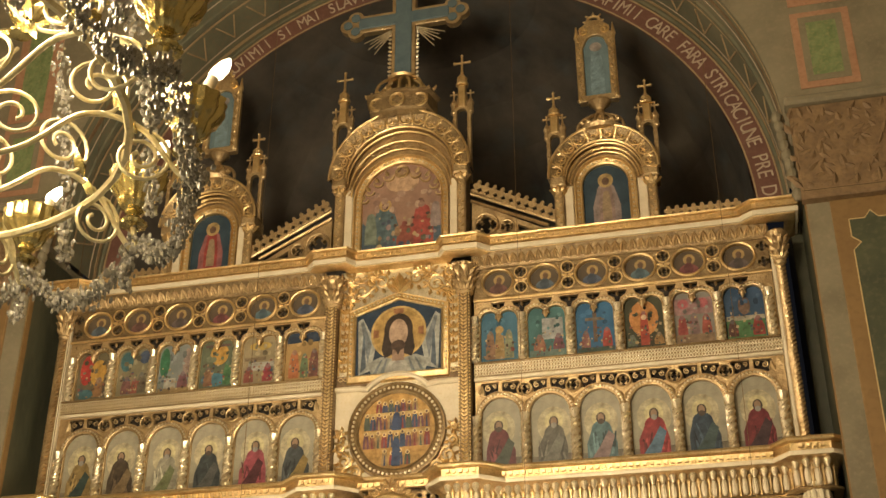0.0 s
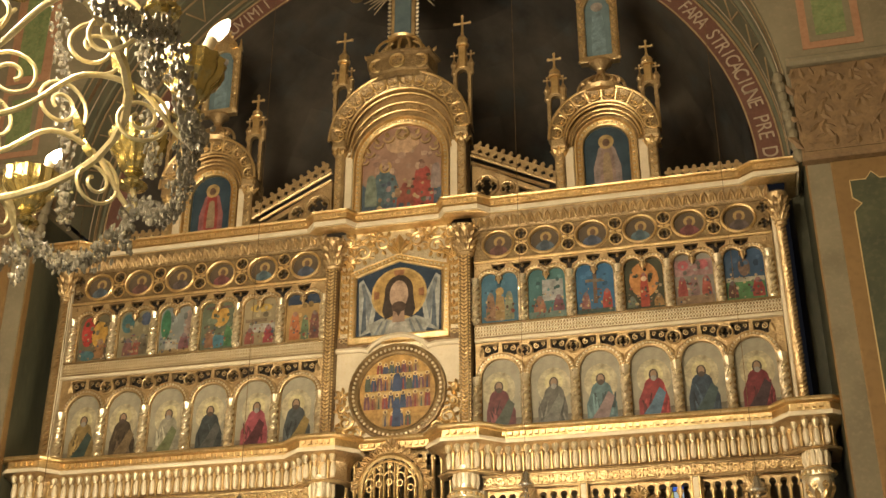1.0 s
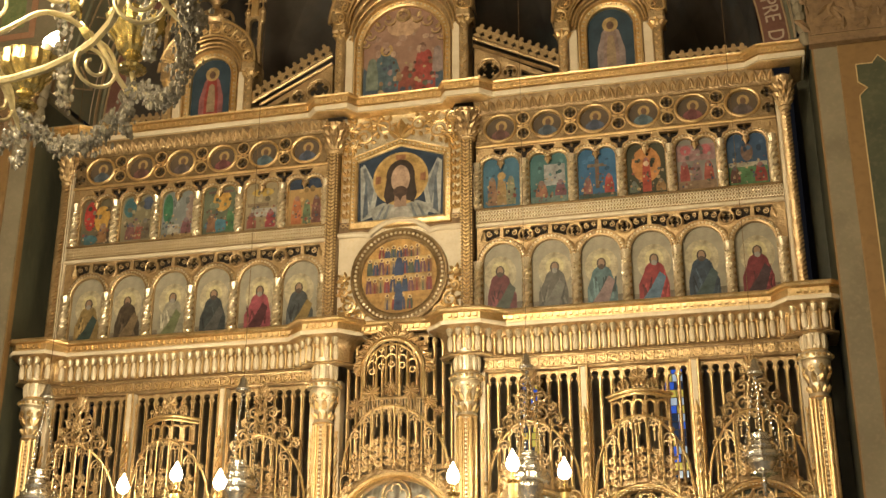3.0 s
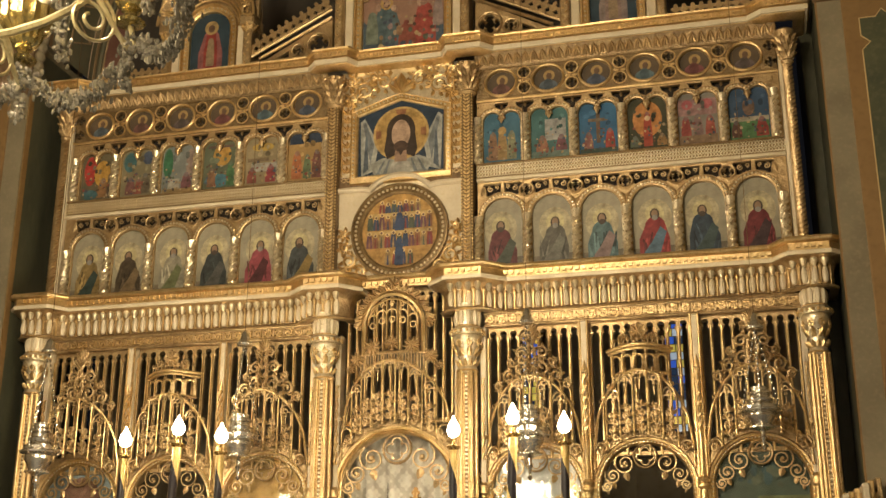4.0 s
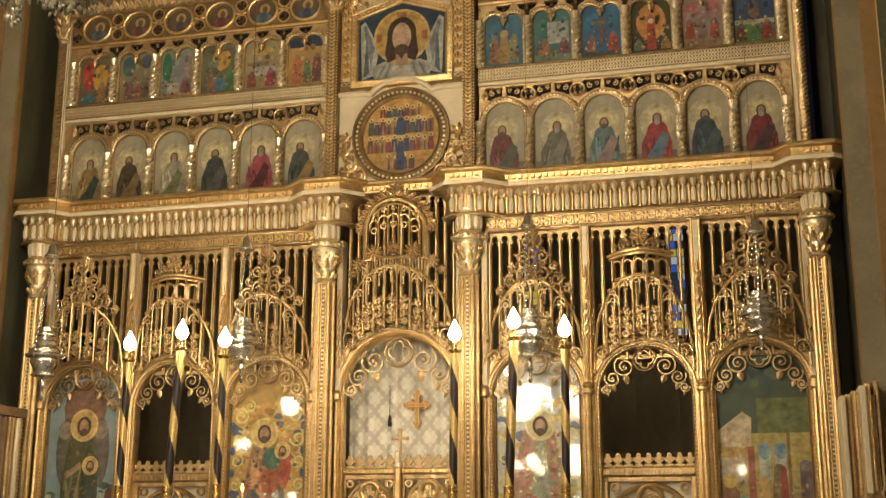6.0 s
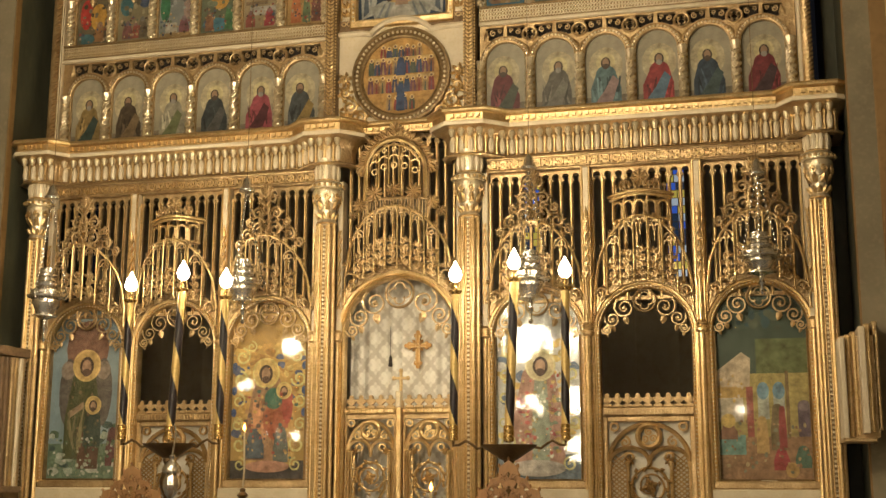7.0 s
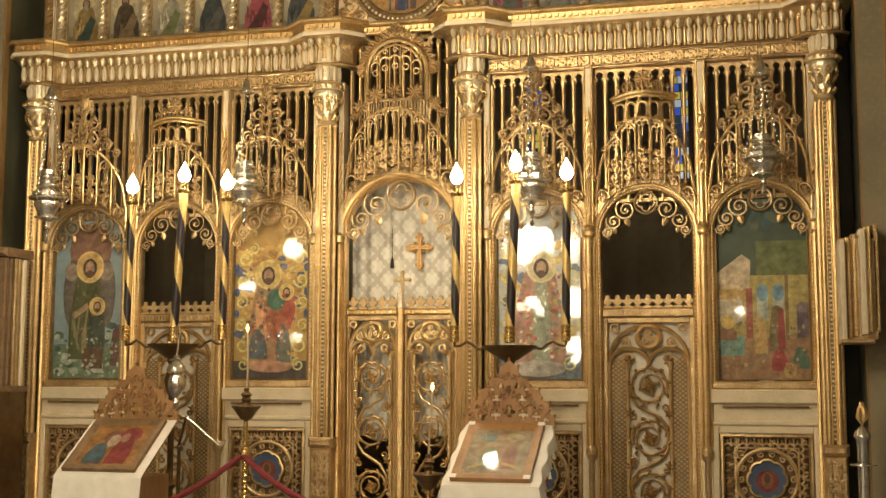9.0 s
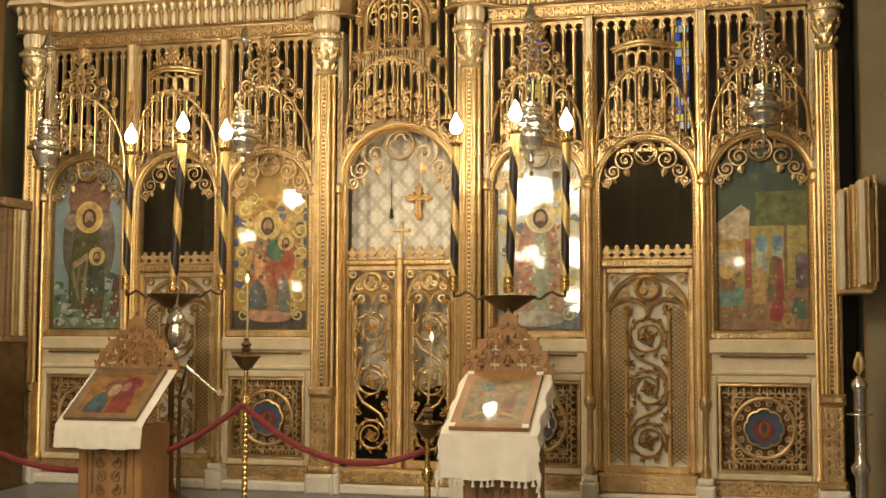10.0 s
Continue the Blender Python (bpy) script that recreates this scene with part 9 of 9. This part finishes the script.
GLOBE = glow("lit_globe", (1.0, 0.84, 0.58), 75)
for sx, sz, r in ((-1.15, 2.95, 0.2), (-1.68, 2.56, 0.09), (-1.61, 2.57, 0.09), (-1.34, 2.05, 0.09), (-1.1, 2.04, 0.09),
                  (1.23, 2.93, 0.4), (1.47, 2.95, 0.3), (1.75, 2.9, 0.3), (1.74, 2.36, 0.28), (1.76, 1.9, 0.24), (1.32, 2.36, 0.12), (1.19, 2.32, 0.08), (1.4, 2.27, 0.08), (1.46, 1.84, 0.1), (3.27, 2.25, 0.07)):
    nave_lamp(sx + (sx - EYE[0]) / 11.52 * 13.0, sz + (sz - EYE[2]) / 11.52 * 13.0, r)

# ---- chandelier: ring of scroll arms with fluted cups and crystal swags ----
CHX, CHY, CHR, CHZ = 0.9, -9.2, 1.1, 3.68
ARMS = 13
OLDBRASS = noisy("aged_brass", (0.36, 0.28, 0.1), (0.58, 0.47, 0.2), 9, 0.92, 0.14, 0.3, 0.2, 50, (0.14, 0.1, 0.04))
PALEB = noisy("pale_enamelled_brass", (0.46, 0.38, 0.2), (0.6, 0.52, 0.3), 10, 0.6, 0.3, 0.45, 0.2, 50, (0.32, 0.26, 0.12))
CRYSTAL = noisy("dusty_crystal", (0.16, 0.145, 0.11), (0.42, 0.39, 0.32), 40, 0.45, 0.12, 0.3, 0.1, 80, (0.06, 0.05, 0.035))
ch = thing("chandelier", (CHX, CHY, 3.2), "large brass chandelier with scroll arms, fluted cups and crystal swags", "chandelier")


def radial(m, ang):
    c, s = math.cos(radians(ang)), math.sin(radians(ang))
    return m.move(lambda x, y, z: (CHX + x * c - y * s, CHY + x * s + y * c, z))


def rz_tube(m, pts, r, taper=1.0, n=7, y=0.0):
    """A smooth bar in the radial plane through (radius, height) points."""
    P = [Vector((a, y, b)) for a, b in pts]
    out = []
    for i in range(len(P) - 1):
        p0, p1, p2, p3 = P[max(i - 1, 0)], P[i], P[i + 1], P[min(i + 2, len(P) - 1)]
        for k in range(n):
            t = k / n
            out.append(0.5 * ((2 * p1) + (p2 - p0) * t + (2 * p0 - 5 * p1 + 4 * p2 - p3) * t * t + (3 * p1 - p0 - 3 * p2 + p3) * t ** 3))
    out.append(P[-1])
    m.tube(out, r, 7, taper=taper)


Z = CHZ
part("stem", M().lathe(CHX, CHY, [(0.02, 3.2), (0.1, 3.26), (0.16, 3.38), (0.08, 3.5), (0.05, 3.7), (0.12, 3.9), (0.14, 4.1), (0.06, 4.3), (0.1, 4.6), (0.05, 4.9), (0.02, 5.1), (0.02, 14.0)], 16), OLDBRASS, ch)
part("upper_ring", M().tube([(CHX + 0.85 * math.cos(a), CHY + 0.85 * math.sin(a), 4.42) for a in [2 * math.pi * k / 40 for k in range(40)]], 0.02, 6, closed=True), OLDBRASS, ch)
part("lower_ring", M().tube([(CHX + 0.92 * math.cos(a), CHY + 0.92 * math.sin(a), 3.58) for a in [2 * math.pi * k / 40 for k in range(40)]], 0.014, 6, closed=True), PALEB, ch)
CUP = [(0.012, -0.115), (0.045, -0.11), (0.05, -0.1), (0.025, -0.085), (0.018, -0.07), (0.032, -0.062), (0.03, -0.052), (0.045, -0.045), (0.058, -0.02), (0.062, 0.0), (0.084, 0.02), (0.096, 0.05), (0.094, 0.075), (0.1, 0.092), (0.09, 0.095), (0.08, 0.07), (0.05, 0.03), (0.02, 0.02)]
for k in range(ARMS):
    ang = 3.8 + 360 / ARMS * k
    g = M()
    rz_tube(g, [(0.1, Z - 0.12), (0.35, Z - 0.25), (0.6, Z - 0.18), (0.78, Z - 0.02), (0.95, Z - 0.04), (1.06, Z - 0.16), (1.12, Z - 0.2), (CHR, Z - 0.1)], 0.0095)
    g.tube(spiral(0.8, Z + 0.09, 0.11, 1.9, 265, 1, 0.0, n=34), 0.0068, 7)
    g.tube(spiral(0.96, Z - 0.14, 0.095, 1.9, 85, -1, 0.0, n=34), 0.0065, 7)
    g.tube(spiral(0.58, Z - 0.06, 0.1, 1.9, 265, -1, 0.0, n=34), 0.0065, 7)
    rz_tube(g, [(0.15, Z + 0.35), (0.4, Z + 0.6), (0.6, Z + 0.48), (0.75, Z + 0.52), (0.85, Z + 0.66)], 0.008)
    arm = part("arm", radial(g, ang), PALEB, ch, "pale brass scroll arm")
    g = M()
    for rr, zz, a in ((0.36, Z - 0.24, 60), (0.9, Z, 120), (0.62, Z + 0.5, 70), (0.62, Z + 0.5, 110)):
        g.leaf(rr, zz, a, 0.1, 0.045, 0.0, 0.02)
        g.leaf(rr, zz, a + 180, 0.08, 0.04, 0.0, 0.02)
    part("leaf_ornament", radial(g, ang), OLDBRASS, arm)
    g = M().lathe(CHR, 0, [(r, Z + z) for r, z in CUP], 56, lobes=14, amp=0.05)
    part("cup", radial(g, ang), OLDBRASS, arm, "fluted brass cup")
    tilt = 0.05 if k % 3 else 0.09
    g = M().tube([(CHR, 0, Z + 0.03), (CHR + tilt * 0.5, 0, Z + 0.11), (CHR + tilt, 0, Z + 0.19)], 0.019, 10)
    cdl = part("candle_sleeve", radial(g, ang), CREAM, arm, "white candle sleeve")
    g = M().lathe(0, 0, [(0.014, 0.0), (0.026, 0.02), (0.028, 0.045), (0.018, 0.08), (0.006, 0.1)], 10)
    g.move(lambda x, y, z: (x + CHR + tilt + z * 0.45, y, Z + 0.185 + z * 0.9))
    part("bulb", radial(g, ang), BULB if k == 3 else SOFTBULB, arm, "lit candle bulb")
    # upper cups
    g = M().lathe(0.85, 0, [(r * 0.9, 4.5 + z * 0.9) for r, z in CUP], 44, lobes=11, amp=0.05)
    part("upper_cup", radial(g, ang), OLDBRASS, ch, "fluted brass cup")
    # crystal swags under the ring and strands up to the upper ring
    rnd = random.Random(20 + k)
    g = M()

    def crystals(path, count, spread, size):
        for i in range(count):
            t = rnd.random() * (len(path) - 1)
            j = min(int(t), len(path) - 2)
            p = Vector(path[j]).lerp(Vector(path[j + 1]), t - j)
            q = p + Vector((rnd.gauss(0, spread), rnd.gauss(0, spread), rnd.gauss(0, spread)))
            s = size * rnd.uniform(0.6, 1.3)
            g.ball(q, s, 0, 4, 3, sx=rnd.uniform(0.5, 1), sy=rnd.uniform(0.5, 1), sz=rnd.uniform(0.9, 1.6))

    d = radians(360 / ARMS)
    sw = [(CHX + (CHR + 0.03) * math.cos(radians(ang) + d * t), CHY + (CHR + 0.03) * math.sin(radians(ang) + d * t), Z - 0.16 - 0.14 * math.sin(math.pi * t)) for t in [i / 8 for i in range(9)]]
    crystals(sw, 420, 0.016, 0.0095)
    up = [(CHX + r * math.cos(radians(ang + 17.5)), CHY + r * math.sin(radians(ang + 17.5)), z) for r, z in ((1.08, Z - 0.16), (1.05, Z + 0.02), (1.02, Z + 0.25), (0.94, Z + 0.5), (0.86, Z + 0.74))]
    if k:
        crystals(up, 380, 0.014, 0.009)
    dn = [(CHX + 1.1 * math.cos(radians(ang)), CHY + 1.1 * math.sin(radians(ang)), Z - 0.14 - 0.2 * t) for t in (0, 1)]
    crystals(dn, 90, 0.012, 0.009)
    tagged(part("crystal_swag", g, CRYSTAL, ch, "dusty crystal swag"), kind="stuff")
# Bare points inside the ring, added to carry the light of its bulbs.
for a in (30, 150, 270):
    point("chandelier_lamp", (CHX + 0.5 * math.cos(radians(a)), CHY + 0.5 * math.sin(radians(a)), 4.0), 62, 0.15)

# ---- painted architecture round the arch ----
BAND = bpy.data.objects["trim_arch_band"]
LETTER = noisy("pale_lettering", (0.42, 0.32, 0.22), (0.52, 0.42, 0.3), 8, 0, 0.75, 0.85, 0.1, 30, (0.34, 0.24, 0.16))
LINE = noisy("ochre_line_paint", (0.32, 0.22, 0.11), (0.42, 0.3, 0.16), 6, 0, 0.7, 0.85, 0.2, 30, (0.22, 0.14, 0.07))


def arch_text(text, a0, a1, size):
    """Letters along the arch, tops outwards, running clockwise from a0 to a1 degrees."""
    words = text.split(" ")
    n = len(text)
    i = 0
    for word in words:
        g = M()
        for chx in word:
            a = radians(a0 + (a1 - a0) * (i + 0.5) / n)
            i += 1
            cu = bpy.data.curves.new("letter", "FONT")
            cu.body, cu.size, cu.align_x, cu.extrude = chx, size, "CENTER", 0.003
            ob = bpy.data.objects.new("letter", cu)
            me = bpy.data.meshes.new_from_object(ob)
            r = (RI + RO) / 2 - size * 0.34
            c, s = math.cos(a), math.sin(a)
            vs = []
            for v in me.vertices:
                x, z = v.co.x * 0.8, v.co.y
                vs.append((s * x + c * (r + z), 0.893 - v.co.z, ZC - c * x + s * (r + z)))
            g.add(vs, [tuple(f.vertices) for f in me.polygons])
            bpy.data.objects.remove(ob)
            bpy.data.curves.remove(cu)
            bpy.data.meshes.remove(me)
        i += 1
        part("lettering", g, LETTER, BAND, "pale painted capital letters")


arch_text("HERUVIMII SI MAI SLAVITA", 136.0, 98.4, 0.25)
arch_text("SERAFIMII CARE FARA STRICACIUNE PRE D", 60.0, 2.5, 0.25)
for r, y, w, mat in ((RI + 0.012, 0.9, 0.018, LINE), (RO - 0.03, 0.9, 0.018, LINE)):
    g = M().sweep(arc(0, ZC, r, 180, 0, 60), [(-w / 2, y), (-w / 2, y - 0.012), (w / 2, y - 0.012), (w / 2, y)])
    part("band_line", g, mat, BAND)
SOF = bpy.data.objects["ceiling_arch_soffit"]
for y, w, mat in ((0.78, 0.05, LINE), (0.66, 0.015, LETTER), (0.2, 0.03, LINE), (-0.08, 0.015, LETTER), (-0.2, 0.06, BROWNP), (-0.33, 0.02, LINE)):
    g = M().sweep(arc(0, ZC, RO + 0.02, 180, 0, 60), [(0.0, y - w / 2), (-0.006, y - w / 2), (-0.006, y + w / 2), (0.0, y + w / 2)])
    part("soffit_line", g, mat, SOF)
g = M()
for k in range(26):
    a = radians(6 + 168 * k / 25)
    for da, y0, y1 in ((0.035, 0.26, 0.6), (-0.035, 0.26, 0.6)):
        g.tube([((RO + 0.012) * math.cos(a + da), y0, ZC + (RO + 0.012) * math.sin(a + da)), ((RO + 0.012) * math.cos(a), y1, ZC + (RO + 0.012) * math.sin(a))], 0.012, 4)
part("soffit_chevrons", g, LINE, SOF)
TERRA = noisy("terracotta_border_paint", (0.3, 0.15, 0.08), (0.38, 0.21, 0.12), 5, 0, 0.75, 0.85, 0.2, 25, (0.24, 0.12, 0.06))
GREENP = noisy("green_panel_paint", (0.1, 0.14, 0.05), (0.2, 0.24, 0.1), 8, 0, 0.75, 0.85, 0.2, 25, (0.3, 0.26, 0.12))
for s in (-1, 1):
    cap = thing("wall_capital", (s * 5.2, -0.5, 7.6), "brown carved pier capital under the painted wall", "capital", kind="structure")
    a, b = sorted((s * 4.3, s * 6.8))
    part("capital_block", M().box(a, b, -0.5, -0.4, 7.68, 8.72, b=0.03), BROWNP, cap)
    part("abacus", M().box(a - 0.03, b + 0.03, -0.58, -0.38, 8.7, 8.8, b=0.03), STONE, cap)
    part("necking", M().box(a, b, -0.53, -0.4, 7.6, 7.7, b=0.02), BROWNP, cap)
    g = M()
    rnd = random.Random(5)
    for k in range(22):
        for j in range(9):
            g.leaf(s * (4.32 + 0.11 * k + rnd.uniform(-0.03, 0.03)), 7.72 + 0.105 * j + rnd.uniform(-0.02, 0.02), rnd.uniform(20, 160), rnd.uniform(0.08, 0.16), rnd.uniform(0.04, 0.08), -0.5, rnd.uniform(0.01, 0.035))
    part("capital_leaves", g, BROWNP, cap)
    # ragged leaf profile down the pier's inner corner
    g = M()
    for k in range(9):
        z = 7.72 + 0.115 * k
        g.ball((s * (4.27 - 0.012 * k), -0.42, z), 0.085, 0, 8, 5, sx=0.7, sy=0.8, sz=0.95)
    part("corner_leaves", g, STONE, cap)
    wall = bpy.data.objects["wall_arch"]
    a, b = sorted((s * 4.47, s * 5.08))
    part("painted_border", M().box(a, b, -0.412, -0.395, 8.97, 9.95), TERRA, wall, "terracotta painted border")
    a, b = sorted((s * 4.55, s * 5.0))
    part("painted_line", M().box(a, b, -0.418, -0.405, 9.05, 9.88), STONE, wall)
    a, b = sorted((s * 4.62, s * 4.93))
    part("painted_panel", M().box(a, b, -0.424, -0.41, 9.12, 9.8), GREENP, wall, "mottled green painted panel")
    a, b = sorted((s * 4.47, s * 5.08))
    part("painted_border", M().box(a, b, -0.412, -0.395, 10.05, 11.6), TERRA, wall)
    a, b = sorted((s * 4.6, s * 4.95))
    part("painted_panel", M().box(a, b, -0.424, -0.41, 10.15, 11.5), GREENP, wall)
